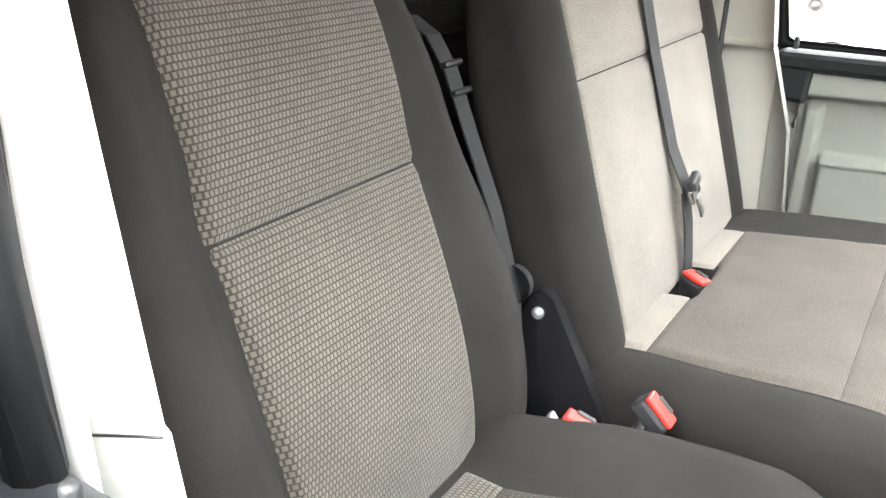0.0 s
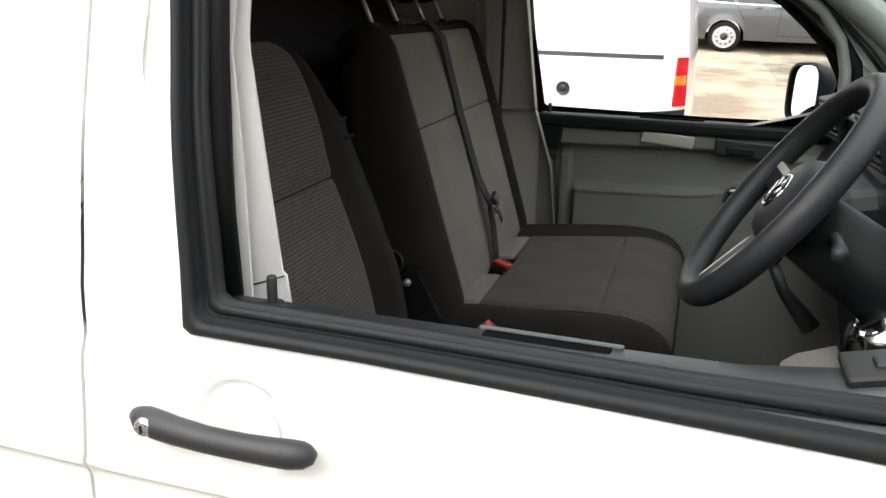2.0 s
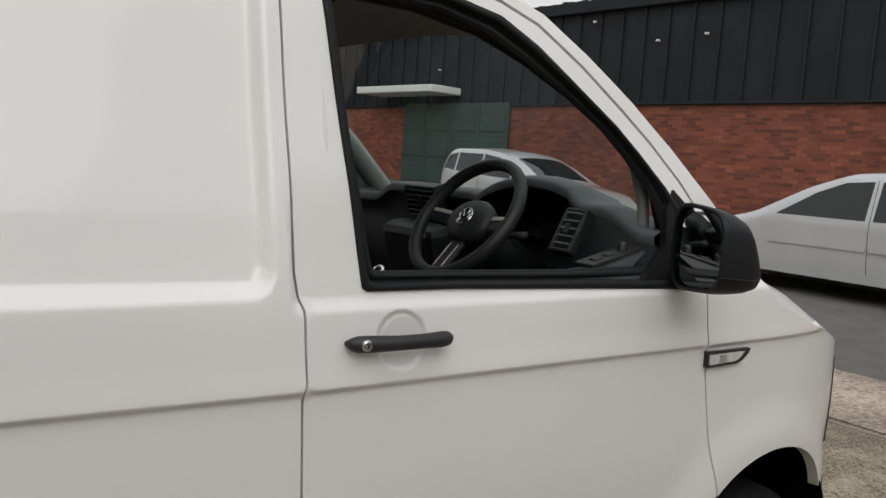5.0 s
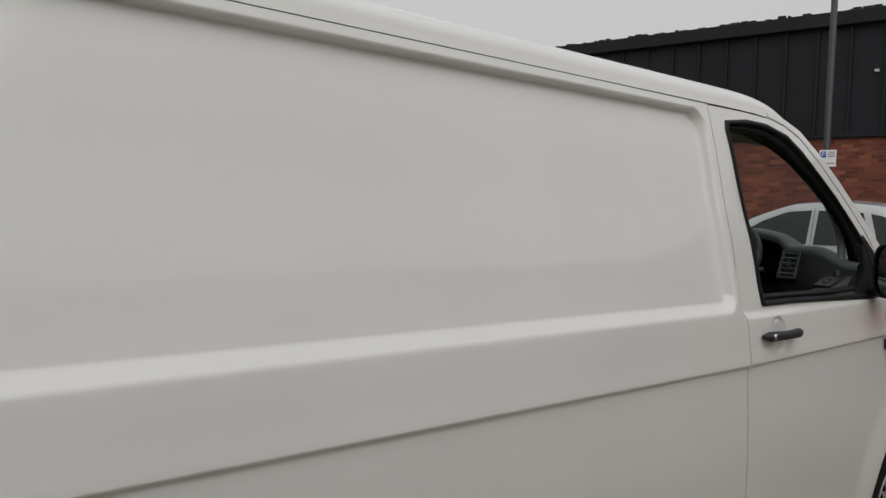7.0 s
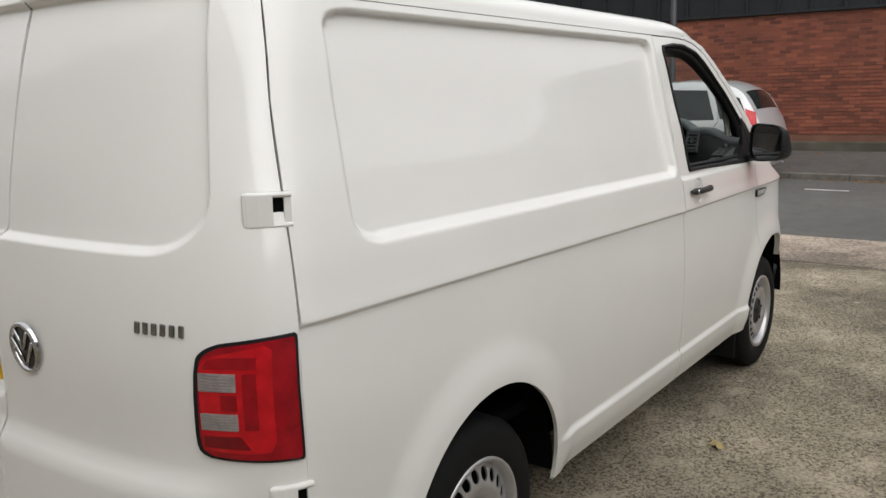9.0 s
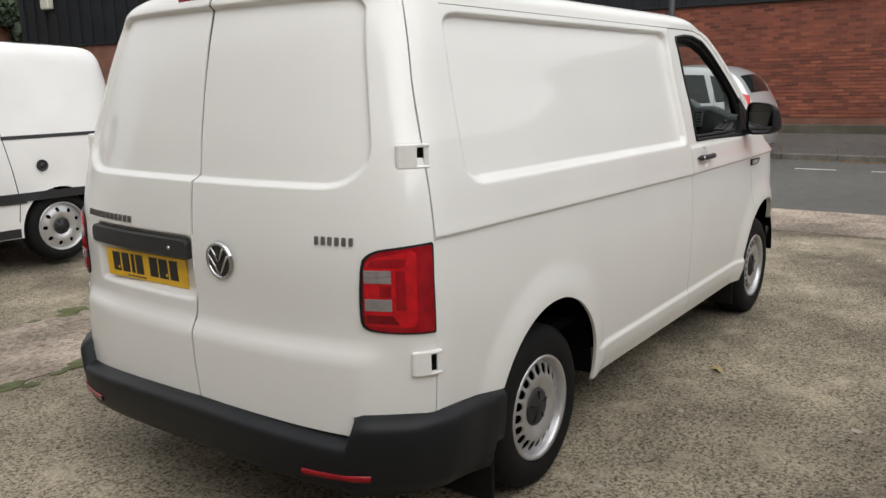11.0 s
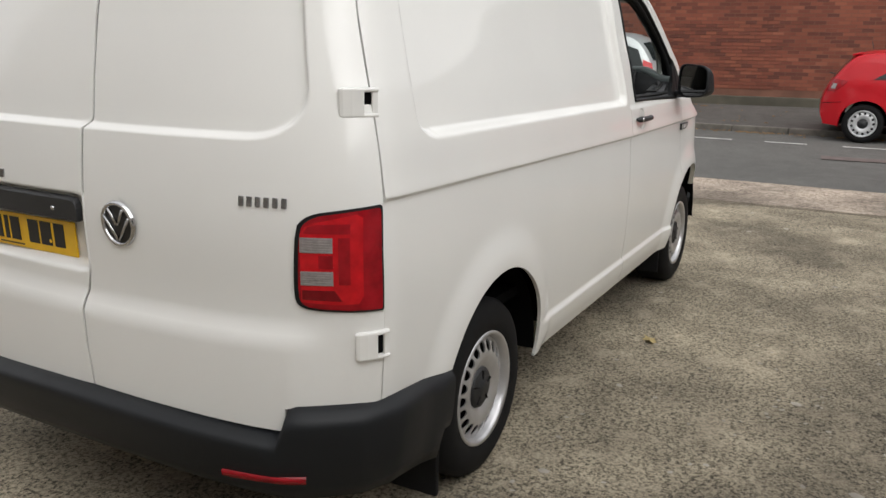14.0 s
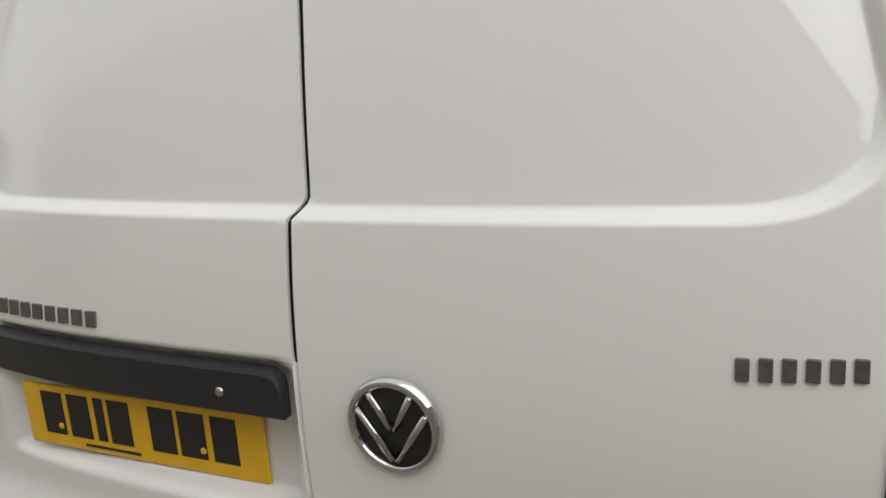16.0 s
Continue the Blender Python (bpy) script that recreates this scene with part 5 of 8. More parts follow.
# cab shell
part("cab_floor", box_bm(1.7, 1.74, 0.05, pose(2.25, 0, 0.44)), mat("black_floor_mat", (0.02, 0.02, 0.02), 0.9, var=0.2, vscale=8, bump=0.3, bscale=200), van)
bulk = [(sgn_ * (half_w(z) - 0.045), z) for sgn_, zz in ((-1, np.linspace(0.45, 1.86, 20)), (1, np.linspace(1.86, 0.45, 20))) for z in zz]
put_mesh("bulkhead", *sheet(bulk, [], np.arange(-0.8, 0.81, 0.2), np.arange(0.5, 1.9, 0.2), lambda y, z: (1.30, y, z), 0.1, 0.03), WALLGREY, van, "dark bulkhead behind the seats")
part("bulkhead_rail", box_bm(0.03, 0.7, 0.05, pose(1.33, 0.1, 1.385), 0.012), WALLGREY, van)
vv, ff = [], []
for i in range(12):
    x = 1.29 + 0.86 * i / 11
    for k in range(13):
        y = -0.74 + 1.48 * k / 12
        vv.append((x, y, 1.915 - 0.05 * (y / 0.74) ** 4 - (0.10 * ((x - 1.75) / 0.42) ** 2 if x > 1.75 else 0)))
for i in range(11):
    for k in range(12):
        a = i * 13 + k
        ff.append((a, a + 1, a + 14, a + 13))
put_mesh("headlining", vv, ff, LIGHTTRIM, van)
for sg in (-1, 1):
    # body pillar behind the door, painted, with grey trim inside on the passenger's side
    pil = [(1.50, 1.84), (1.675, 1.80), (1.690, 1.62), (1.697, 1.56), (1.703, 1.52), (1.713, 1.435), (1.731, 1.288), (1.736, 1.284), (1.742, 1.24), (1.752, 0.95), (1.72, 0.5), (1.50, 0.5)]
    yy = lambda x, z: (x, -(0.770 - 0.12 * max(0, z - 1.55) / 0.3), z)
    put_mesh("door_pillar", *sheet(pil, [], np.arange(1.5, 1.75, 0.04), np.arange(0.5, 1.9, 0.06), yy, 0.03, 0.004, mirror=sg > 0), PAINT if sg < 0 else LIGHTTRIM, van, "painted door pillar")
    put_mesh("pillar_seam", *tube([(1.64, sg * 0.771, 1.246), (1.69, sg * 0.771, 1.266), (1.734, sg * 0.771, 1.283)], 0.001, 6), INK, van)
    # inner face of the door pillar that closes the cab
    part("pillar_closing", box_bm(0.26, 0.03, 1.20, pose(1.42, sg * 0.755, 1.06)), WALLGREY if sg < 0 else LIGHTTRIM, van)
    if sg > 0:
        put_mesh("pillar_trim", *tube([(x + 0.035, side_y(x, z) - 0.07, z - 0.02) for x, z in PILLAR[1:]], 0.042, 12), SCREENTRIM, van, "grey windscreen pillar trim")
# inner weather strips round the driver's window
strip = [(1.690, 1.28), (1.678, 1.40), (1.665, 1.55), (1.655, 1.70), (1.65, 1.785), (1.72, 1.815), (1.88, 1.815), (2.04, 1.79), (2.17, 1.745), (2.34, 1.665), (2.49, 1.56), (2.565, 1.46), (2.59, 1.36)]
for sg in (-1, 1):
    side_run = [(1.690, 0.822, 1.27), (1.684, 0.820, 1.43), (1.684, 0.814, 1.55), (1.678, 0.790, 1.70), (1.674, 0.757, 1.785)]
    put_mesh("weather_strip", *tube([(x, sg * y, z) for x, y, z in side_run] + [(x, sg * (side_y(x, max(z, 1.3)) - 0.05), z) for x, z in strip[5:]], 0.017, 10), SEAL, van, "black door weather strip")
    turn_in = [(z, 0.12 * max(0, z - 1.55) / 0.3) for z in np.linspace(0.9, 1.78, 12)]
    put_mesh("door_flange", [p for z, k in turn_in for p in ((1.60, sg * (0.799 - k), z), (1.625, sg * (0.845 - k), z), (1.640, sg * (0.878 - k), z))],
             [(3 * i + j, 3 * i + j + 1, 3 * i + j + 4, 3 * i + j + 3) for i in range(11) for j in range(2)], PAINT, van, "painted door flange")
    put_mesh("door_flange", *sheet([(1.40, 0.9), (1.715, 0.9), (1.703, 1.43), (1.682, 1.78), (1.40, 1.78)], [], np.arange(1.4, 1.7, 0.03), np.arange(0.9, 1.8, 0.06), lambda x, z: (x, -(0.800 - 0.12 * max(0, z - 1.55) / 0.3), z), 0.03, 0.004, mirror=sg > 0), PAINT, van, "painted door flange")
    put_mesh("pillar_trim", *tube([(2.25, sg * 0.755, 1.73), (2.36, sg * 0.775, 1.665), (2.46, sg * 0.795, 1.595), (2.515, sg * 0.810, 1.525), (2.540, sg * 0.822, 1.445), (2.546, sg * 0.828, 1.36), (2.546, sg * 0.828, 1.30)], 0.015, 8), SCREENTRIM, van, "grey inner pillar trim")

# driver's door: the top of the door card inside the window
card_path = [(1.66, 0), (1.70, 0.0), (1.9, 0.0), (2.1, 0.0), (2.25, 0.002), (2.33, 0.012), (2.40, 0.03), (2.47, 0.05), (2.53, 0.07)]
for sg in (-1, 1):
    secs = [(-0.925, 1.250), (-0.912, 1.272), (-0.905, 1.274), (-0.900, 1.258), (-0.893, 1.258), (-0.888, 1.272), (-0.86, 1.276), (-0.825, 1.274), (-0.808, 1.266), (-0.802, 1.24), (-0.80, 1.05), (-0.79, 0.75), (-0.80, 0.5)][: 13 if sg < 0 else 8]
    v, f = [], []
    for x, up in card_path:
        for k, (y, z) in enumerate(secs):
            lift = up if k > 4 else up * 0.15
            shape = 0.0
            if k >= 9:
                lift = up * 0.5
            v.append((x, sg * abs(y), z + lift))
    n = len(secs)
    if sg > 0:
        pass
    for i in range(len(card_path) - 1):
        for j in range(n - 1):
            a = i * n + j
            q = (a, a + 1, a + n + 1, a + n)
            f.append(q if sg < 0 else q[::-1])
    put_mesh("door_card", v, f, CARD, van, "charcoal door card" if sg < 0 else "dark door card top")
# lock pin, grab slot and switches on the driver's door
put_mesh("lock_pin_collar", *lathe([(0, 0.002), (0.013, 0.002), (0.016, -0.002)], 20, pose(1.757, -0.841, 1.276)), TRIM, van)
put_mesh("lock_pin", *lathe([(0, 0.033), (0.0045, 0.033), (0.0058, 0.030), (0.0058, 0.0)], 16, pose(1.757, -0.841, 1.276)), TRIM, van, "black lock pin")
part("grab_slot", box_bm(0.132, 0.018, 0.005, pose(2.062, -0.836, 1.2738, 0, 0, -1), 0.002), DARK, van)
part("grab_slot_edge", box_bm(0.15, 0.006, 0.007, pose(2.064, -0.823, 1.2745, 0, 0, -1), 0.002), DASH, van, "edge of the grab slot")
part("switch_panel", box_bm(0.17, 0.062, 0.012, pose(2.415, -0.842, 1.312, 0, -14, 0), 0.004), INK, van)
for k in range(2):
    part("window_switch", box_bm(0.028, 0.022, 0.010, pose(2.37 + 0.04 * k, -0.845, 1.306 + 0.010 * k, 0, -14, 0), 0.003), TRIM, van)
put_mesh("mirror_knob", *lathe([(0, 0.022), (0.009, 0.022), (0.011, 0.016), (0.012, 0.0)], 16, pose(2.455, -0.845, 1.325)), TRIM, van)

# passenger door inner trim
pd = new("passenger_door_trim")
pd.parent = van
tagged(pd, "grey and black passenger door trim with a map pocket")


pd.location.x = -0.009


def trim_depth(x, z):
    """How far the moulded trim stands in from the door's skin: an upper band, a hollow, and a pocket under a rising ledge."""
    band = float(np.interp(x, [1.81, 2.26, 2.5], [1.184, 1.196, 1.188]))
    ledge = float(np.interp(x, [1.84, 2.20, 2.27, 2.34, 2.42, 2.5], [1.072, 1.086, 1.100, 1.150, 1.195, 1.21]))
    y = 0.872
    y -= 0.036 * smooth01((z - band) / 0.014)
    pocket = smooth01((ledge - z) / 0.014) * smooth01((x - 1.846) / 0.014)
    y -= pocket * (0.040 + 0.02 * (ledge - z))
    y -= 0.012 * (1 - smooth01(abs(z - ledge + 0.008) / 0.012)) * pocket
    y -= 0.024 * (1 - smooth01((abs(x - 1.822) - 0.012) / 0.008)) * smooth01((1.18 - z) / 0.02)
    return y


xs_t = sorted({round(q, 4) for q in [*np.arange(1.79, 2.66, 0.02), *np.arange(1.79, 1.88, 0.004)]})
zs_t = sorted({round(q, 4) for q in [*np.arange(0.55, 1.26, 0.02), *np.arange(1.05, 1.215, 0.005)]})
vv = [(x, trim_depth(x, z), z) for x in xs_t for z in zs_t]
nz_ = len(zs_t)
ff = [(i * nz_ + j, i * nz_ + j + 1, (i + 1) * nz_ + j + 1, (i + 1) * nz_ + j) for i in range(len(xs_t) - 1) for j in range(nz_ - 1)]
put_mesh("trim_panel", vv, ff, GREYTRIM, pd, "moulded grey trim with a map pocket")
part("upper_rail", box_bm(1.00, 0.055, 0.042, pose(2.235, 0.850, 1.265), 0.012), SEAL, pd, "black upper rail")
part("rail_end", box_bm(0.070, 0.045, 0.105, pose(1.775, 0.848, 1.232, 0, 4, 0), 0.010), SEAL, pd)
part("pull_handle", box_bm(0.148, 0.012, 0.036, pose(2.115, 0.832, 1.230, 0, 5, 0), 0.004), mat("satin_silver", (0.55, 0.52, 0.46), 0.4, 0.3, var=0.05), pd, "silver door pull")
part("handle_recess", box_bm(0.17, 0.014, 0.050, pose(2.330, 0.832, 1.216, 0, 3, 0), 0.006), TRIM, pd, "black handle recess")
part("release_lever", box_bm(0.075, 0.012, 0.022, pose(2.315, 0.824, 1.212, 0, 3, 0), 0.004), SEAL, pd)
put_mesh("speaker_ring", *lathe([(0.0, 0.012), (0.019, 0.012), (0.022, 0.02), (0.030, 0.02), (0.034, 0.0)], 24, pose(2.315, 0.826, 1.075, 90, 0, 0)), CHROME, pd)
put_mesh("speaker_cloth", *lathe([(0.0, 0.016), (0.021, 0.016)], 20, pose(2.315, 0.826, 1.075, 90, 0, 0)), INK, pd)
put_mesh("lock_pin", *lathe([(0, 0.033), (0.0045, 0.033), (0.0058, 0.030), (0.0058, 0.0)], 12, pose(1.764, 0.857, 1.278)), TRIM, pd)
part("grab_slot", box_bm(0.18, 0.02, 0.008, pose(2.12, 0.850, 1.2855), 0.002), DARK, pd)
cut_z = 1.302
upper = [(1.60, 1.84), (1.705, 1.82), (1.715, 1.60), (1.743, cut_z + 0.002), (1.60, cut_z + 0.002)]
lower_post = [(1.60, cut_z - 0.002), (1.743, cut_z - 0.002), (1.796, 1.137), (1.818, 0.95), (1.822, 0.5), (1.60, 0.5)]
for poly, lab in ((upper, "pale upper post trim"), (lower_post, "grey lower post trim")):
    put_mesh("belt_post", *sheet(poly, [], np.arange(1.6, 1.85, 0.04), np.arange(0.5, 1.9, 0.06), lambda x, z: (x, -(0.772 - 0.10 * max(0, z - 1.3) / 0.5), z), 0.03, 0.03, mirror=True), LIGHTTRIM if poly is upper else GREYTRIM, pd, lab)
belt([(1.66, 0.66, 1.75), (1.655, 0.68, 1.5), (1.65, 0.70, 1.2)], pd, 0.03)

# dashboard
dash = new("dashboard")
dash.parent = van
tagged(dash, "charcoal dashboard with round vents")
secs = []
for i in range(85):
    y = -0.90 + 1.69 * i / 84
    hood = smooth01((-0.215 - y) / 0.05) * smooth01((y + 0.615) / 0.03)
    right = smooth01((-0.60 - y) / 0.04)
    top = smooth01((-0.15 - y) / 0.10)
    zt = 1.385 + 0.045 * smooth01((0.42 - y) / 0.12) * (1 - top) + top * (1 - right) * (0.102 - 1.0 * (y + 0.45) ** 2) + right * (0.042 - 0.05 * smooth01((-0.72 - y) / 0.15))
    xr = 2.52 - 0.02 * top
    face_x = xr + 0.17 * hood + 0.02 * (1 - right) - 0.012 * right
    low_x = xr + 0.13 * hood + 0.02 * (1 - right) - 0.068 * right
    secs.append([(3.02, y, 1.20), (2.86, y, 1.30 + 0.02 * top), (2.70, y, zt - 0.03), (xr + 0.08, y, zt + 0.002), (xr + 0.02, y, zt), (xr, y, zt - 0.012), (xr + 0.004, y, zt - 0.032), (face_x, y, zt - 0.05), (low_x, y, 1.285), (2.47 - 0.03 * right, y, 1.16), (2.56, y, 0.95), (2.70, y, 0.75), (2.85, y, 0.5)])
n = len(secs[0])
v = [p for s in secs for p in s]
f = [(i * n + j, i * n + j + 1, (i + 1) * n + j + 1, (i + 1) * n + j) for i in range(84) for j in range(n - 1)]
put_mesh("fascia", v, [q[::-1] for q in f if min(k % n for k in q) < 6], DASH, dash, "charcoal dashboard top and hood")
put_mesh("lower_fascia", v, [q[::-1] for q in f if min(k % n for k in q) >= 6], SEAL, dash, "black lower dashboard")
part("instrument_glass", box_bm(0.01, 0.34, 0.13, pose(2.635, -0.42, 1.365, 0, 18, 0), 0.004), mat("dark_instrument_glass", (0.006, 0.006, 0.008), 0.12), dash, "dark instrument panel")


def vent(y, x, z, turn, tilt=-16, w=0.155, h=0.108):
    """A louvred air outlet: a rounded surround, a dark throat, slats and a thumb tab."""
    m = pose(x, y, z, 0, tilt, turn)
    bm = bmesh.new()
    for dy, dz, sy, sz in ((0, h / 2 - 0.006, w, 0.012), (0, 0.006 - h / 2, w, 0.012), (w / 2 - 0.006, 0, 0.012, h), (0.006 - w / 2, 0, 0.012, h)):
        box_bm(0.05, sy, sz, m @ pose(0.008, dy, dz), 0.005, bm=bm)
    part("vent_frame", bm, TRIM, dash, "black vent surround")
    part("vent_back", box_bm(0.004, w - 0.015, h - 0.015, m @ pose(0.016, 0, 0)), DARK, dash)
    for k in range(5):
        part("vent_slat", box_bm(0.022, w - 0.022, 0.007, m @ pose(-0.008, 0, (h - 0.04) * (k / 4 - 0.5), 0, 25, 0), 0.002), DASH, dash)
    part("vent_tab", box_bm(0.012, 0.014, 0.030, m @ pose(-0.020, 0.0, 0), 0.003), TRIM, dash)


vent(-0.668, 2.458, 1.350, 4, 30, 0.074, 0.128)
vent(0.06, 2.50, 1.378, 6)
vent(0.72, 2.52, 1.33, 8)
part("centre_console", box_bm(0.10, 0.30, 0.34, pose(2.50, 0.05, 1.14, 0, -12, 0), 0.03), TRIM, dash)
part("radio", box_bm(0.02, 0.24, 0.10, pose(2.455, 0.05, 1.21, 0, -12, 0), 0.006), mat("satin_silver"), dash, "silver radio surround")
part("radio_face", box_bm(0.02, 0.20, 0.07, pose(2.450, 0.05, 1.21, 0, -12, 0), 0.004), INK, dash)
part("lower_console", box_bm(0.40, 0.24, 0.5, pose(2.66, 0.02, 0.75, 0, -22, 0), 0.05), LIGHTTRIM, dash, "grey lower console")
put_mesh("gear_lever", *tube([(2.44, 0.05, 1.0), (2.38, 0.05, 1.07), (2.35, 0.05, 1.13)], [0.02, 0.012, 0.012], 10), TRIM, dash)
put_mesh("gear_knob", *lathe([(0, 0.05), (0.018, 0.047), (0.026, 0.03), (0.024, 0.008), (0.012, 0.0)], 20, pose(2.35, 0.05, 1.12, 0, -20, 0)), CHROME, dash)
part("knee_panel", box_bm(0.22, 0.5, 0.22, pose(2.60, -0.43, 1.08, 0, 20, 0), 0.05), SEAL, dash)
put_mesh("ignition_lock", *lathe([(0, 0.02), (0.010, 0.02), (0.013, 0.016), (0.016, 0.014), (0.034, 0.008), (0.040, 0.0)], 24, pose(2.425, -0.485, 1.195, 0, -70, 20)), CHROME, dash)
put_mesh("pedal_box", *tube([(2.78, -0.50, 0.62), (2.80, -0.45, 0.70), (2.9, -0.40, 0.9)], 0.02, 8), DARK, dash)
# white paper lying on the dash top
part("dash_tray", box_bm(0.16, 0.34, 0.02, pose(2.62, 0.42, 1.375, 0, 6, 0), 0.006), TRIM, dash)

# steering wheel
sw = new("steering_wheel")
sw.parent = van
tagged(sw, "black steering wheel with a silver hub badge")
tilt_s = Matrix.Translation((2.300, -0.43, 1.364)) @ Matrix.Rotation(radians(-55), 4, "Y")
R, r = 0.178, 0.0165
v, f = lathe([(R + r * math.cos(2 * math.pi * k / 14), r * 1.15 * math.sin(2 * math.pi * k / 14)) for k in range(14)], 64, tilt_s, closed=True)
put_mesh("rim", v, f, TRIM, sw, "black leather-look rim")
put_mesh("airbag_pad", *lathe([(0.0, 0.006), (0.04, 0.004), (0.068, -0.004), (0.078, -0.018), (0.074, -0.045), (0.0, -0.05)], 40, tilt_s @ Matrix.Diagonal((0.86, 1.12, 1, 1))), TRIM, sw)
put_mesh("hub_ring", *lathe([(0.022, 0.005), (0.0235, 0.008), (0.027, 0.008), (0.0285, 0.004)], 32, tilt_s), CHROME, sw, "silver hub badge ring")
for (y0, x0), (y1, x1) in (((-0.013, 0.018), (0, -0.004)), ((0.013, 0.018), (0, -0.004)), ((-0.022, 0.008), (-0.009, -0.019)), ((0.022, 0.008), (0.009, -0.019))):
    put_mesh("hub_bar", *tube([tilt_s @ Vector((x0, y0, 0.0075)), tilt_s @ Vector((x1, y1, 0.0075))], 0.0028, 6), CHROME, sw)
for ang in (90, -90, 180):
    m = tilt_s @ Matrix.Rotation(radians(ang), 4, "Z")
    part("spoke", box_bm(0.11, 0.045 if ang != 180 else 0.05, 0.02, m @ pose(0.115, 0, -0.02, 0, -8, 0), 0.008), TRIM, sw)
    if ang != 180:
        part("spoke_trim", box_bm(0.07, 0.012, 0.006, m @ pose(0.125, -0.014 if ang > 0 else 0.014, -0.008, 0, -8, 0), 0.002), mat("satin_silver"), sw)
m = tilt_s @ Matrix.Rotation(radians(180), 4, "Z")
for dy in (-0.017, 0.017):
    part("spoke_trim", box_bm(0.09, 0.0035, 0.006, m @ pose(0.12, dy, -0.011, 0, -8, 0), 0.002), mat("satin_silver"), sw)
put_mesh("column", *tube([(2.33, -0.43, 1.33), (2.45, -0.43, 1.25), (2.60, -0.43, 1.15)], [0.05, 0.06, 0.07], 16), SEAL, sw)
for sg in (-1, 1):
    put_mesh("stalk", *tube([(2.37, -0.43, 1.315), (2.365, -0.43 + sg * 0.10, 1.325), (2.355, -0.43 + sg * 0.18, 1.335)], [0.010, 0.008, 0.010], 10), TRIM, sw)

# ---- ground, road, pavement ----
def ground_mat(name, c1, c2, speck, scale, bump=0.6, crack=True):
    m = bpy.data.materials.new(name)
    m.use_nodes = True
    n, l = m.node_tree.nodes, m.node_tree.links
    b = n["Principled BSDF"]
    tc = n.new("ShaderNodeTexCoord")

    def noise_tex(sc, detail=6):
        t = n.new("ShaderNodeTexNoise")
        t.inputs["Scale"].default_value, t.inputs["Detail"].default_value = sc, detail
        l.new(tc.outputs["Object"], t.inputs["Vector"])
        return t

    broad, mid = noise_tex(0.55), noise_tex(4.0)
    vor = n.new("ShaderNodeTexVoronoi")
    vor.inputs["Scale"].default_value = scale
    l.new(tc.outputs["Object"], vor.inputs["Vector"])
    mix1 = n.new("ShaderNodeMixRGB")
    mix1.inputs[1].default_value, mix1.inputs[2].default_value = (*c1, 1), (*c2, 1)
    add = n.new("ShaderNodeMath")
    add.operation = "ADD"
    half = n.new("ShaderNodeMath")
    half.operation = "MULTIPLY"
    half.inputs[1].default_value = 0.5
    l.new(broad.outputs["Fac"], add.inputs[0])
    l.new(mid.outputs["Fac"], add.inputs[1])
    l.new(add.outputs[0], half.inputs[0])
    r1 = n.new("ShaderNodeMapRange")
    r1.inputs["From Min"].default_value, r1.inputs["From Max"].default_value = 0.36, 0.64
    l.new(half.outputs[0], r1.inputs["Value"])
    l.new(r1.outputs[0], mix1.inputs[0])
    # stones of many greys in the mortar
    hue = n.new("ShaderNodeSeparateColor")
    l.new(vor.outputs["Color"], hue.inputs[0])
    r2 = n.new("ShaderNodeMapRange")
    r2.inputs["From Min"].default_value, r2.inputs["From Max"].default_value = 0.0, 1.0
    r2.inputs["To Min"].default_value, r2.inputs["To Max"].default_value = 1 - speck, 1 + speck
    l.new(hue.outputs[0], r2.inputs["Value"])
    mul = n.new("ShaderNodeVectorMath")
    mul.operation = "SCALE"
    l.new(mix1.outputs[0], mul.inputs[0])
    l.new(r2.outputs[0], mul.inputs["Scale"])
    l.new(mul.outputs[0], b.inputs["Base Color"])
    b.inputs["Roughness"].default_value = 0.9
    bn = n.new("ShaderNodeBump")
    bn.inputs["Strength"].default_value, bn.inputs["Distance"].default_value = bump, 0.006
    l.new(vor.outputs["Distance"], bn.inputs["Height"])
    l.new(bn.outputs[0], b.inputs["Normal"])
    MATS[name] = m
    return m


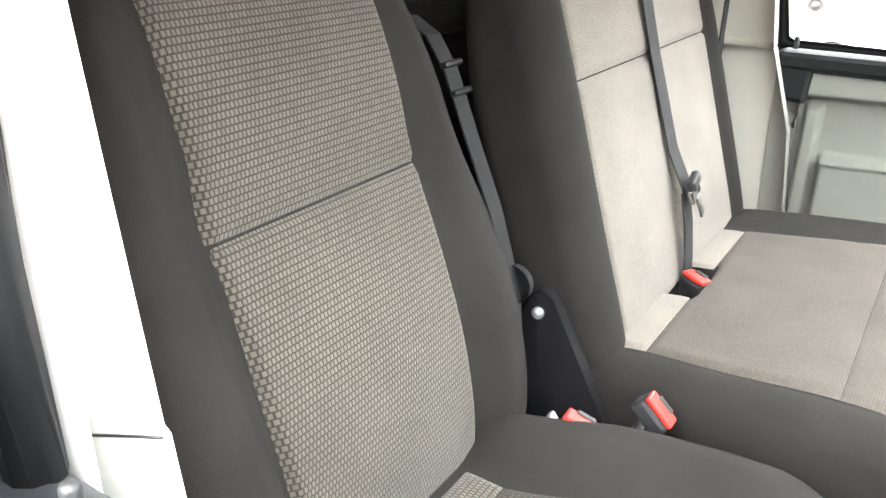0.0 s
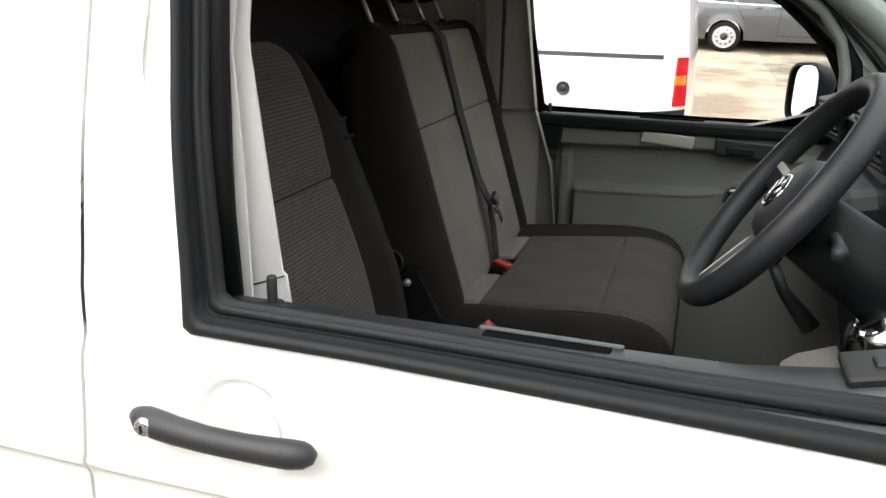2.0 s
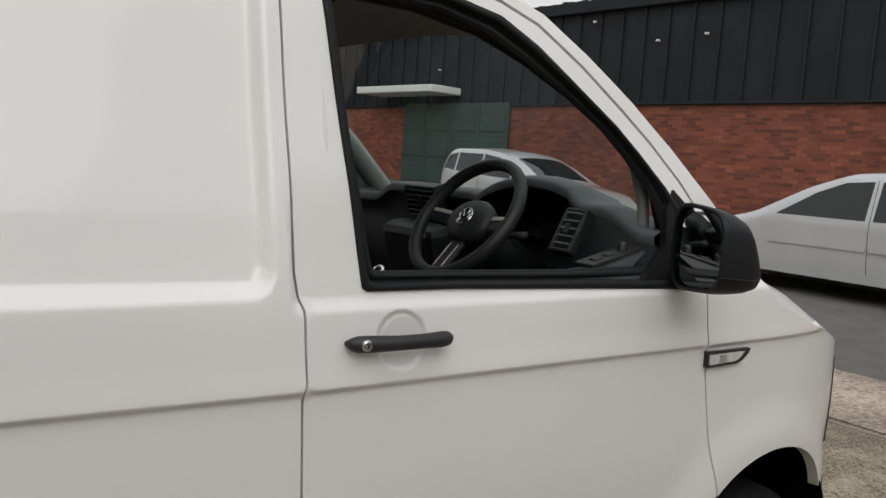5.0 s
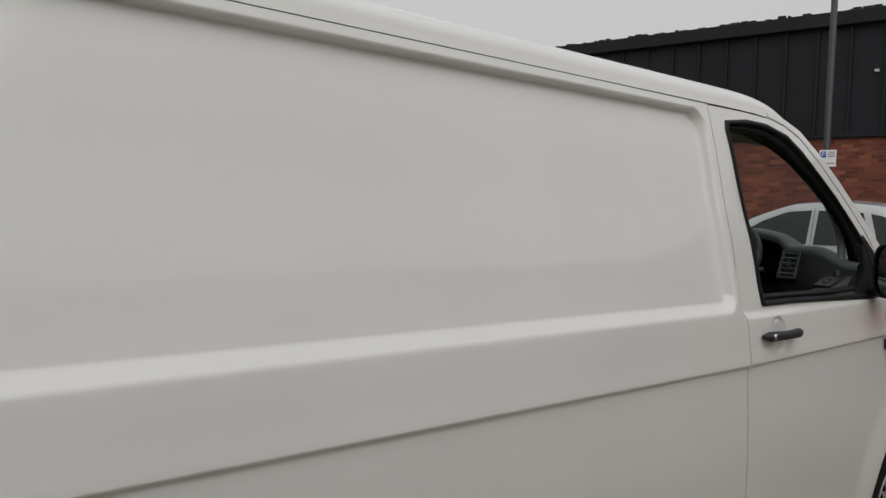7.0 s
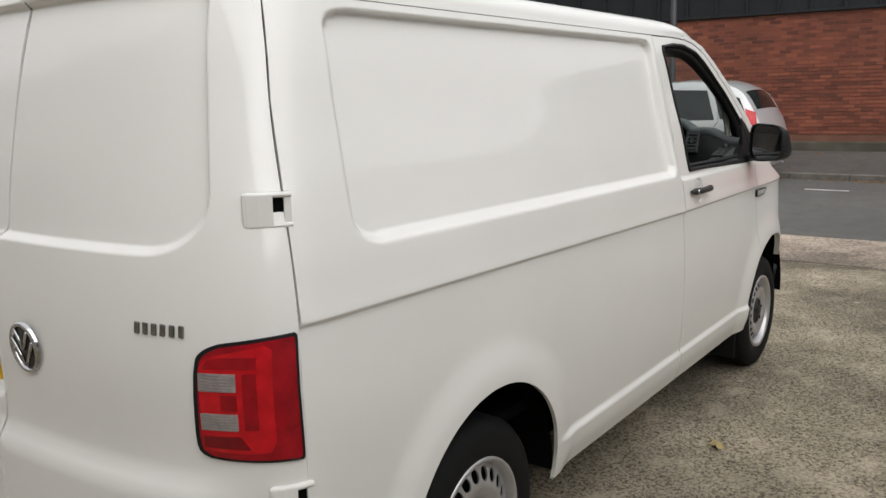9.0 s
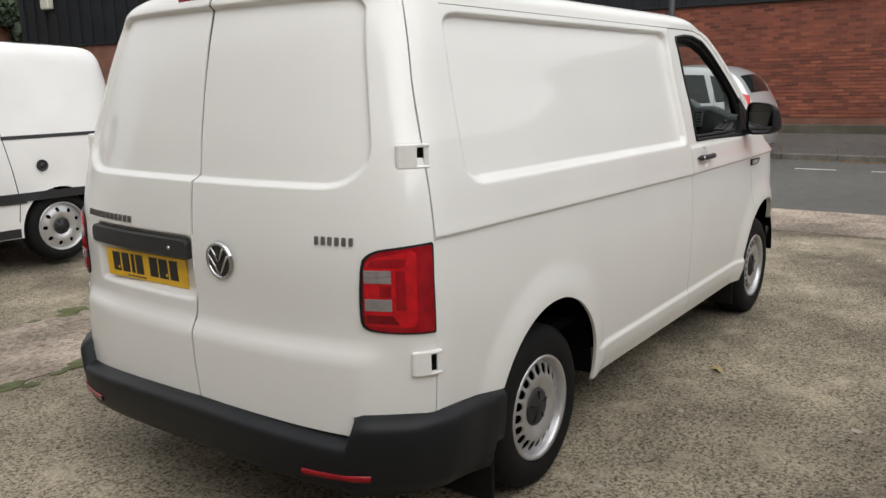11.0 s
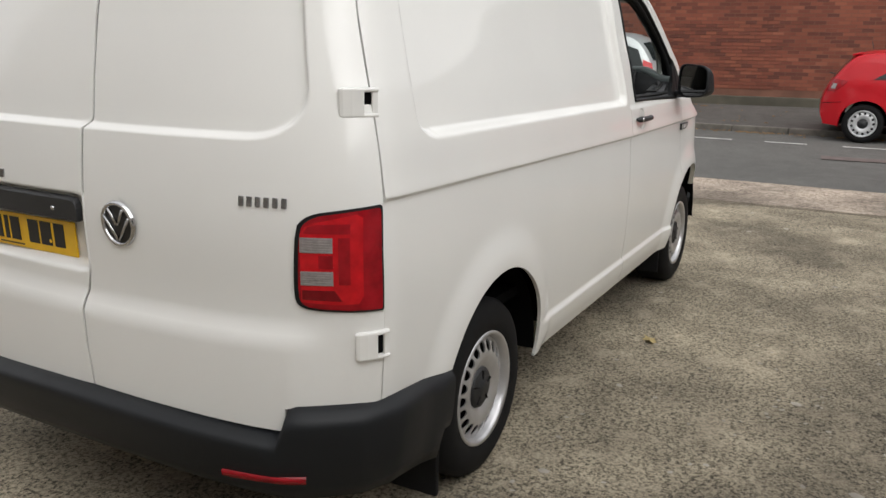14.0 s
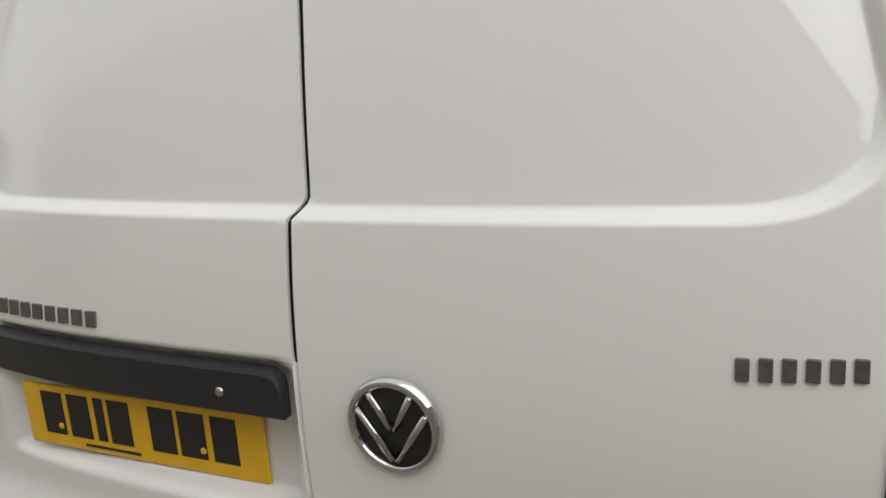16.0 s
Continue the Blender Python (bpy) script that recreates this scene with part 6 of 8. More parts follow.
def speckled(name, dark, light, pale, grain=165.0, patches=2.6, amount=0.55):
    """Worn exposed-aggregate concrete: fine stones, pale bare patches and broad stains."""
    m = bpy.data.materials.new(name)
    m.use_nodes = True
    n, l = m.node_tree.nodes, m.node_tree.links
    b = n["Principled BSDF"]
    tc = n.new("ShaderNodeTexCoord")

    def noise_tex(sc, detail, rough=0.5):
        t = n.new("ShaderNodeTexNoise")
        t.inputs["Scale"].default_value, t.inputs["Detail"].default_value, t.inputs["Roughness"].default_value = sc, detail, rough
        l.new(tc.outputs["Object"], t.inputs["Vector"])
        return t.outputs["Fac"]

    def ramp(src, a, b_, lo, hi):
        r = n.new("ShaderNodeMapRange")
        for key, val in zip(("From Min", "From Max", "To Min", "To Max"), (a, b_, lo, hi)):
            r.inputs[key].default_value = val
        l.new(src, r.inputs["Value"])
        return r.outputs[0]

    fine_, stones, coarse, broad = noise_tex(grain * 0.8, 8, 0.8), noise_tex(grain * 0.3, 8, 0.8), noise_tex(4.0, 8, 0.7), noise_tex(0.75, 8, 0.62)
    chips = n.new("ShaderNodeTexVoronoi")
    chips.inputs["Scale"].default_value = grain * 0.6
    l.new(tc.outputs["Object"], chips.inputs["Vector"])
    tint = n.new("ShaderNodeSeparateColor")
    l.new(chips.outputs["Color"], tint.inputs[0])
    both = n.new("ShaderNodeMath")
    both.operation = "ADD"
    l.new(fine_, both.inputs[0])
    l.new(ramp(stones, 0.0, 1.0, -0.30, 1.30), both.inputs[1])
    grit = n.new("ShaderNodeMath")
    grit.operation = "ADD"
    l.new(both.outputs[0], grit.inputs[0])
    l.new(ramp(tint.outputs[0], 0.0, 1.0, -0.17, 0.17), grit.inputs[1])
    mix = n.new("ShaderNodeMixRGB")
    mix.inputs[1].default_value, mix.inputs[2].default_value = (*dark, 1), (*light, 1)
    l.new(ramp(grit.outputs[0], 0.76, 1.14, 0, 1), mix.inputs[0])
    patch = n.new("ShaderNodeMixRGB")
    patch.inputs[2].default_value = (*pale, 1)
    l.new(mix.outputs[0], patch.inputs[1])
    l.new(ramp(coarse, 0.52, 0.66, 0, amount), patch.inputs[0])
    tone = n.new("ShaderNodeVectorMath")
    tone.operation = "SCALE"
    l.new(patch.outputs[0], tone.inputs[0])
    l.new(ramp(broad, 0.40, 0.62, 0.58, 1.32), tone.inputs["Scale"])
    l.new(tone.outputs[0], b.inputs["Base Color"])
    b.inputs["Roughness"].default_value, b.inputs["Specular IOR Level"].default_value = 0.92, 0.3
    bn = n.new("ShaderNodeBump")
    bn.inputs["Strength"].default_value, bn.inputs["Distance"].default_value = 0.7, 0.008
    l.new(grit.outputs[0], bn.inputs["Height"])
    l.new(bn.outputs[0], b.inputs["Normal"])
    MATS[name] = m
    return m


CONCRETE = speckled("worn_aggregate_concrete", (0.058, 0.051, 0.037), (0.43, 0.372, 0.275), (0.52, 0.445, 0.335), amount=0.55)
SANDY = speckled("sandy_yard_concrete", (0.34, 0.27, 0.19), (0.43, 0.345, 0.25), (0.46, 0.38, 0.28), 60, 2, 0.4)
PALE = speckled("pale_worn_concrete", (0.19, 0.155, 0.122), (0.45, 0.375, 0.305), (0.50, 0.43, 0.355), 70, 2, 0.6)
ASPHALT = ground_mat("grey_asphalt", (0.088, 0.086, 0.080), (0.122, 0.119, 0.111), 0.3, 160, 0.3)
PAVING = ground_mat("dark_pavement_asphalt", (0.065, 0.060, 0.054), (0.105, 0.096, 0.088), 0.35, 120, 0.3)
KERB = mat("kerb_concrete", (0.15, 0.138, 0.12), 0.9, var=0.3, vscale=6, bump=0.4, bscale=80)


def land(name, xs, ys, lift, material, label, category, kind="structure"):
    v = [(x, y, ground_z(x, y) + lift) for x in xs for y in ys]
    m = len(ys)
    f = [(i * m + j, (i + 1) * m + j, (i + 1) * m + j + 1, i * m + j + 1) for i in range(len(xs) - 1) for j in range(m - 1)]
    return tagged(put_mesh(name, v, f, material), label, category, kind=kind)


land("ground", [-900, -300, -100, -60, -40, -20, -10, 0, 4, 7.7, 10, 13, 20, 40, 100, 300, 900], [-900, -300, -80, -30, -10, 0, 4.9, 8, 12, 17, 23, 30, 40, 60, 100, 300, 900], 0.0, CONCRETE, "worn exposed-aggregate concrete forecourt", "ground")
land("road", [7.72, 9, 10.5, 12.46], [-200, -60, -20, -5, 0, 5.5, 11, 17, 23, 30, 45, 60, 200], 0.006, ASPHALT, "grey asphalt street", "road")
land("forecourt_strip", [6.25, 7.0, 7.72], [-60, -20, -5, 0, 5.5, 11, 17, 23, 30, 40], 0.005, PALE, "pale worn concrete strip along the road", "ground")
land("yard", [-30, -20, -10, 0, 3, 6.2], [8.2, 10, 12, 14.5, 17, 20, 23, 26, 30], 0.006, SANDY, "sandy pale concrete yard", "yard")
land("yard_paving", [-5.3, -2, 2, 6.2], [-4.95, -4, -3.05], 0.005, PALE, "pale smooth concrete along the workshop", "paving")
land("pavement", [12.58, 14, 16, 18, 22], [-200, -60, -20, -5, 0, 5.5, 11, 17, 23, 30, 45, 60, 200], 0.10, PAVING, "dark asphalt pavement", "pavement")

# ---- the brick and black clad building across the street ----
CLAD = mat("black_metal_cladding", (0.0085, 0.0102, 0.0125), 0.6, spec=0.3, var=0.25, vscale=1.5, fine=0.1, fscale=30)
wall_dir = Vector((-0.1, 1, 0)).normalized()
wall_org = Vector((16.5, 0, 0))
wall_rot = math.degrees(math.atan2(wall_dir.y, wall_dir.x))


def wall_m(s, z, out=0.0):
    """A place on the street wall: s metres along it, z up, out towards the street."""
    n = Vector((-wall_dir.y, wall_dir.x, 0))
    p = wall_org + wall_dir * s + n * out
    return pose(p.x, p.y, z, 0, 0, wall_rot)


BRICKMAT = mat("brick_backing_mortar", (0.16, 0.075, 0.05), 0.95, var=0.25, vscale=2, bump=0.3, bscale=60)
building = thing("warehouse", "long brick warehouse with black ribbed metal cladding above", "building")
L0, L1 = -45.0, 28.9
mid_s = (L0 + L1) / 2
part("brick_wall", box_bm(L1 - L0, 0.4, 3.0, wall_m(mid_s, 1.75, -0.2)), BRICKMAT, building, "red brick wall")
part("cladding", box_bm(L1 - L0, 0.3, 2.35, wall_m(mid_s, 4.35, -0.13)), CLAD, building, "black ribbed cladding")

# ---- the other vehicles ----
def tinted(name, color, rough=0.3, metal=0.0):
    return mat(name, color, rough, metal, var=0.05, vscale=2, coat=1.0)


def vehicle(name, label, category, m, profile, half, belt, tumble, wheels, r_wheel, paint, windows=(), screens=(), seams=(), patches=(), sill=0.28, wheel_holes=10, rim_paint=None, arch_extra=0.05):
    """A car or van from its side profile: x forwards from the rear axle, y to the left, z up from the ground."""
    base = thing(name, label, category, m)
    prof = np.array(profile, float)
    fine = resample([*profile, *profile[::-1]], 0.09)
    dense = []
    for a, b in zip(prof[:-1], prof[1:]):
        k = max(2, int(np.linalg.norm(b - a) / 0.09))
        dense += [a + (b - a) * i / k for i in range(k)]
    dense.append(prof[-1])
    for _ in range(2):
        d = np.array(dense)
        d[1:-1] = 0.25 * d[:-2] + 0.5 * d[1:-1] + 0.25 * d[2:]
        dense = list(d)
    dense = np.array(dense)
    x0, x1 = dense[:, 0].min(), dense[:, 0].max()
    dense_path = np.vstack([a + (b - a) * np.linspace(0, 1, 10)[:, None] for a, b in zip(dense[:-1], dense[1:])])

    def y_at(x, z):
        w = half * (1 - 0.035 * ((z - 0.65) / 0.5) ** 2) if z < belt else half * (1 - 0.035 * ((belt - 0.65) / 0.5) ** 2) - tumble * (z - belt)
        if x < x0 + 0.5:
            w *= max(0.0, 1 - min(1, (x0 + 0.5 - x) / 0.75) ** 2.6) ** 0.4
        if x > x1 - 0.8:
            w *= max(0.0, 1 - min(1, (x - x1 + 0.8) / 1.1) ** 2.4) ** 0.42
        gap = float(np.sqrt(((dense_path - (x, z)) ** 2).sum(1).min()))
        if gap < 0.10 and z > 0.5:
            w -= 0.06 * (1 - gap / 0.10) ** 2
        for wx in wheels:
            q = math.hypot(x - wx, z - r_wheel)
            if q < r_wheel + 0.16:
                w += 0.012 * (1 - smooth01((q - r_wheel - 0.05) / 0.10))
        return w

    low = []
    for wx in sorted(wheels, reverse=True):
        low += arc(wx, r_wheel, r_wheel + arch_extra, -8, 188, 26)
    outline = [tuple(p) for p in dense] + [(x1 - 0.05, sill)] + low + [(x0 + 0.05, sill)]
    xs, zs = np.arange(x0, x1, 0.07), np.arange(0.2, 2.1, 0.06)
    for sg in (-1, 1):
        put_mesh("body_side", *sheet(outline, [], xs, zs, lambda x, z: (x, -y_at(x, z), z), 0.06, 0.03, mirror=sg > 0), paint, base)
        for win in windows:
            put_mesh("side_window", *sheet(win, [], xs, zs, lambda x, z: (x, -y_at(x, z) - 0.005, z), 0.05, 0.01, mirror=sg > 0), DARKGLASS, base, "dark side window")
        for pname, poly, pm, out, plabel in patches:
            put_mesh(pname, *sheet(poly, [], xs, zs, lambda x, z: (x, -y_at(x, z) - out, z), 0.05, out + 0.01, mirror=sg > 0), pm, base, plabel)
        for line in seams:
            pts = [(x, sg * (y_at(x, z) + 0.0005), z) for x, z in resample([*line, *line[::-1]], 0.06)[: max(2, len(resample([*line, *line[::-1]], 0.06)) // 2 + 1)]]
            put_mesh("panel_gap", *tube(pts, 0.004, 4), RUBBER, base)
    # the band over the top from tail to nose
    cols = np.linspace(-1, 1, 13)

    def band(i0, i1, name_, material, lift, trim_=1.0, label_=""):
        v, f = [], []
        for i in range(i0, i1 + 1):
            p = dense[i]
            t = dense[min(i + 1, len(dense) - 1)] - dense[max(i - 1, 0)]
            t = t / np.linalg.norm(t)
            nx, nz = -t[1], t[0]
            for s in cols:
                o = lift + 0.05 * (1 - s * s)
                v.append((p[0] + nx * o, s * y_at(p[0], p[1]) * trim_, p[1] + nz * o))
        k = len(cols)
        for i in range(i1 - i0):
            for j in range(k - 1):
                f.append((i * k + j, i * k + j + 1, (i + 1) * k + j + 1, (i + 1) * k + j))
        put_mesh(name_, v, f, material, base, label_)

    band(0, len(dense) - 1, "body_top", paint, 0.0)
    for (xa, za), (xb, zb), nm in screens:
        ia = int(np.argmin(np.hypot(dense[:, 0] - xa, dense[:, 1] - za)))
        ib = int(np.argmin(np.hypot(dense[:, 0] - xb, dense[:, 1] - zb)))
        band(min(ia, ib), max(ia, ib), nm, DARKGLASS, 0.006, 0.92, "dark glass")
    for wx in wheels:
        for sg in (-1, 1):
            wheel("wheel", (wx, sg * (half - 0.115), r_wheel), sg, base, r_wheel, 0.2, r_wheel - 0.105, rim_paint or STEEL, wheel_holes, "black tyre with a silver wheel cover")
            v, f = [], []
            for i, (x, z) in enumerate(arc(wx, r_wheel, r_wheel + arch_extra + 0.003, -8, 188, 20)):
                v += [(x, sg * (half - 0.03), z), (x, sg * 0.4, z)]
                if i:
                    f.append((2 * i - 2, 2 * i - 1, 2 * i + 1, 2 * i))
            put_mesh("wheel_arch_liner", v, f, DARK, base)
    part("underbody", box_bm(x1 - x0 - 0.5, half * 1.25, 0.12, pose((x0 + x1) / 2, 0, sill + 0.04)), DARK, base)
    return base, y_at


SILVERCAR = tinted("silver_car_paint", (0.50, 0.51, 0.52), 0.35, 0.3)
GREYCAR = tinted("grey_car_paint", (0.058, 0.062, 0.066), 0.35, 0.3)
REDCAR = mat("red_car_paint", (0.46, 0.006, 0.014), 0.3, var=0.05, vscale=2, coat=0.25, spec=0.3)
WHITEVAN = tinted("white_van_paint", (0.80, 0.80, 0.79), 0.4)
ORANGE = mat("orange_lens", (0.75, 0.20, 0.02), 0.2, coat=1.0)

# white van beside ours, nose the other way
box2, y2 = vehicle("delivery_van", "white delivery van with a black rail and rubbing strip, parked alongside", "van",
                   pose(1.285, 5.82, ground_z(1.28, 5.82), 0, 0, 180),
                   [(-0.74, 0.34), (-0.80, 0.50), (-0.80, 0.76), (-0.78, 1.15), (-0.74, 1.60), (-0.69, 1.82), (-0.64, 1.915), (-0.53, 1.965), (0.4, 2.0), (1.4, 1.99), (2.0, 1.93), (2.35, 1.80), (3.05, 1.22), (3.65, 1.02), (3.92, 0.80), (3.95, 0.35)],
                   0.95, 1.15, 0.16, (0.0, 3.0), 0.325, WHITEVAN,
                   windows=([(1.75, 1.15), (1.80, 1.72), (2.25, 1.70), (2.75, 1.20)],), screens=(((2.42, 1.74), (3.0, 1.26), "windscreen"),),
                   seams=([(0.62, 1.93), (0.587, 1.85), (0.53, 1.55), (0.477, 1.30), (0.41, 0.90), (0.375, 0.62), (0.40, 0.42)], [(0.40, 1.92), (1.6, 1.92)], [(1.62, 1.92), (1.60, 1.2), (1.62, 0.4)]),
                   patches=(("sliding_rail", [(0.46, 1.150), (0.46, 1.182), (-0.60, 1.182), (-0.60, 1.150)], TRIM, 0.006, "black sliding-door rail"),
                            ("rubbing_strip", [(2.55, 0.585), (2.55, 0.675), (0.37, 0.675), (0.32, 0.585)], TRIM, 0.016, "black rubbing strip"),
                            ("rubbing_strip", [(0.355, 0.60), (0.36, 0.675), (-0.50, 0.675), (-0.42, 0.60)], TRIM, 0.016, "black rubbing strip"),
                            ("sill_trim", [(2.6, 0.28), (2.6, 0.36), (0.40, 0.36), (0.40, 0.28)], TRIM, 0.01, "black sill"),
                            ("tail_lamp", [(-0.70, 0.80), (-0.71, 1.165), (-0.78, 1.165), (-0.79, 0.80)], RED, 0.012, "red tail lamp"),
                            ("indicator", [(-0.702, 0.96), (-0.704, 1.03), (-0.775, 1.03), (-0.78, 0.96)], ORANGE, 0.016, "orange indicator lens"),
                            ("bumper_side", [(-0.42, 0.45), (-0.48, 0.755), (-0.79, 0.775), (-0.79, 0.42)], BUMPER, 0.016, "grey bumper corner")),
                   wheel_holes=9)
cap_m = pose(0.14, 0.957, 0.905, -90)
put_mesh("fuel_cap", *lathe([(0, 0.012), (0.018, 0.012), (0.022, 0.004), (0.04, 0.004), (0.044, 0.010), (0.051, 0.010), (0.053, 0.0)], 32, cap_m), TRIM, box2, "round black fuel cap")

# grey people carrier with a roof box
mpv, ym = vehicle("people_carrier", "dark grey people carrier with a black roof box", "car",
                  pose(2.50, 17.95, ground_z(2.5, 17.5) - 0.06, 0, 0.5, 0) @ Matrix.Diagonal((1, 1, 0.94, 1)),
                  [(-0.86, 0.35), (-0.95, 0.60), (-0.93, 0.95), (-0.80, 1.30), (-0.62, 1.60), (-0.40, 1.68), (0.5, 1.73), (1.4, 1.70), (1.95, 1.54), (2.65, 1.14), (3.2, 1.03), (3.65, 0.86), (3.85, 0.62), (3.82, 0.30)],
                  0.95, 1.0, 0.22, (0.0, 2.92), 0.335, GREYCAR,
                  windows=([(-0.62, 1.12), (-0.45, 1.50), (0.02, 1.56), (0.12, 1.08)], [(0.20, 1.08), (0.12, 1.565), (0.98, 1.60), (1.02, 1.06)], [(1.10, 1.06), (1.07, 1.60), (1.45, 1.56), (1.85, 1.40), (2.28, 1.10), (2.25, 1.04)]),
                  screens=(((1.95, 1.54), (2.6, 1.16), "windscreen"), ((-0.82, 1.25), (-0.6, 1.6), "rear_window")),
                  seams=([(1.06, 1.6), (1.06, 1.04), (1.02, 0.42)], [(0.15, 1.5), (0.16, 1.05), (0.34, 0.75)], [(1.06, 0.40), (2.45, 0.40)]),
                  patches=(("window_strip", [(-0.66, 1.085), (-0.62, 1.115), (0.2, 1.065), (1.0, 1.045), (2.3, 1.03), (2.3, 1.01), (1.0, 1.02), (0.2, 1.04)], CHROME, 0.006, "bright window strip"),
                           ("tail_lamp", [(-0.66, 0.95), (-0.72, 1.12), (-0.9, 1.10), (-0.92, 0.95)], RED, 0.012, "red tail lamp"),
                           ("headlamp", [(3.25, 0.72), (3.3, 0.88), (3.62, 0.80), (3.7, 0.68)], CLEAR, 0.01, "clear headlamp")), wheel_holes=10)
for sg in (-1, 1):
    put_mesh("roof_rail", *tube([(-0.45, sg * 0.70, 1.66), (-0.25, sg * 0.70, 1.75), (0.5, sg * 0.70, 1.79), (1.2, sg * 0.70, 1.76), (1.5, sg * 0.70, 1.68)], 0.018, 8), CHROME, mpv, "bright roof rail")
    part("door_mirror", box_bm(0.12, 0.2, 0.14, pose(2.05, sg * 0.98, 1.10), 0.04), GREYCAR, mpv)
for x in (0.62, 1.0):
    part("door_handle", box_bm(0.14, 0.03, 0.025, pose(x, -0.955, 0.98), 0.008), GREYCAR, mpv)
for x in (0.15, 0.95):
    put_mesh("roof_bar", *tube([(x, -0.72, 1.83), (x, 0, 1.85), (x, 0.72, 1.83)], 0.02, 8), TRIM, mpv)
v, f = [], []
for i in range(15):
    u = i / 14
    x = 0.05 + 1.75 * u
    k = max(0.05, math.sin(math.pi * min(1, u * 1.02) ** 0.72)) ** 0.4
    for j in range(20):
        t = 2 * math.pi * j / 20
        c, s = math.cos(t), math.sin(t)
        v.append((x, -0.36 + 0.36 * k * math.copysign(abs(c) ** 0.5, c), 1.90 + 0.01 * u - 0.03 * u * u + 0.20 * k * (1 - 0.35 * u) * math.copysign(abs(s) ** 0.6, s)))
for i in range(14):
    for j in range(20):
        q = (j + 1) % 20
        f.append((i * 20 + j, i * 20 + q, i * 20 + 20 + q, i * 20 + 20 + j))
f += [tuple(range(20))[::-1], tuple(range(280, 300))]
put_mesh("roof_box", v, f, mat("gloss_black_box", (0.008, 0.008, 0.009), 0.35, spec=0.3, var=0.1), mpv, "black roof box")

# red hatchback across the street
red, yr = vehicle("hatchback", "bright red three-door hatchback parked across the street", "car",
                  pose(12.72, -1.72, ground_z(12.0, -1.8), 0, 0, -90),
                  [(-0.57, 0.28), (-0.65, 0.45), (-0.65, 0.66), (-0.58, 0.82), (-0.50, 0.98), (-0.27, 1.28), (-0.14, 1.36), (0.4, 1.405), (1.0, 1.38), (1.45, 1.23), (2.05, 0.96), (2.7, 0.86), (3.05, 0.69), (3.15, 0.5), (3.1, 0.25)],
                  0.85, 0.90, 0.24, (0.0, 2.5), 0.305, REDCAR,
                  windows=([(0.10, 1.005), (0.28, 1.11), (0.52, 1.21), (0.87, 1.275), (0.87, 0.985), (0.5, 0.99)], [(0.98, 0.98), (0.97, 1.28), (1.28, 1.25), (1.58, 1.12), (1.95, 0.965)]),
                  screens=(((-0.48, 1.02), (-0.29, 1.25), "rear_window"), ((1.2, 1.32), (1.95, 1.00), "windscreen")),
                  seams=([(0.925, 1.31), (0.92, 0.95), (0.88, 0.60), (0.92, 0.34)], [(0.88, 0.32), (2.05, 0.32)], [(-0.62, 0.60), (-0.34, 0.63)]),
                  patches=(("tail_lamp", [(-0.59, 0.80), (-0.50, 0.985), (-0.28, 0.955), (-0.36, 0.86), (-0.46, 0.79)], DEEPRED, 0.01, "red tail lamp"),
                           ("reversing_lens", [(-0.52, 0.83), (-0.49, 0.91), (-0.43, 0.91), (-0.45, 0.83)], CLEAR, 0.014, "clear lens"),
                           ("window_trim", [(0.06, 0.985), (0.10, 1.0), (0.9, 0.98), (1.95, 0.955), (1.95, 0.94), (0.9, 0.965)], TRIM, 0.007, "black window trim"),
                           ("fuel_flap", [(-0.06, 0.78), (-0.06, 0.90), (0.06, 0.90), (0.06, 0.78)], REDCAR, 0.004, "red fuel flap"),
                           ("door_handle", [(1.02, 0.80), (1.02, 0.835), (1.21, 0.835), (1.21, 0.80)], TRIM, 0.02, "black door handle")), wheel_holes=13, rim_paint=mat("pale_wheel_cover", (0.55, 0.56, 0.57), 0.35, 0.3, var=0.05))
part("roof_spoiler", box_bm(0.16, 1.15, 0.035, pose(-0.20, 0, 1.365, 0, -14, 0), 0.012), REDCAR, red)
put_mesh("wiper", *tube([(-0.46, 0.0, 1.03), (-0.56, -0.05, 1.05), (-0.60, -0.1, 1.06)], 0.008, 6), TRIM, red)
put_mesh("aerial", *tube([(0.0, 0, 1.42), (-0.04, 0, 1.56)], 0.006, 6), TRIM, red)
part("door_mirror", box_bm(0.12, 0.2, 0.13, pose(1.6, -0.92, 1.0), 0.04), REDCAR, red)
part("exhaust_valance", box_bm(0.1, 1.2, 0.12, pose(-0.55, 0, 0.32), 0.03), TRIM, red)

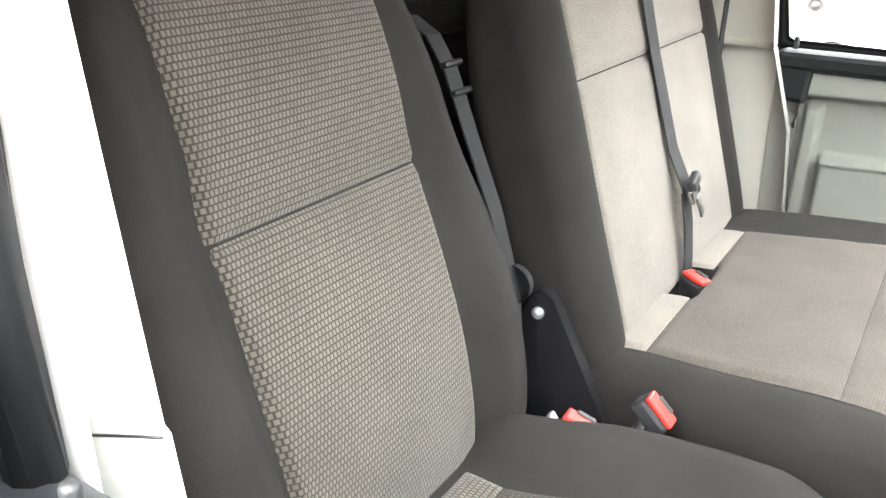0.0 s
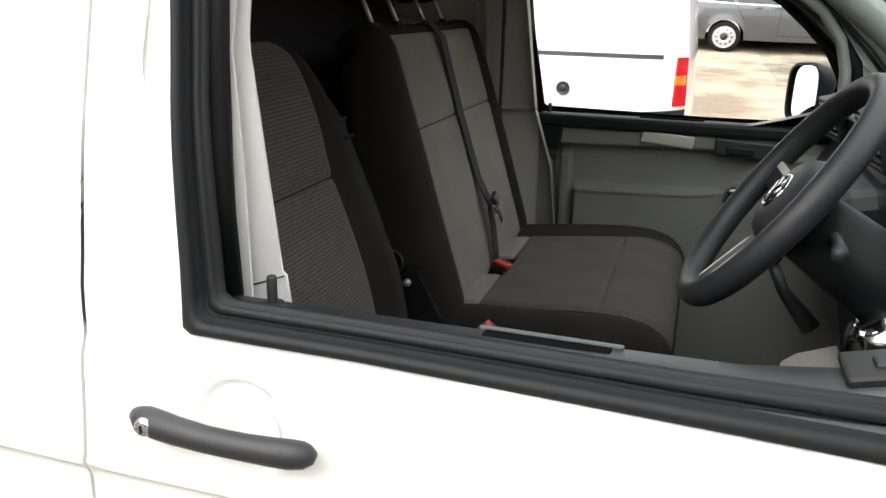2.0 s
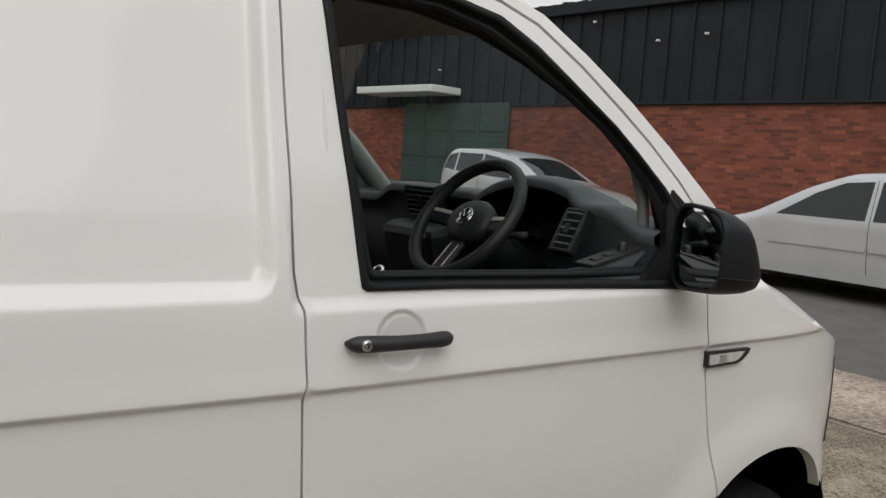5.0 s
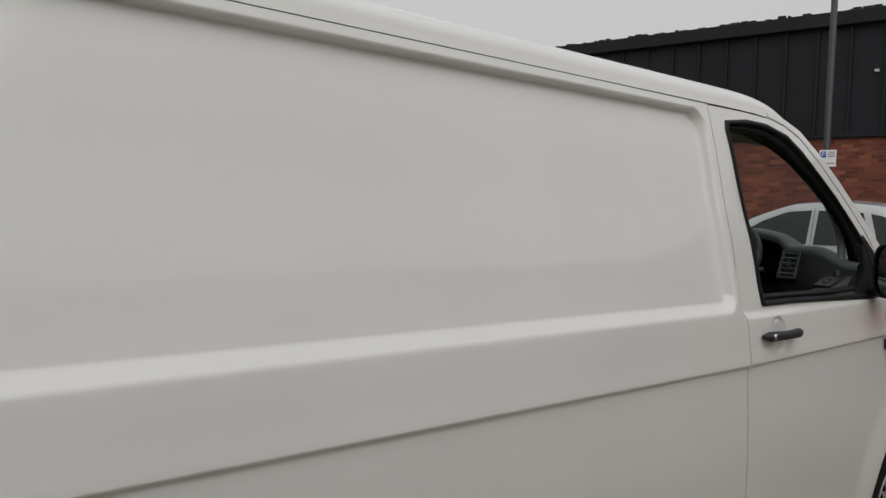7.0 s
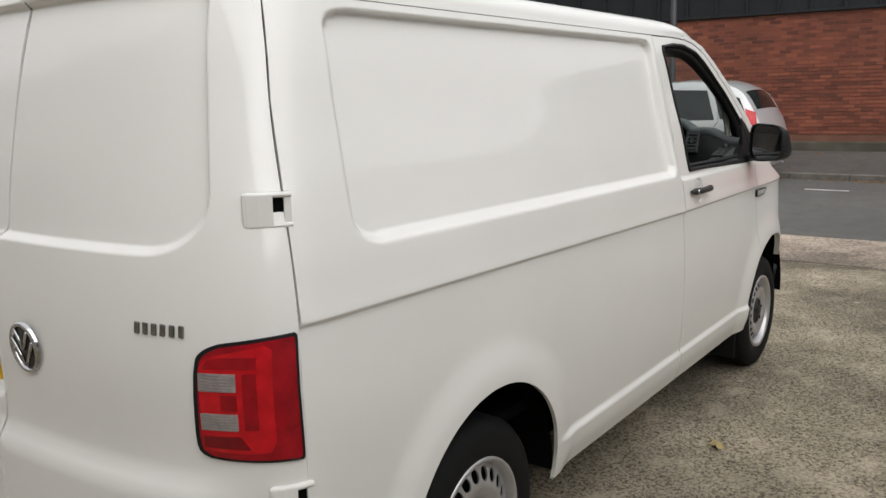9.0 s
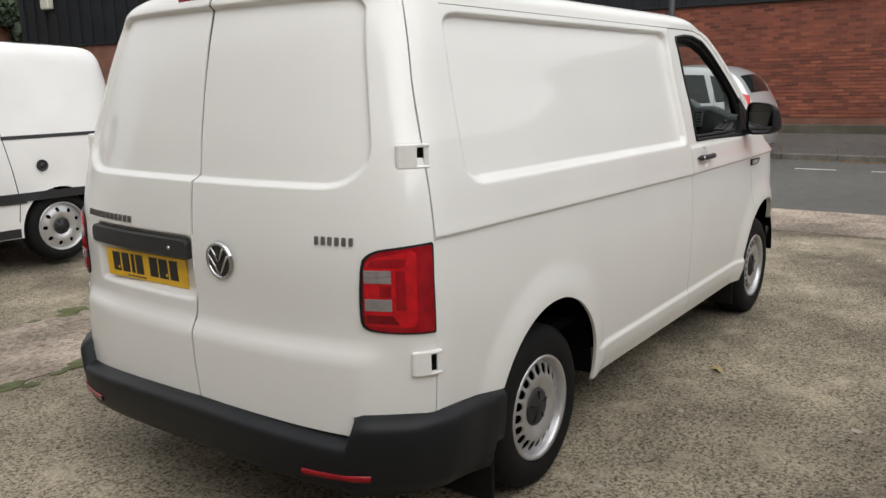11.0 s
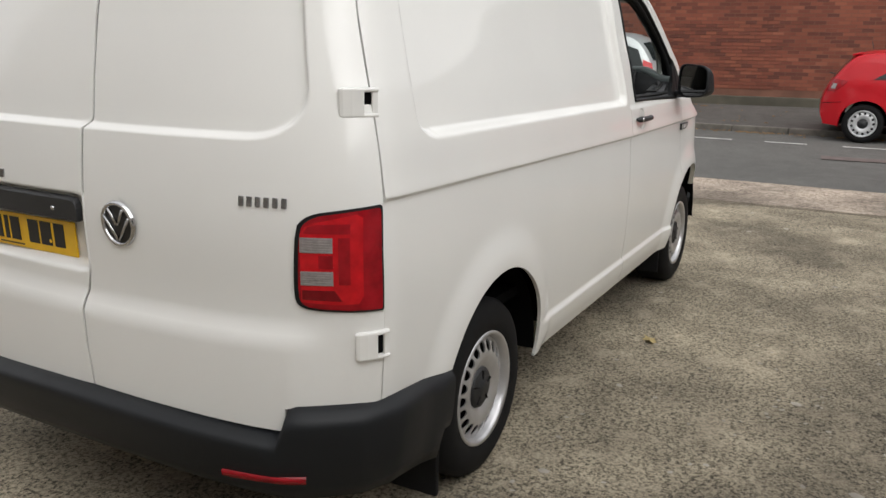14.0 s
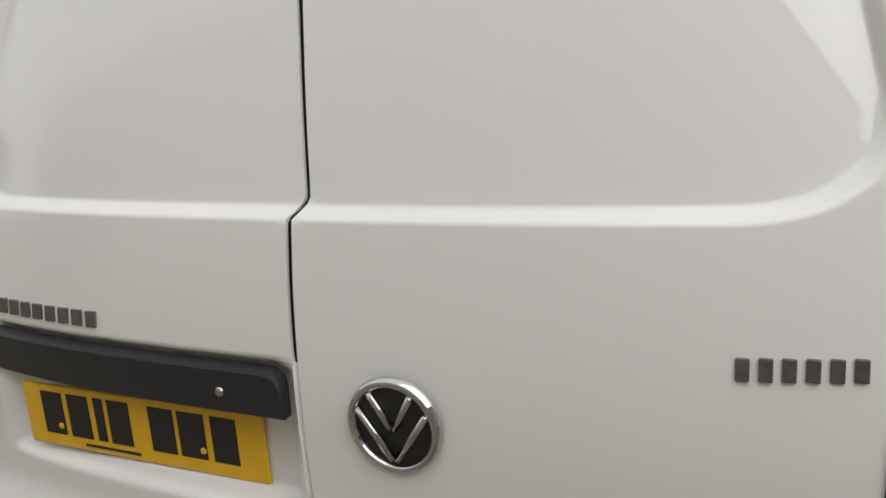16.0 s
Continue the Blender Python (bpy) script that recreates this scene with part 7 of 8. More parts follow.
# silver people carrier and silver saloon across the street
pic, yp = vehicle("compact_carrier", "silver compact people carrier parked across the street", "car",
                  pose(11.92, 2.02, ground_z(11.9, 2.0), 0, 0, 90),
                  [(-0.62, 0.32), (-0.70, 0.55), (-0.70, 0.82), (-0.58, 1.10), (-0.35, 1.48), (-0.12, 1.60), (0.5, 1.655), (1.2, 1.62), (1.75, 1.42), (2.5, 1.02), (3.0, 0.90), (3.35, 0.72), (3.45, 0.5), (3.4, 0.28)],
                  0.87, 0.98, 0.24, (0.0, 2.76), 0.31, SILVERCAR,
                  windows=([(-0.45, 1.10), (-0.32, 1.38), (-0.02, 1.48), (0.10, 1.50), (-0.05, 1.06)], [(0.04, 1.05), (0.20, 1.51), (0.80, 1.53), (0.82, 1.04)], [(0.92, 1.04), (0.90, 1.53), (1.25, 1.50), (1.60, 1.36), (2.12, 1.04)]),
                  screens=(((-0.52, 1.2), (-0.3, 1.52), "rear_window"), ((1.6, 1.48), (2.4, 1.08), "windscreen")),
                  seams=([(0.86, 1.55), (0.86, 1.0), (0.82, 0.38)], [(0.02, 1.5), (-0.02, 1.02), (0.28, 0.62)]),
                  patches=(("rubbing_strip", [(0.30, 0.66), (0.30, 0.74), (0.80, 0.74), (0.80, 0.66)], SILVERCAR, 0.02, "silver rubbing strip"), ("rubbing_strip", [(0.86, 0.66), (0.86, 0.74), (2.1, 0.74), (2.2, 0.66)], SILVERCAR, 0.02, "silver rubbing strip"),
                           ("door_handle", [(0.20, 0.93), (0.20, 0.965), (0.38, 0.965), (0.38, 0.93)], SILVERCAR, 0.022, "silver door handle"),
                           ("tail_lamp", [(-0.48, 0.86), (-0.42, 1.22), (-0.56, 1.16), (-0.62, 0.86)], RED, 0.01, "red tail lamp")), wheel_holes=12)
sal, ys_ = vehicle("estate_car", "silver estate car parked beside the brick wall", "car",
                   pose(11.90, 11.1, ground_z(11.9, 11.1), 0, 2.2, -90) @ Matrix.Diagonal((1, 1, 1.03, 1)),
                   [(-0.94, 0.32), (-1.02, 0.55), (-1.02, 0.85), (-0.98, 1.05), (-0.84, 1.33), (-0.60, 1.43), (0.3, 1.47), (0.95, 1.43), (1.5, 1.25), (2.1, 0.98), (2.9, 0.88), (3.25, 0.72), (3.4, 0.5), (3.35, 0.25)],
                   0.87, 0.93, 0.25, (0.0, 2.58), 0.31, SILVERCAR,
                   windows=([(-0.82, 1.02), (-0.70, 1.28), (-0.42, 1.36), (-0.42, 1.0)], [(-0.36, 1.0), (-0.36, 1.36), (0.40, 1.38), (0.40, 0.98)], [(0.48, 0.98), (0.47, 1.38), (0.95, 1.34), (1.35, 1.20), (1.78, 0.98)]),
                   screens=(((-0.96, 1.1), (-0.80, 1.36), "rear_window"), ((1.25, 1.34), (2.0, 1.02), "windscreen")),
                   seams=([(0.44, 1.40), (0.44, 0.95), (0.42, 0.36)], [(1.72, 1.0), (1.78, 0.6), (1.74, 0.36)]),
                   patches=(("window_strip", [(-0.82, 0.975), (-0.82, 0.995), (1.8, 0.97), (1.8, 0.95)], CHROME, 0.006, "bright window strip"),
                            ("headlamp", [(2.95, 0.62), (2.98, 0.76), (3.22, 0.70), (3.3, 0.60)], CLEAR, 0.01, "clear headlamp"), ("indicator", [(2.93, 0.64), (2.95, 0.75), (3.02, 0.74), (3.0, 0.63)], ORANGE, 0.014, "orange indicator lens")), wheel_holes=10)
part("door_mirror", box_bm(0.12, 0.2, 0.13, pose(1.62, -0.93, 1.0), 0.04), SILVERCAR, sal)

# ---- street furniture and surroundings ----
# kerb stones
kerb_line = thing("kerb", "concrete kerb stones along the far pavement", "kerb", kind="structure")
kerb_me = None
for i in range(120):
    y = -34 + 0.915 * i
    ob = None
    if kerb_me is None:
        ob = part("kerb_stone", box_bm(0.125, 0.903, 0.22, Matrix(), 0.012), KERB, kerb_line)
        kerb_me = ob.data
    else:
        ob = new("kerb_stone", kerb_me)
        ob.parent = kerb_line
    ob.matrix_basis = pose(12.52, y, ground_z(12.5, y) + 0.0)

# white road dashes and a patch in the asphalt
LINEPAINT = mat("worn_white_road_paint", (0.55, 0.55, 0.53), 0.8, var=0.25, vscale=5, fine=0.2, fscale=60)
for i in range(30):
    y = -14.14 + 1.12 * i
    bm = box_bm(0.07, 0.62, 0.004, pose(11.35, y, ground_z(11.35, y) + 0.009))
    tagged(part("road_marking", bm, LINEPAINT), "worn white dash painted on the road", "road marking", "dashes along the road", kind="structure")
for y, w in ((-1.75, 0.9), (-3.25, 1.1)):
    tagged(part("road_patch", box_bm(0.62, w, 0.003, pose(10.2, y, ground_z(10.15, y) + 0.0085, 0, 0, 4)), mat("reddish_patch", (0.125, 0.098, 0.090), 0.9, var=0.3, vscale=8)), "reddish repair patch in the asphalt", "patch", kind="structure")
# joints and bare strips in the concrete
for x, w in ((6.22, 0.022),):
    tagged(part("slab_joint", box_bm(w, 40, 0.004, pose(x, -5, 0.0035, 0, 0, 0.6)), mat("dirt_joint", (0.24, 0.20, 0.155), 0.95, var=0.4, vscale=5)), "dirt-filled joint between concrete slabs", "slab joint", kind="structure")
tagged(part("path_strip", box_bm(26, 1.15, 0.005, pose(-9.5, 3.15, 0.0035, 0, 0, -3)), PALE), "pale smoother strip of concrete", "path", kind="structure")
rnd = random.Random(8)
bm = bmesh.new()
for i in range(260):
    x = rnd.uniform(-14, 2.5)
    side = rnd.choice((-0.6, 0.6))
    y = 3.15 + side + rnd.gauss(0, 0.05) - 0.0524 * (x + 9.5)
    bmesh.ops.create_icosphere(bm, subdivisions=1, radius=rnd.uniform(0.02, 0.07), matrix=pose(x, y, 0.004) @ Matrix.Diagonal((1.6, 1, 0.12, 1)))
tagged(part("moss", bm, mat("green_moss", (0.10, 0.11, 0.045), 0.95, var=0.4, vscale=9)), "moss along the edges of the concrete strip", "moss", kind="stuff")

# dry leaves: one clear leaf near the van, drifts along the kerb
LEAF = mat("dry_leaf", (0.42, 0.33, 0.15), 0.7, var=0.3, vscale=30)


def leaf_mesh(bm, m, s, rnd):
    pts = []
    for k in range(14):
        a = 2 * math.pi * k / 14
        r = s * (0.55 + 0.45 * (k % 2) + rnd.uniform(-0.1, 0.1)) * (1.25 if k in (0, 1, 13) else 1.0)
        pts.append(m @ Vector((r * math.cos(a) * 1.3, r * math.sin(a) * 0.75, 0.008 * math.sin(3 * a) + 0.006)))
    c = bm.verts.new(m @ Vector((0, 0, 0.012)))
    vs = [bm.verts.new(p) for p in pts]
    for a, b in zip(vs, vs[1:] + vs[:1]):
        bm.faces.new((c, a, b))


rnd = random.Random(4)
bm = bmesh.new()
leaf_mesh(bm, pose(1.69, -1.10, 0.004, 3, 4, 25), 0.055, rnd)
tagged(part("leaf", bm, LEAF), "single dry yellow-brown leaf on the concrete", "leaf")
bm = bmesh.new()
for i in range(420):
    y = rnd.uniform(-12, 14)
    x = 12.44 - abs(rnd.gauss(0, 0.10))
    leaf_mesh(bm, pose(x, y, ground_z(x, y) + 0.012, rnd.uniform(-15, 15), rnd.uniform(-15, 15), rnd.uniform(0, 360)), rnd.uniform(0.018, 0.04), rnd)
for i in range(160):
    y, x = rnd.uniform(-12, 10), rnd.uniform(12.7, 16.2)
    leaf_mesh(bm, pose(x, y, ground_z(x, y) + 0.106, rnd.uniform(-10, 10), rnd.uniform(-10, 10), rnd.uniform(0, 360)), rnd.uniform(0.015, 0.035), rnd)
tagged(part("leaf_litter", bm, mat("brown_leaf_litter", (0.26, 0.15, 0.06), 0.8, var=0.4, vscale=12)), "brown fallen leaves drifted along the kerb", "leaves", kind="stuff")
# pale stones set in the worn concrete
bm = bmesh.new()
for i in range(900):
    x, y = rnd.uniform(-1.5, 7.6), rnd.uniform(-4.8, -0.9) if rnd.random() < 0.8 else rnd.uniform(3, 9)
    s = rnd.uniform(0.004, 0.012) * (2.2 if rnd.random() < 0.05 else 1)
    bmesh.ops.create_icosphere(bm, subdivisions=1, radius=s, matrix=pose(x, y, ground_z(x, y) - s * 0.15, 0, 0, rnd.uniform(0, 180)) @ Matrix.Diagonal((1.4, 1, 0.45, 1)))
tagged(part("loose_grit", bm, mat("pale_grit", (0.36, 0.33, 0.28), 0.9, var=0.4, vscale=3)), "pale grit and small stones on the concrete", "gravel", kind="stuff")

# parking sign on a tall dark pole
pole = thing("street_lamp", "tall dark lamp post with a small white parking sign", "street lamp")
px2, py2 = 13.0, 3.50
gz = ground_z(px2, py2) + 0.1
put_mesh("post", *tube([(px2, py2, gz), (px2, py2, gz + 1.2), (px2, py2, gz + 7.5)], [0.075, 0.06, 0.045], 14), mat("dark_grey_post", (0.03, 0.032, 0.036), 0.5, var=0.15, vscale=6), pole)
put_mesh("lamp_arm", *tube([(px2, py2, gz + 7.4), (px2 - 0.4, py2, gz + 7.7), (px2 - 1.0, py2, gz + 7.75)], 0.03, 8), MATS["dark_grey_post"], pole)
part("lamp_head", box_bm(0.5, 0.2, 0.1, pose(px2 - 1.2, py2, gz + 7.74), 0.03), MATS["dark_grey_post"], pole)
part("sign_plate", box_bm(0.008, 0.27, 0.27, pose(px2 - 0.085, py2 - 0.06, 2.52), 0.003), mat("white_sign", (0.75, 0.76, 0.78), 0.5, var=0.05), pole, "white parking sign")
part("sign_symbol", box_bm(0.004, 0.085, 0.10, pose(px2 - 0.091, py2 + 0.01, 2.585), 0.001), mat("blue_sign", (0.02, 0.08, 0.42), 0.5), pole, "blue square")
for k in range(4):
    part("sign_bar", box_bm(0.004, 0.11 if k < 3 else 0.22, 0.014, pose(px2 - 0.091, py2 - 0.12 if k < 3 else py2 - 0.06, 2.62 - 0.035 * k if k < 3 else 2.44)), mat("grey_ink", (0.18, 0.19, 0.22), 0.6), pole)
cu = bpy.data.curves.new("letter", "FONT")
cu.body, cu.size, cu.extrude, cu.align_x = "P", 0.10, 0.0015, "CENTER"
letter = new("sign_letter", cu)
letter.matrix_basis = pose(px2 - 0.0955, py2 + 0.01, 2.55, 90, 0, -90)
cu.materials.append(MATS["white_sign"])
letter.parent = pole

# cladding ribs, coping and fittings on the warehouse
rnd = random.Random(9)
rib_me = None
s = L0 + 0.4
while s < L1:
    if rib_me is None:
        ob = part("cladding_rib", box_bm(0.05, 0.06, 2.30, Matrix(), 0.008), CLAD, building)
        rib_me = ob.data
    else:
        ob = new("cladding_rib", rib_me)
        ob.parent = building
    ob.matrix_basis = wall_m(s, 4.33, 0.045)
    s += 0.62
part("coping", box_bm(L1 - L0 + 0.2, 0.5, 0.28, wall_m(mid_s, 5.45, -0.05), 0.02), CLAD, building, "black roof-edge coping")
part("drip_edge", box_bm(L1 - L0, 0.10, 0.05, wall_m(mid_s, 3.17, 0.05), 0.01), CLAD, building)
part("side_wall", box_bm(0.4, 24, 5.2, wall_m(L1 - 0.2, 2.9, -12.2)), CLAD, building)
# ragged felt along the coping
bm = bmesh.new()
for i in range(500):
    s = rnd.uniform(L0, L1)
    box_bm(rnd.uniform(0.04, 0.16), 0.10, rnd.uniform(0.02, 0.06), wall_m(s, 5.59 + rnd.uniform(0, 0.02), 0.1 + rnd.uniform(-0.05, 0.05)), 0, bm=bm)
tagged(part("felt_edge", bm, CLAD, building), kind="stuff")
part("wall_flood_lamp", box_bm(0.45, 0.25, 0.55, wall_m(27.0, 4.75, 0.18), 0.05), mat("cream_lamp", (0.5, 0.5, 0.42), 0.5, var=0.1), building, "cream wall flood lamp")
for s, z in ((10.2, 4.55), (9.0, 4.62), (3.9, 4.4), (17.5, 4.2), (12.0, 5.1)):
    part("wall_clip", box_bm(0.07, 0.08, 0.05, wall_m(s, z, 0.07), 0.01), mat("pale_clip", (0.6, 0.6, 0.58), 0.6), building)
part("plinth", box_bm(L1 - L0, 0.14, 0.22, wall_m(mid_s, 0.44, 0.02), 0.02), mat("mossy_plinth", (0.085, 0.078, 0.058), 0.95, var=0.4, vscale=1.5, bump=0.4, bscale=30), building, "mossy concrete plinth")
# green steel gate set against the wall
gate = thing("steel_gate", "dark green steel double gate under a pale canopy", "gate")
GATEGREEN = mat("dark_green_gate", (0.028, 0.05, 0.042), 0.5, var=0.2, vscale=2)
for k in range(4):
    part("gate_leaf", box_bm(1.08, 0.08, 2.5, wall_m(15.1 + 1.1 * k, 1.25 + ground_z(15.3, 16) + 0.1, 0.09), 0.015), GATEGREEN, gate)
    for h in (0.5, 1.25, 2.0):
        part("gate_panel", box_bm(0.85, 0.03, 0.55, wall_m(15.1 + 1.1 * k, h + ground_z(15.3, 16) + 0.1, 0.14), 0.02), GATEGREEN, gate)
part("canopy", box_bm(3.5, 1.1, 0.20, wall_m(18.3, 3.55, 0.6), 0.03), mat("pale_canopy", (0.62, 0.62, 0.6), 0.6, var=0.1), gate, "pale canopy")

# ---- trees ----
BARK = mat("bark", (0.10, 0.075, 0.055), 0.95, var=0.3, vscale=10, bump=0.6, bscale=30)


def leaf_material(name, c):
    return mat(name, c, 0.7, var=0.45, vscale=1.2, fine=0.3, fscale=9)


def tree(name, label, x, y, height, spread, c, seed, conifer=False, leaves=5200, base=None):
    rnd = random.Random(seed)
    z0 = ground_z(x, y) if base is None else base
    top = thing(name, label, "tree", pose(x, y, z0))
    trunk_h = height * (0.9 if conifer else 0.55)
    limb_v, limb_f = tube([(0, 0, -0.2), (0.05, 0.02, trunk_h * 0.3), (0.1, -0.05, trunk_h * 0.7), (0.0, 0.0, trunk_h)], [0.035 * height, 0.028 * height, 0.018 * height, 0.005 * height], 10)
    verts, faces = list(limb_v), list(limb_f)
    tips = []
    for i in range(26 if not conifer else 40):
        h = height * (rnd.uniform(0.28, 0.6) if not conifer else rnd.uniform(0.06, 0.92))
        a = rnd.uniform(0, 2 * math.pi)
        reach = spread * (rnd.uniform(0.45, 1.0) if not conifer else rnd.uniform(0.7, 1.0) * (1 - 0.86 * h / height))
        up = height * (rnd.uniform(0.08, 0.36) if not conifer else 0.03)
        tip = Vector((reach * math.cos(a), reach * math.sin(a), min(h + up, height * 0.95)))
        mid_p = Vector((tip.x * 0.5, tip.y * 0.5, h + up * 0.35))
        v, f = tube([(0.03, 0, h * 0.92), mid_p, tip], [0.012 * height, 0.007 * height, 0.002 * height], 6)
        k = len(verts)
        verts += v
        faces += [tuple(q + k for q in t) for t in f]
        tips.append((tip, mid_p))
    put_mesh("trunk", verts, faces, BARK, top)
    lv, lf = [], []
    for i in range(leaves):
        tip, mid_p = tips[rnd.randrange(len(tips))]
        c0 = mid_p.lerp(tip, rnd.uniform(0.3, 1.08))
        r = (0.17 if not conifer else 0.10) * spread * (0.6 + 0.8 * rnd.random())
        d = Vector((rnd.gauss(0, 1), rnd.gauss(0, 1), rnd.gauss(0, 0.75)))
        p = c0 + d.normalized() * r * rnd.random() ** 0.4
        if not conifer and rnd.random() < 0.25:
            p.z = min(height, p.z + rnd.uniform(0, 0.12) * height)
        n = (d + Vector((0, 0, 0.8))).normalized()
        t = n.orthogonal().normalized()
        t = Matrix.Rotation(rnd.uniform(0, 6.28), 3, n) @ t
        b = n.cross(t)
        s = rnd.uniform(0.07, 0.18) * (0.02 * height + 0.9) * (0.9 if conifer else 1)
        k = len(lv)
        lv += [p + t * s, p + b * s * 0.6 + n * 0.02, p - t * s, p - b * s * 0.6 - n * 0.02]
        lf.append((k, k + 1, k + 2, k + 3))
    put_mesh("crown", lv, lf, leaf_material(name + "_leaves_" + str(seed), c), top, smooth=False)
    return top


tree("conifer", "tall dark evergreen beside the parked cars", 4.55, 25.0, 8.5, 1.3, (0.035, 0.07, 0.03), 1, True, 8000)
tree("conifer", "tall dark evergreen beside the parked cars", 8.0, 28.5, 7.0, 1.9, (0.03, 0.06, 0.028), 2, True, 4500)
tree("tree", "broad green tree seen past the windscreen", 9.4, 29.2, 8.0, 2.2, (0.035, 0.06, 0.03), 3, leaves=22000)
tree("tree", "broad green tree behind the warehouse", 27.5, 33.0, 8.5, 3.2, (0.06, 0.085, 0.03), 5, leaves=34000)
for k, (x, y, h, sp, sd) in enumerate(((16.0, 32.4, 4.7, 1.9, 11), (20, 48, 6.8, 4.2, 12), (30, 60, 8.3, 5.0, 13), (25, 54, 7.4, 4.0, 18), (14, 58, 9.5, 5, 14), (8, 62, 9, 5, 15), (0, 66, 10, 6, 16), (-10, 60, 9, 5, 17))):
    tree("tree", "dark green tree in the far row", x, y, h, sp, (0.04, 0.06, 0.03), sd, leaves=18000)
# low shrubs
for k, (x, y) in enumerate(((5.2, 23.8), (6.8, 24.6), (8.6, 25.5), (10.2, 26.2))):
    tree("shrub", "low green shrub along the yard edge", x, y, 1.3, 0.9, (0.07, 0.10, 0.03), 30 + k, leaves=900)

# ---- far buildings ----
ROOFTILE = mat("grey_roof_tiles", (0.13, 0.12, 0.115), 0.8, var=0.25, vscale=4, bump=0.4, bscale=15)
REDBRICK = mat("distant_red_brick", (0.26, 0.12, 0.08), 0.9, var=0.25, vscale=3, fine=0.2, fscale=20, bump=0.3, bscale=30)
RENDER = mat("cream_render", (0.55, 0.52, 0.45), 0.85, var=0.12, vscale=1, fine=0.05, fscale=15)
PANE = mat("dark_window_pane", (0.03, 0.035, 0.04), 0.08, coat=0.5, var=0.2, vscale=2)


def house(name, label, m, lx, ly, wall_h, roof_h, wall_m_, roof_m_, openings=(), trim_m=None):
    """A pitched-roof building: lx along the ridge, ly deep; its front is -y. Openings: (x, z, w, h) on the front."""
    h = thing(name, label, "building", m)
    bm = bmesh.new()
    v = [bm.verts.new(p) for p in ((-lx / 2, -ly / 2, -1), (lx / 2, -ly / 2, -1), (lx / 2, ly / 2, -1), (-lx / 2, ly / 2, -1), (-lx / 2, -ly / 2, wall_h), (lx / 2, -ly / 2, wall_h), (lx / 2, ly / 2, wall_h), (-lx / 2, ly / 2, wall_h), (-lx / 2, 0, wall_h + roof_h), (lx / 2, 0, wall_h + roof_h))]
    for q in ((0, 1, 5, 4), (2, 3, 7, 6), (1, 2, 6, 9, 5), (3, 0, 4, 8, 7)):
        bm.faces.new([v[i] for i in q])
    part("wall", bm, wall_m_, h)
    slope = math.degrees(math.atan2(roof_h, ly / 2))
    run = math.hypot(roof_h, ly / 2) + 0.35
    for sg in (-1, 1):
        part("roof", box_bm(lx + 0.5, run, 0.14, pose(0, sg * (ly / 4 + 0.12), wall_h + roof_h / 2 - 0.02, -sg * slope, 0, 0)), roof_m_, h)
        part("gutter", box_bm(lx + 0.5, 0.12, 0.10, pose(0, sg * (ly / 2 + 0.3), wall_h - 0.18), 0.03), trim_m or TRIM, h)
        for end in ((-1, 1) if trim_m else ()):
            part("bargeboard", box_bm(0.05, run, 0.20, pose(end * (lx / 2 + 0.27), sg * (ly / 4 + 0.12), wall_h + roof_h / 2 - 0.05, -sg * slope, 0, 0), 0.01), trim_m, h)
    for x, z, w, hh in openings:
        win = new("window")
        win.parent = h
        part("window_frame", box_bm(w + 0.12, 0.10, hh + 0.12, pose(x, -ly / 2 - 0.01, z), 0.015), mat("white_frame", (0.7, 0.7, 0.68), 0.5, var=0.05), win)
        part("pane", box_bm(w, 0.06, hh, pose(x, -ly / 2 - 0.045, z)), PANE, win)
        part("window_sill", box_bm(w + 0.25, 0.16, 0.07, pose(x, -ly / 2 - 0.06, z - hh / 2 - 0.08), 0.01), KERB, win)
    return h


house("house", "brick house with a gabled roof beyond the street", pose(13.3, 36.0, ground_z(14, 34) - 0.15, 0, 0, 90), 7, 3.6, 2.6, 1.3, REDBRICK, ROOFTILE, ((-1.5, 1.5, 1.0, 1.1), (1.6, 1.5, 1.0, 1.1)), RENDER)
house("workshop", "long low brick workshop with a grey sheet roof", pose(4.5, 41.0, ground_z(4, 38), 0, 0, -8), 24, 9, 2.5, 1.9, REDBRICK, mat("pale_sheet_roof", (0.30, 0.29, 0.28), 0.7, var=0.15, vscale=1.5), ((-6, 1.4, 1.6, 1.0), (-1, 1.4, 1.6, 1.0), (4, 1.4, 1.6, 1.0)))
# behind and beside the camera: the low workshops that close the yard
SHOPWALL = mat("pale_shop_render", (0.56, 0.53, 0.49), 0.85, var=0.15, vscale=1.2, fine=0.12, fscale=25, bump=0.2, bscale=60)
SOUTHWALL = mat("pale_painted_block", (0.60, 0.585, 0.55), 0.85, var=0.15, vscale=0.9, fine=0.12, fscale=25, bump=0.25, bscale=50)
SIGNWHITE = mat("white_sign_board", (0.66, 0.65, 0.62), 0.5, var=0.05, vscale=2)
SHUTTER = mat("grey_roller_shutter", (0.16, 0.16, 0.155), 0.5, 0.2, var=0.12, vscale=3)
south = thing("workshop", "long low pale painted workshop along the yard", "building")
part("wall", box_bm(19.5, 5.0, 4.0, pose(-1.95, -7.4, 0.98)), SOUTHWALL, south, "pale painted wall")
part("roof", box_bm(19.7, 5.2, 0.12, pose(-1.95, -7.4, 3.04), 0.02), ROOFTILE, south)
part("gutter", box_bm(19.5, 0.10, 0.10, pose(-1.95, -4.85, 2.94), 0.03), TRIM, south, "black gutter")
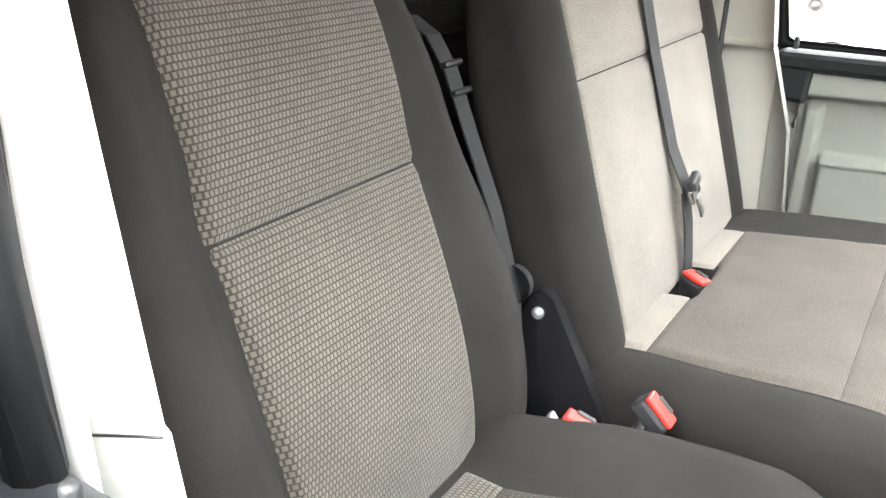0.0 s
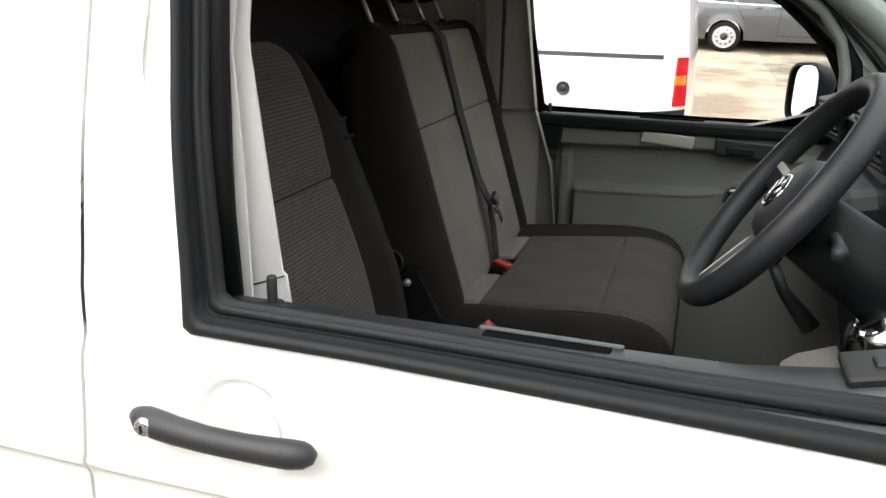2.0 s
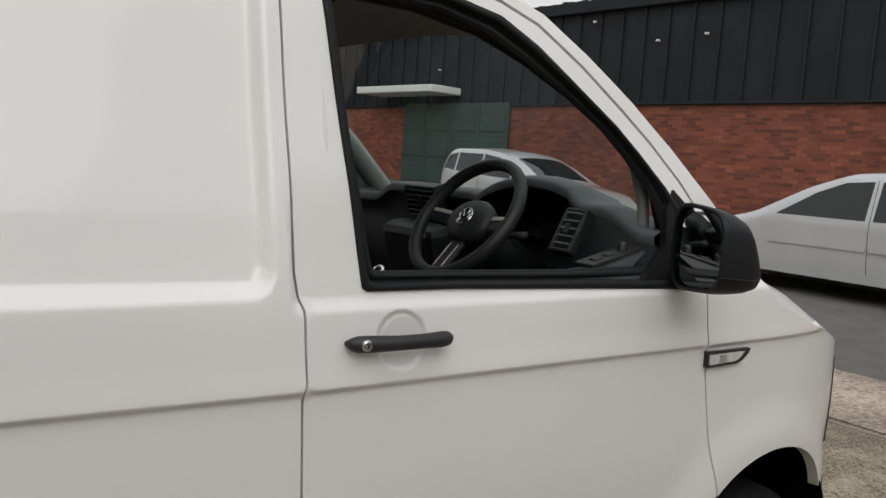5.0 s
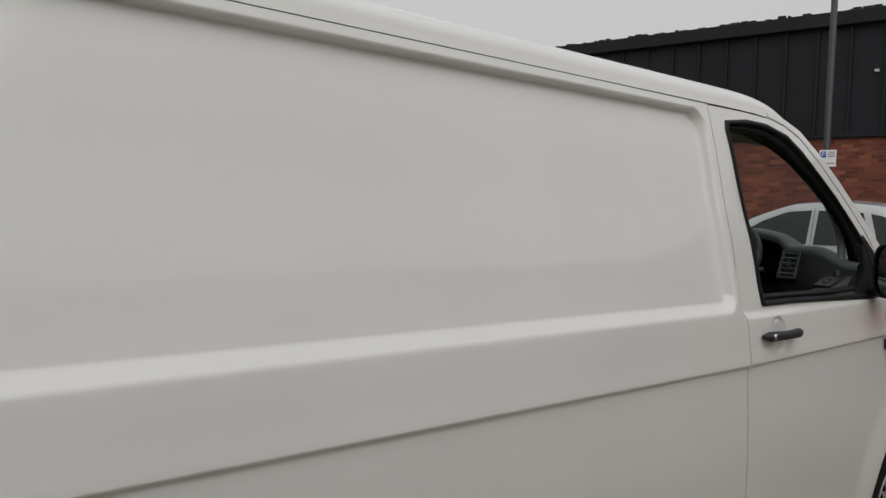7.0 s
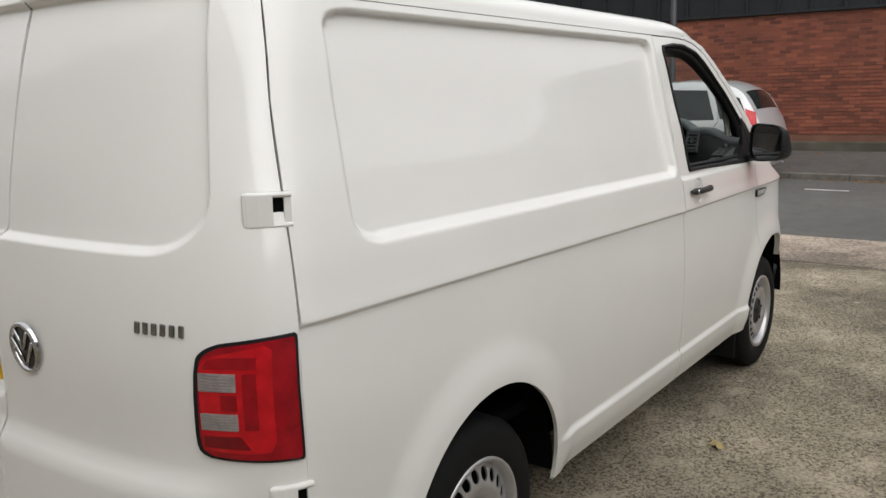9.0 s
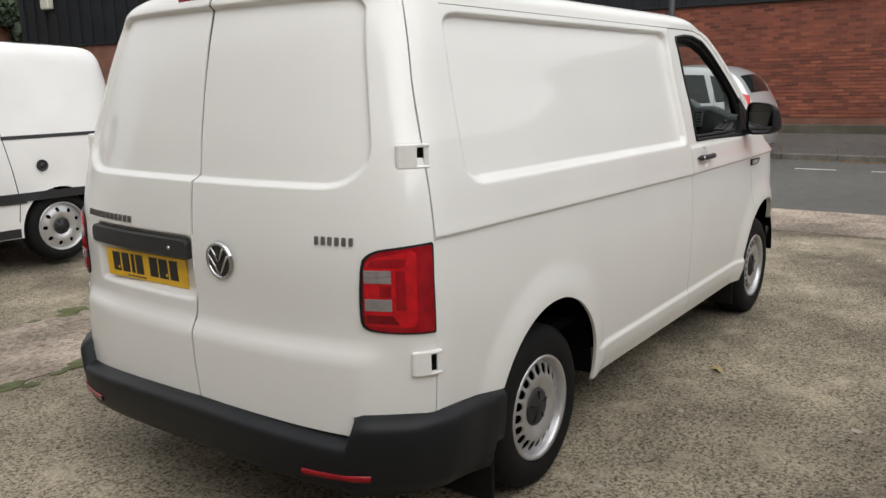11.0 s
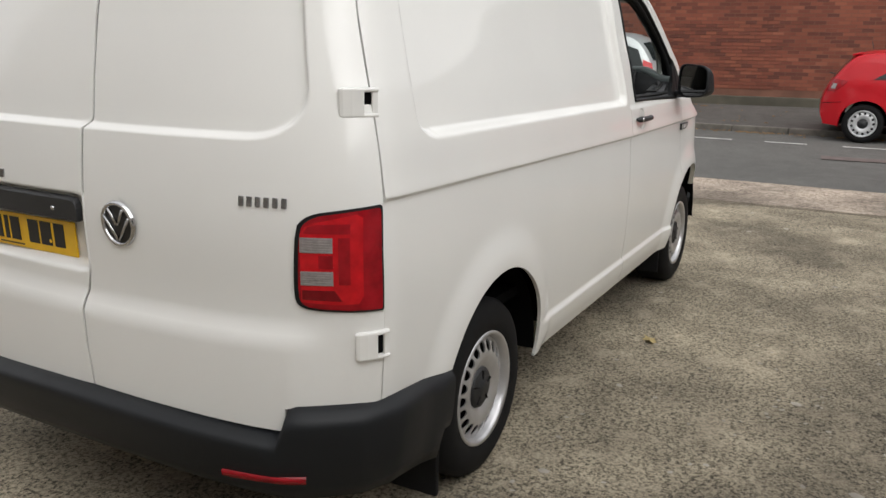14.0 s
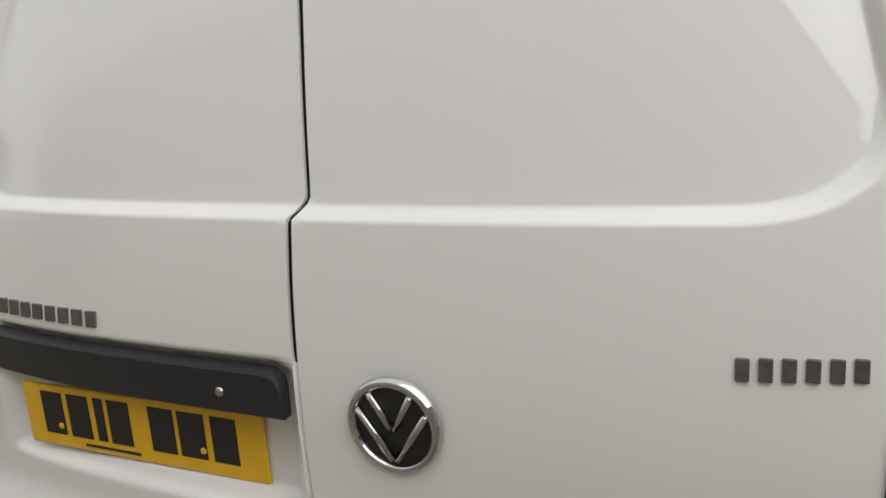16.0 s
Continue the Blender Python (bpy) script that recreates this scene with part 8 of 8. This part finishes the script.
for x in (-8.0, -3.0, 2.0, 6.5):
    win = new("window")
    win.parent = south
    part("window_frame", box_bm(1.5, 0.08, 1.1, pose(x, -4.90, 1.6), 0.015), mat("white_frame", (0.7, 0.7, 0.68), 0.5, var=0.05), win)
    part("pane", box_bm(1.38, 0.06, 0.98, pose(x, -4.87, 1.6)), PANE, win)
    part("window_sill", box_bm(1.7, 0.16, 0.07, pose(x, -4.86, 1.01), 0.01), KERB, win)
shop = thing("shop", "pale rendered shop with a white sign board and a roller shutter", "building")
part("wall", box_bm(6.0, 12.8, 8.0, pose(-11.2, 13.6, 2.9)), SHOPWALL, shop, "pale rendered front")
part("sign_board", box_bm(0.16, 12.2, 1.85, pose(-8.13, 13.5, 6.0), 0.02), SIGNWHITE, shop, "white sign board")
for k in range(9):
    part("sign_bar", box_bm(0.03, 0.62, 1.0, pose(-8.03, 8.0 + 1.2 * k, 6.0), 0.01), mat("sign_letters", (0.10, 0.10, 0.12), 0.5), shop)
part("shutter", box_bm(0.10, 6.4, 4.2, pose(-8.16, 13.2, 2.1), 0.01), SHUTTER, shop, "grey roller shutter")
for k in range(21):
    part("shutter_slat", box_bm(0.03, 6.2, 0.17, pose(-8.10, 13.2, 0.2 + 0.195 * k), 0.012), SHUTTER, shop)
part("notice", box_bm(0.03, 0.9, 1.2, pose(-8.18, 8.3, 3.0), 0.005), mat("grey_notice", (0.28, 0.29, 0.32), 0.5, var=0.1), shop)
house("hall", "pale hall with a dark pitched roof beside the shop", pose(-12.3, -0.6, 0, 0, 0, 0), 8.0, 15.0, 6.6, 3.9, SHOPWALL, ROOFTILE)
back_house = house("house", "brick house with a gabled roof behind the shop", pose(-17.5, 19.0, 0, 0, 0, 0), 6.0, 16.0, 8.3, 4.2, REDBRICK, ROOFTILE)
part("chimney", box_bm(0.9, 1.3, 3.4, pose(2.4, -4.4, 10.6), 0.03), REDBRICK, back_house, "brick chimney stack")
house("house", "red brick house at the end of the street", pose(12.0, 62.0, ground_z(12, 58), 0, 0, 0), 16, 9, 5.2, 3.0, REDBRICK, ROOFTILE, ((-4, 4.0, 1.4, 1.2), (3, 4.0, 1.4, 1.2)))

# blue bin, palisade fence, white notice
bin_ = thing("wheelie_bin", "bright blue wheeled bin by the shrubs", "bin", pose(5.95, 23.2, ground_z(5.95, 23.2) + 0.35))
BLUE = mat("blue_bin_plastic", (0.01, 0.06, 0.34), 0.45, var=0.1, vscale=5)
bm = bmesh.new()
bmesh.ops.create_cone(bm, cap_ends=True, segments=4, radius1=0.34, radius2=0.42, depth=0.95, matrix=pose(0, 0, 0.5, 0, 0, 45))
part("bin_body", bm, BLUE, bin_)
part("bin_lid", box_bm(0.64, 0.66, 0.10, pose(0, 0, 1.02, 4), 0.04), BLUE, bin_)
part("bin_stand", box_bm(0.6, 0.6, 0.4, pose(0, 0, -0.15), 0.02), KERB, bin_)
fence = thing("palisade_fence", "grey steel palisade fence at the yard's edge", "fence")
FENCE = mat("galvanised_fence", (0.35, 0.36, 0.37), 0.5, 0.6, var=0.15, vscale=3)
pale = None
for i in range(44):
    x = -3.2 + 0.15 * i
    gzz = ground_z(x, 22.5)
    if pale is None:
        ob = part("pale", box_bm(0.07, 0.02, 1.7, Matrix(), 0.004), FENCE, fence)
        pale = ob.data
    else:
        ob = new("pale", pale)
        ob.parent = fence
    ob.matrix_basis = pose(x, 22.5, gzz + 0.85)
for h in (0.4, 1.4):
    part("fence_rail", box_bm(6.7, 0.05, 0.06, pose(0.05, 22.54, ground_z(1.7, 22.5) + h)), FENCE, fence)

# ---- bricks of the street wall, nearest stretch as single pieces ----
BRICK = bpy.data.materials.new("weathered_red_brick")
BRICK.use_nodes = True
bn_, bl_ = BRICK.node_tree.nodes, BRICK.node_tree.links
bsdf = bn_["Principled BSDF"]
geo = bn_.new("ShaderNodeNewGeometry")
info = bn_.new("ShaderNodeObjectInfo")
addn = bn_.new("ShaderNodeMath")
addn.operation = "ADD"
fr = bn_.new("ShaderNodeMath")
fr.operation = "FRACT"
bl_.new(geo.outputs["Random Per Island"], addn.inputs[0])
bl_.new(info.outputs["Random"], addn.inputs[1])
bl_.new(addn.outputs[0], fr.inputs[0])
ramp = bn_.new("ShaderNodeValToRGB")
ramp.color_ramp.elements[0].color, ramp.color_ramp.elements[0].position = (0.105, 0.036, 0.024, 1), 0.0
ramp.color_ramp.elements[1].color, ramp.color_ramp.elements[1].position = (0.25, 0.085, 0.05, 1), 1.0
for pos, col in ((0.35, (0.165, 0.050, 0.030, 1)), (0.7, (0.20, 0.060, 0.036, 1)), (0.93, (0.23, 0.075, 0.042, 1))):
    e = ramp.color_ramp.elements.new(pos)
    e.color = col
bl_.new(fr.outputs[0], ramp.inputs[0])
nzb = bn_.new("ShaderNodeTexNoise")
nzb.inputs["Scale"].default_value, nzb.inputs["Detail"].default_value = 0.6, 6
bl_.new(geo.outputs["Position"], nzb.inputs["Vector"])
mr = bn_.new("ShaderNodeMapRange")
mr.inputs["From Min"].default_value, mr.inputs["From Max"].default_value = 0.3, 0.7
mr.inputs["To Min"].default_value, mr.inputs["To Max"].default_value = 0.75, 1.25
bl_.new(nzb.outputs["Fac"], mr.inputs["Value"])
mulb = bn_.new("ShaderNodeVectorMath")
mulb.operation = "SCALE"
bl_.new(ramp.outputs[0], mulb.inputs[0])
bl_.new(mr.outputs[0], mulb.inputs["Scale"])
bl_.new(mulb.outputs[0], bsdf.inputs["Base Color"])
bsdf.inputs["Roughness"].default_value = 0.9
rnd = random.Random(21)
rows, course, step = 34, 0.075, 0.225
z_base = 0.70
wall_part = [o for o in building.children if o.name.startswith("brick_wall")][0]
brick_me = None
verts, faces = [], []
count = 0
for r in range(rows):
    z = z_base + course * (r + 0.5)
    if z > 3.13:
        break
    n = int((22 - (-8)) / step)
    for i in range(n):
        s = -8 + step * (i + (0.5 if r % 2 else 0.0))
        out = 0.006 + rnd.uniform(-0.002, 0.003)
        if 0.2 <= s <= 3.6 and r < 20 and count < 296:
            if brick_me is None:
                ob = part("brick", box_bm(0.215, 0.03, 0.065, Matrix(), 0.003, 1), BRICK, wall_part)
                brick_me = ob.data
            else:
                ob = new("brick", brick_me)
                ob.parent = wall_part
            ob.matrix_basis = wall_m(s, z, out - 0.008)
            count += 1
            continue
        m = wall_m(s, z, out)
        k = len(verts)
        for dx, dy, dz in ((-0.1075, 0, -0.0325), (0.1075, 0, -0.0325), (0.1075, 0, 0.0325), (-0.1075, 0, 0.0325), (-0.1075, -0.02, -0.0325), (0.1075, -0.02, -0.0325), (0.1075, -0.02, 0.0325), (-0.1075, -0.02, 0.0325)):
            verts.append(m @ Vector((dx, dy, dz)))
        faces += [tuple(q + k for q in t) for t in ((3, 2, 1, 0), (0, 1, 5, 4), (2, 3, 7, 6), (1, 2, 6, 5), (3, 0, 4, 7))]
tagged(put_mesh("brickwork", verts, faces, BRICK, wall_part, "weathered red bricks in stretcher bond", smooth=False), kind="stuff")
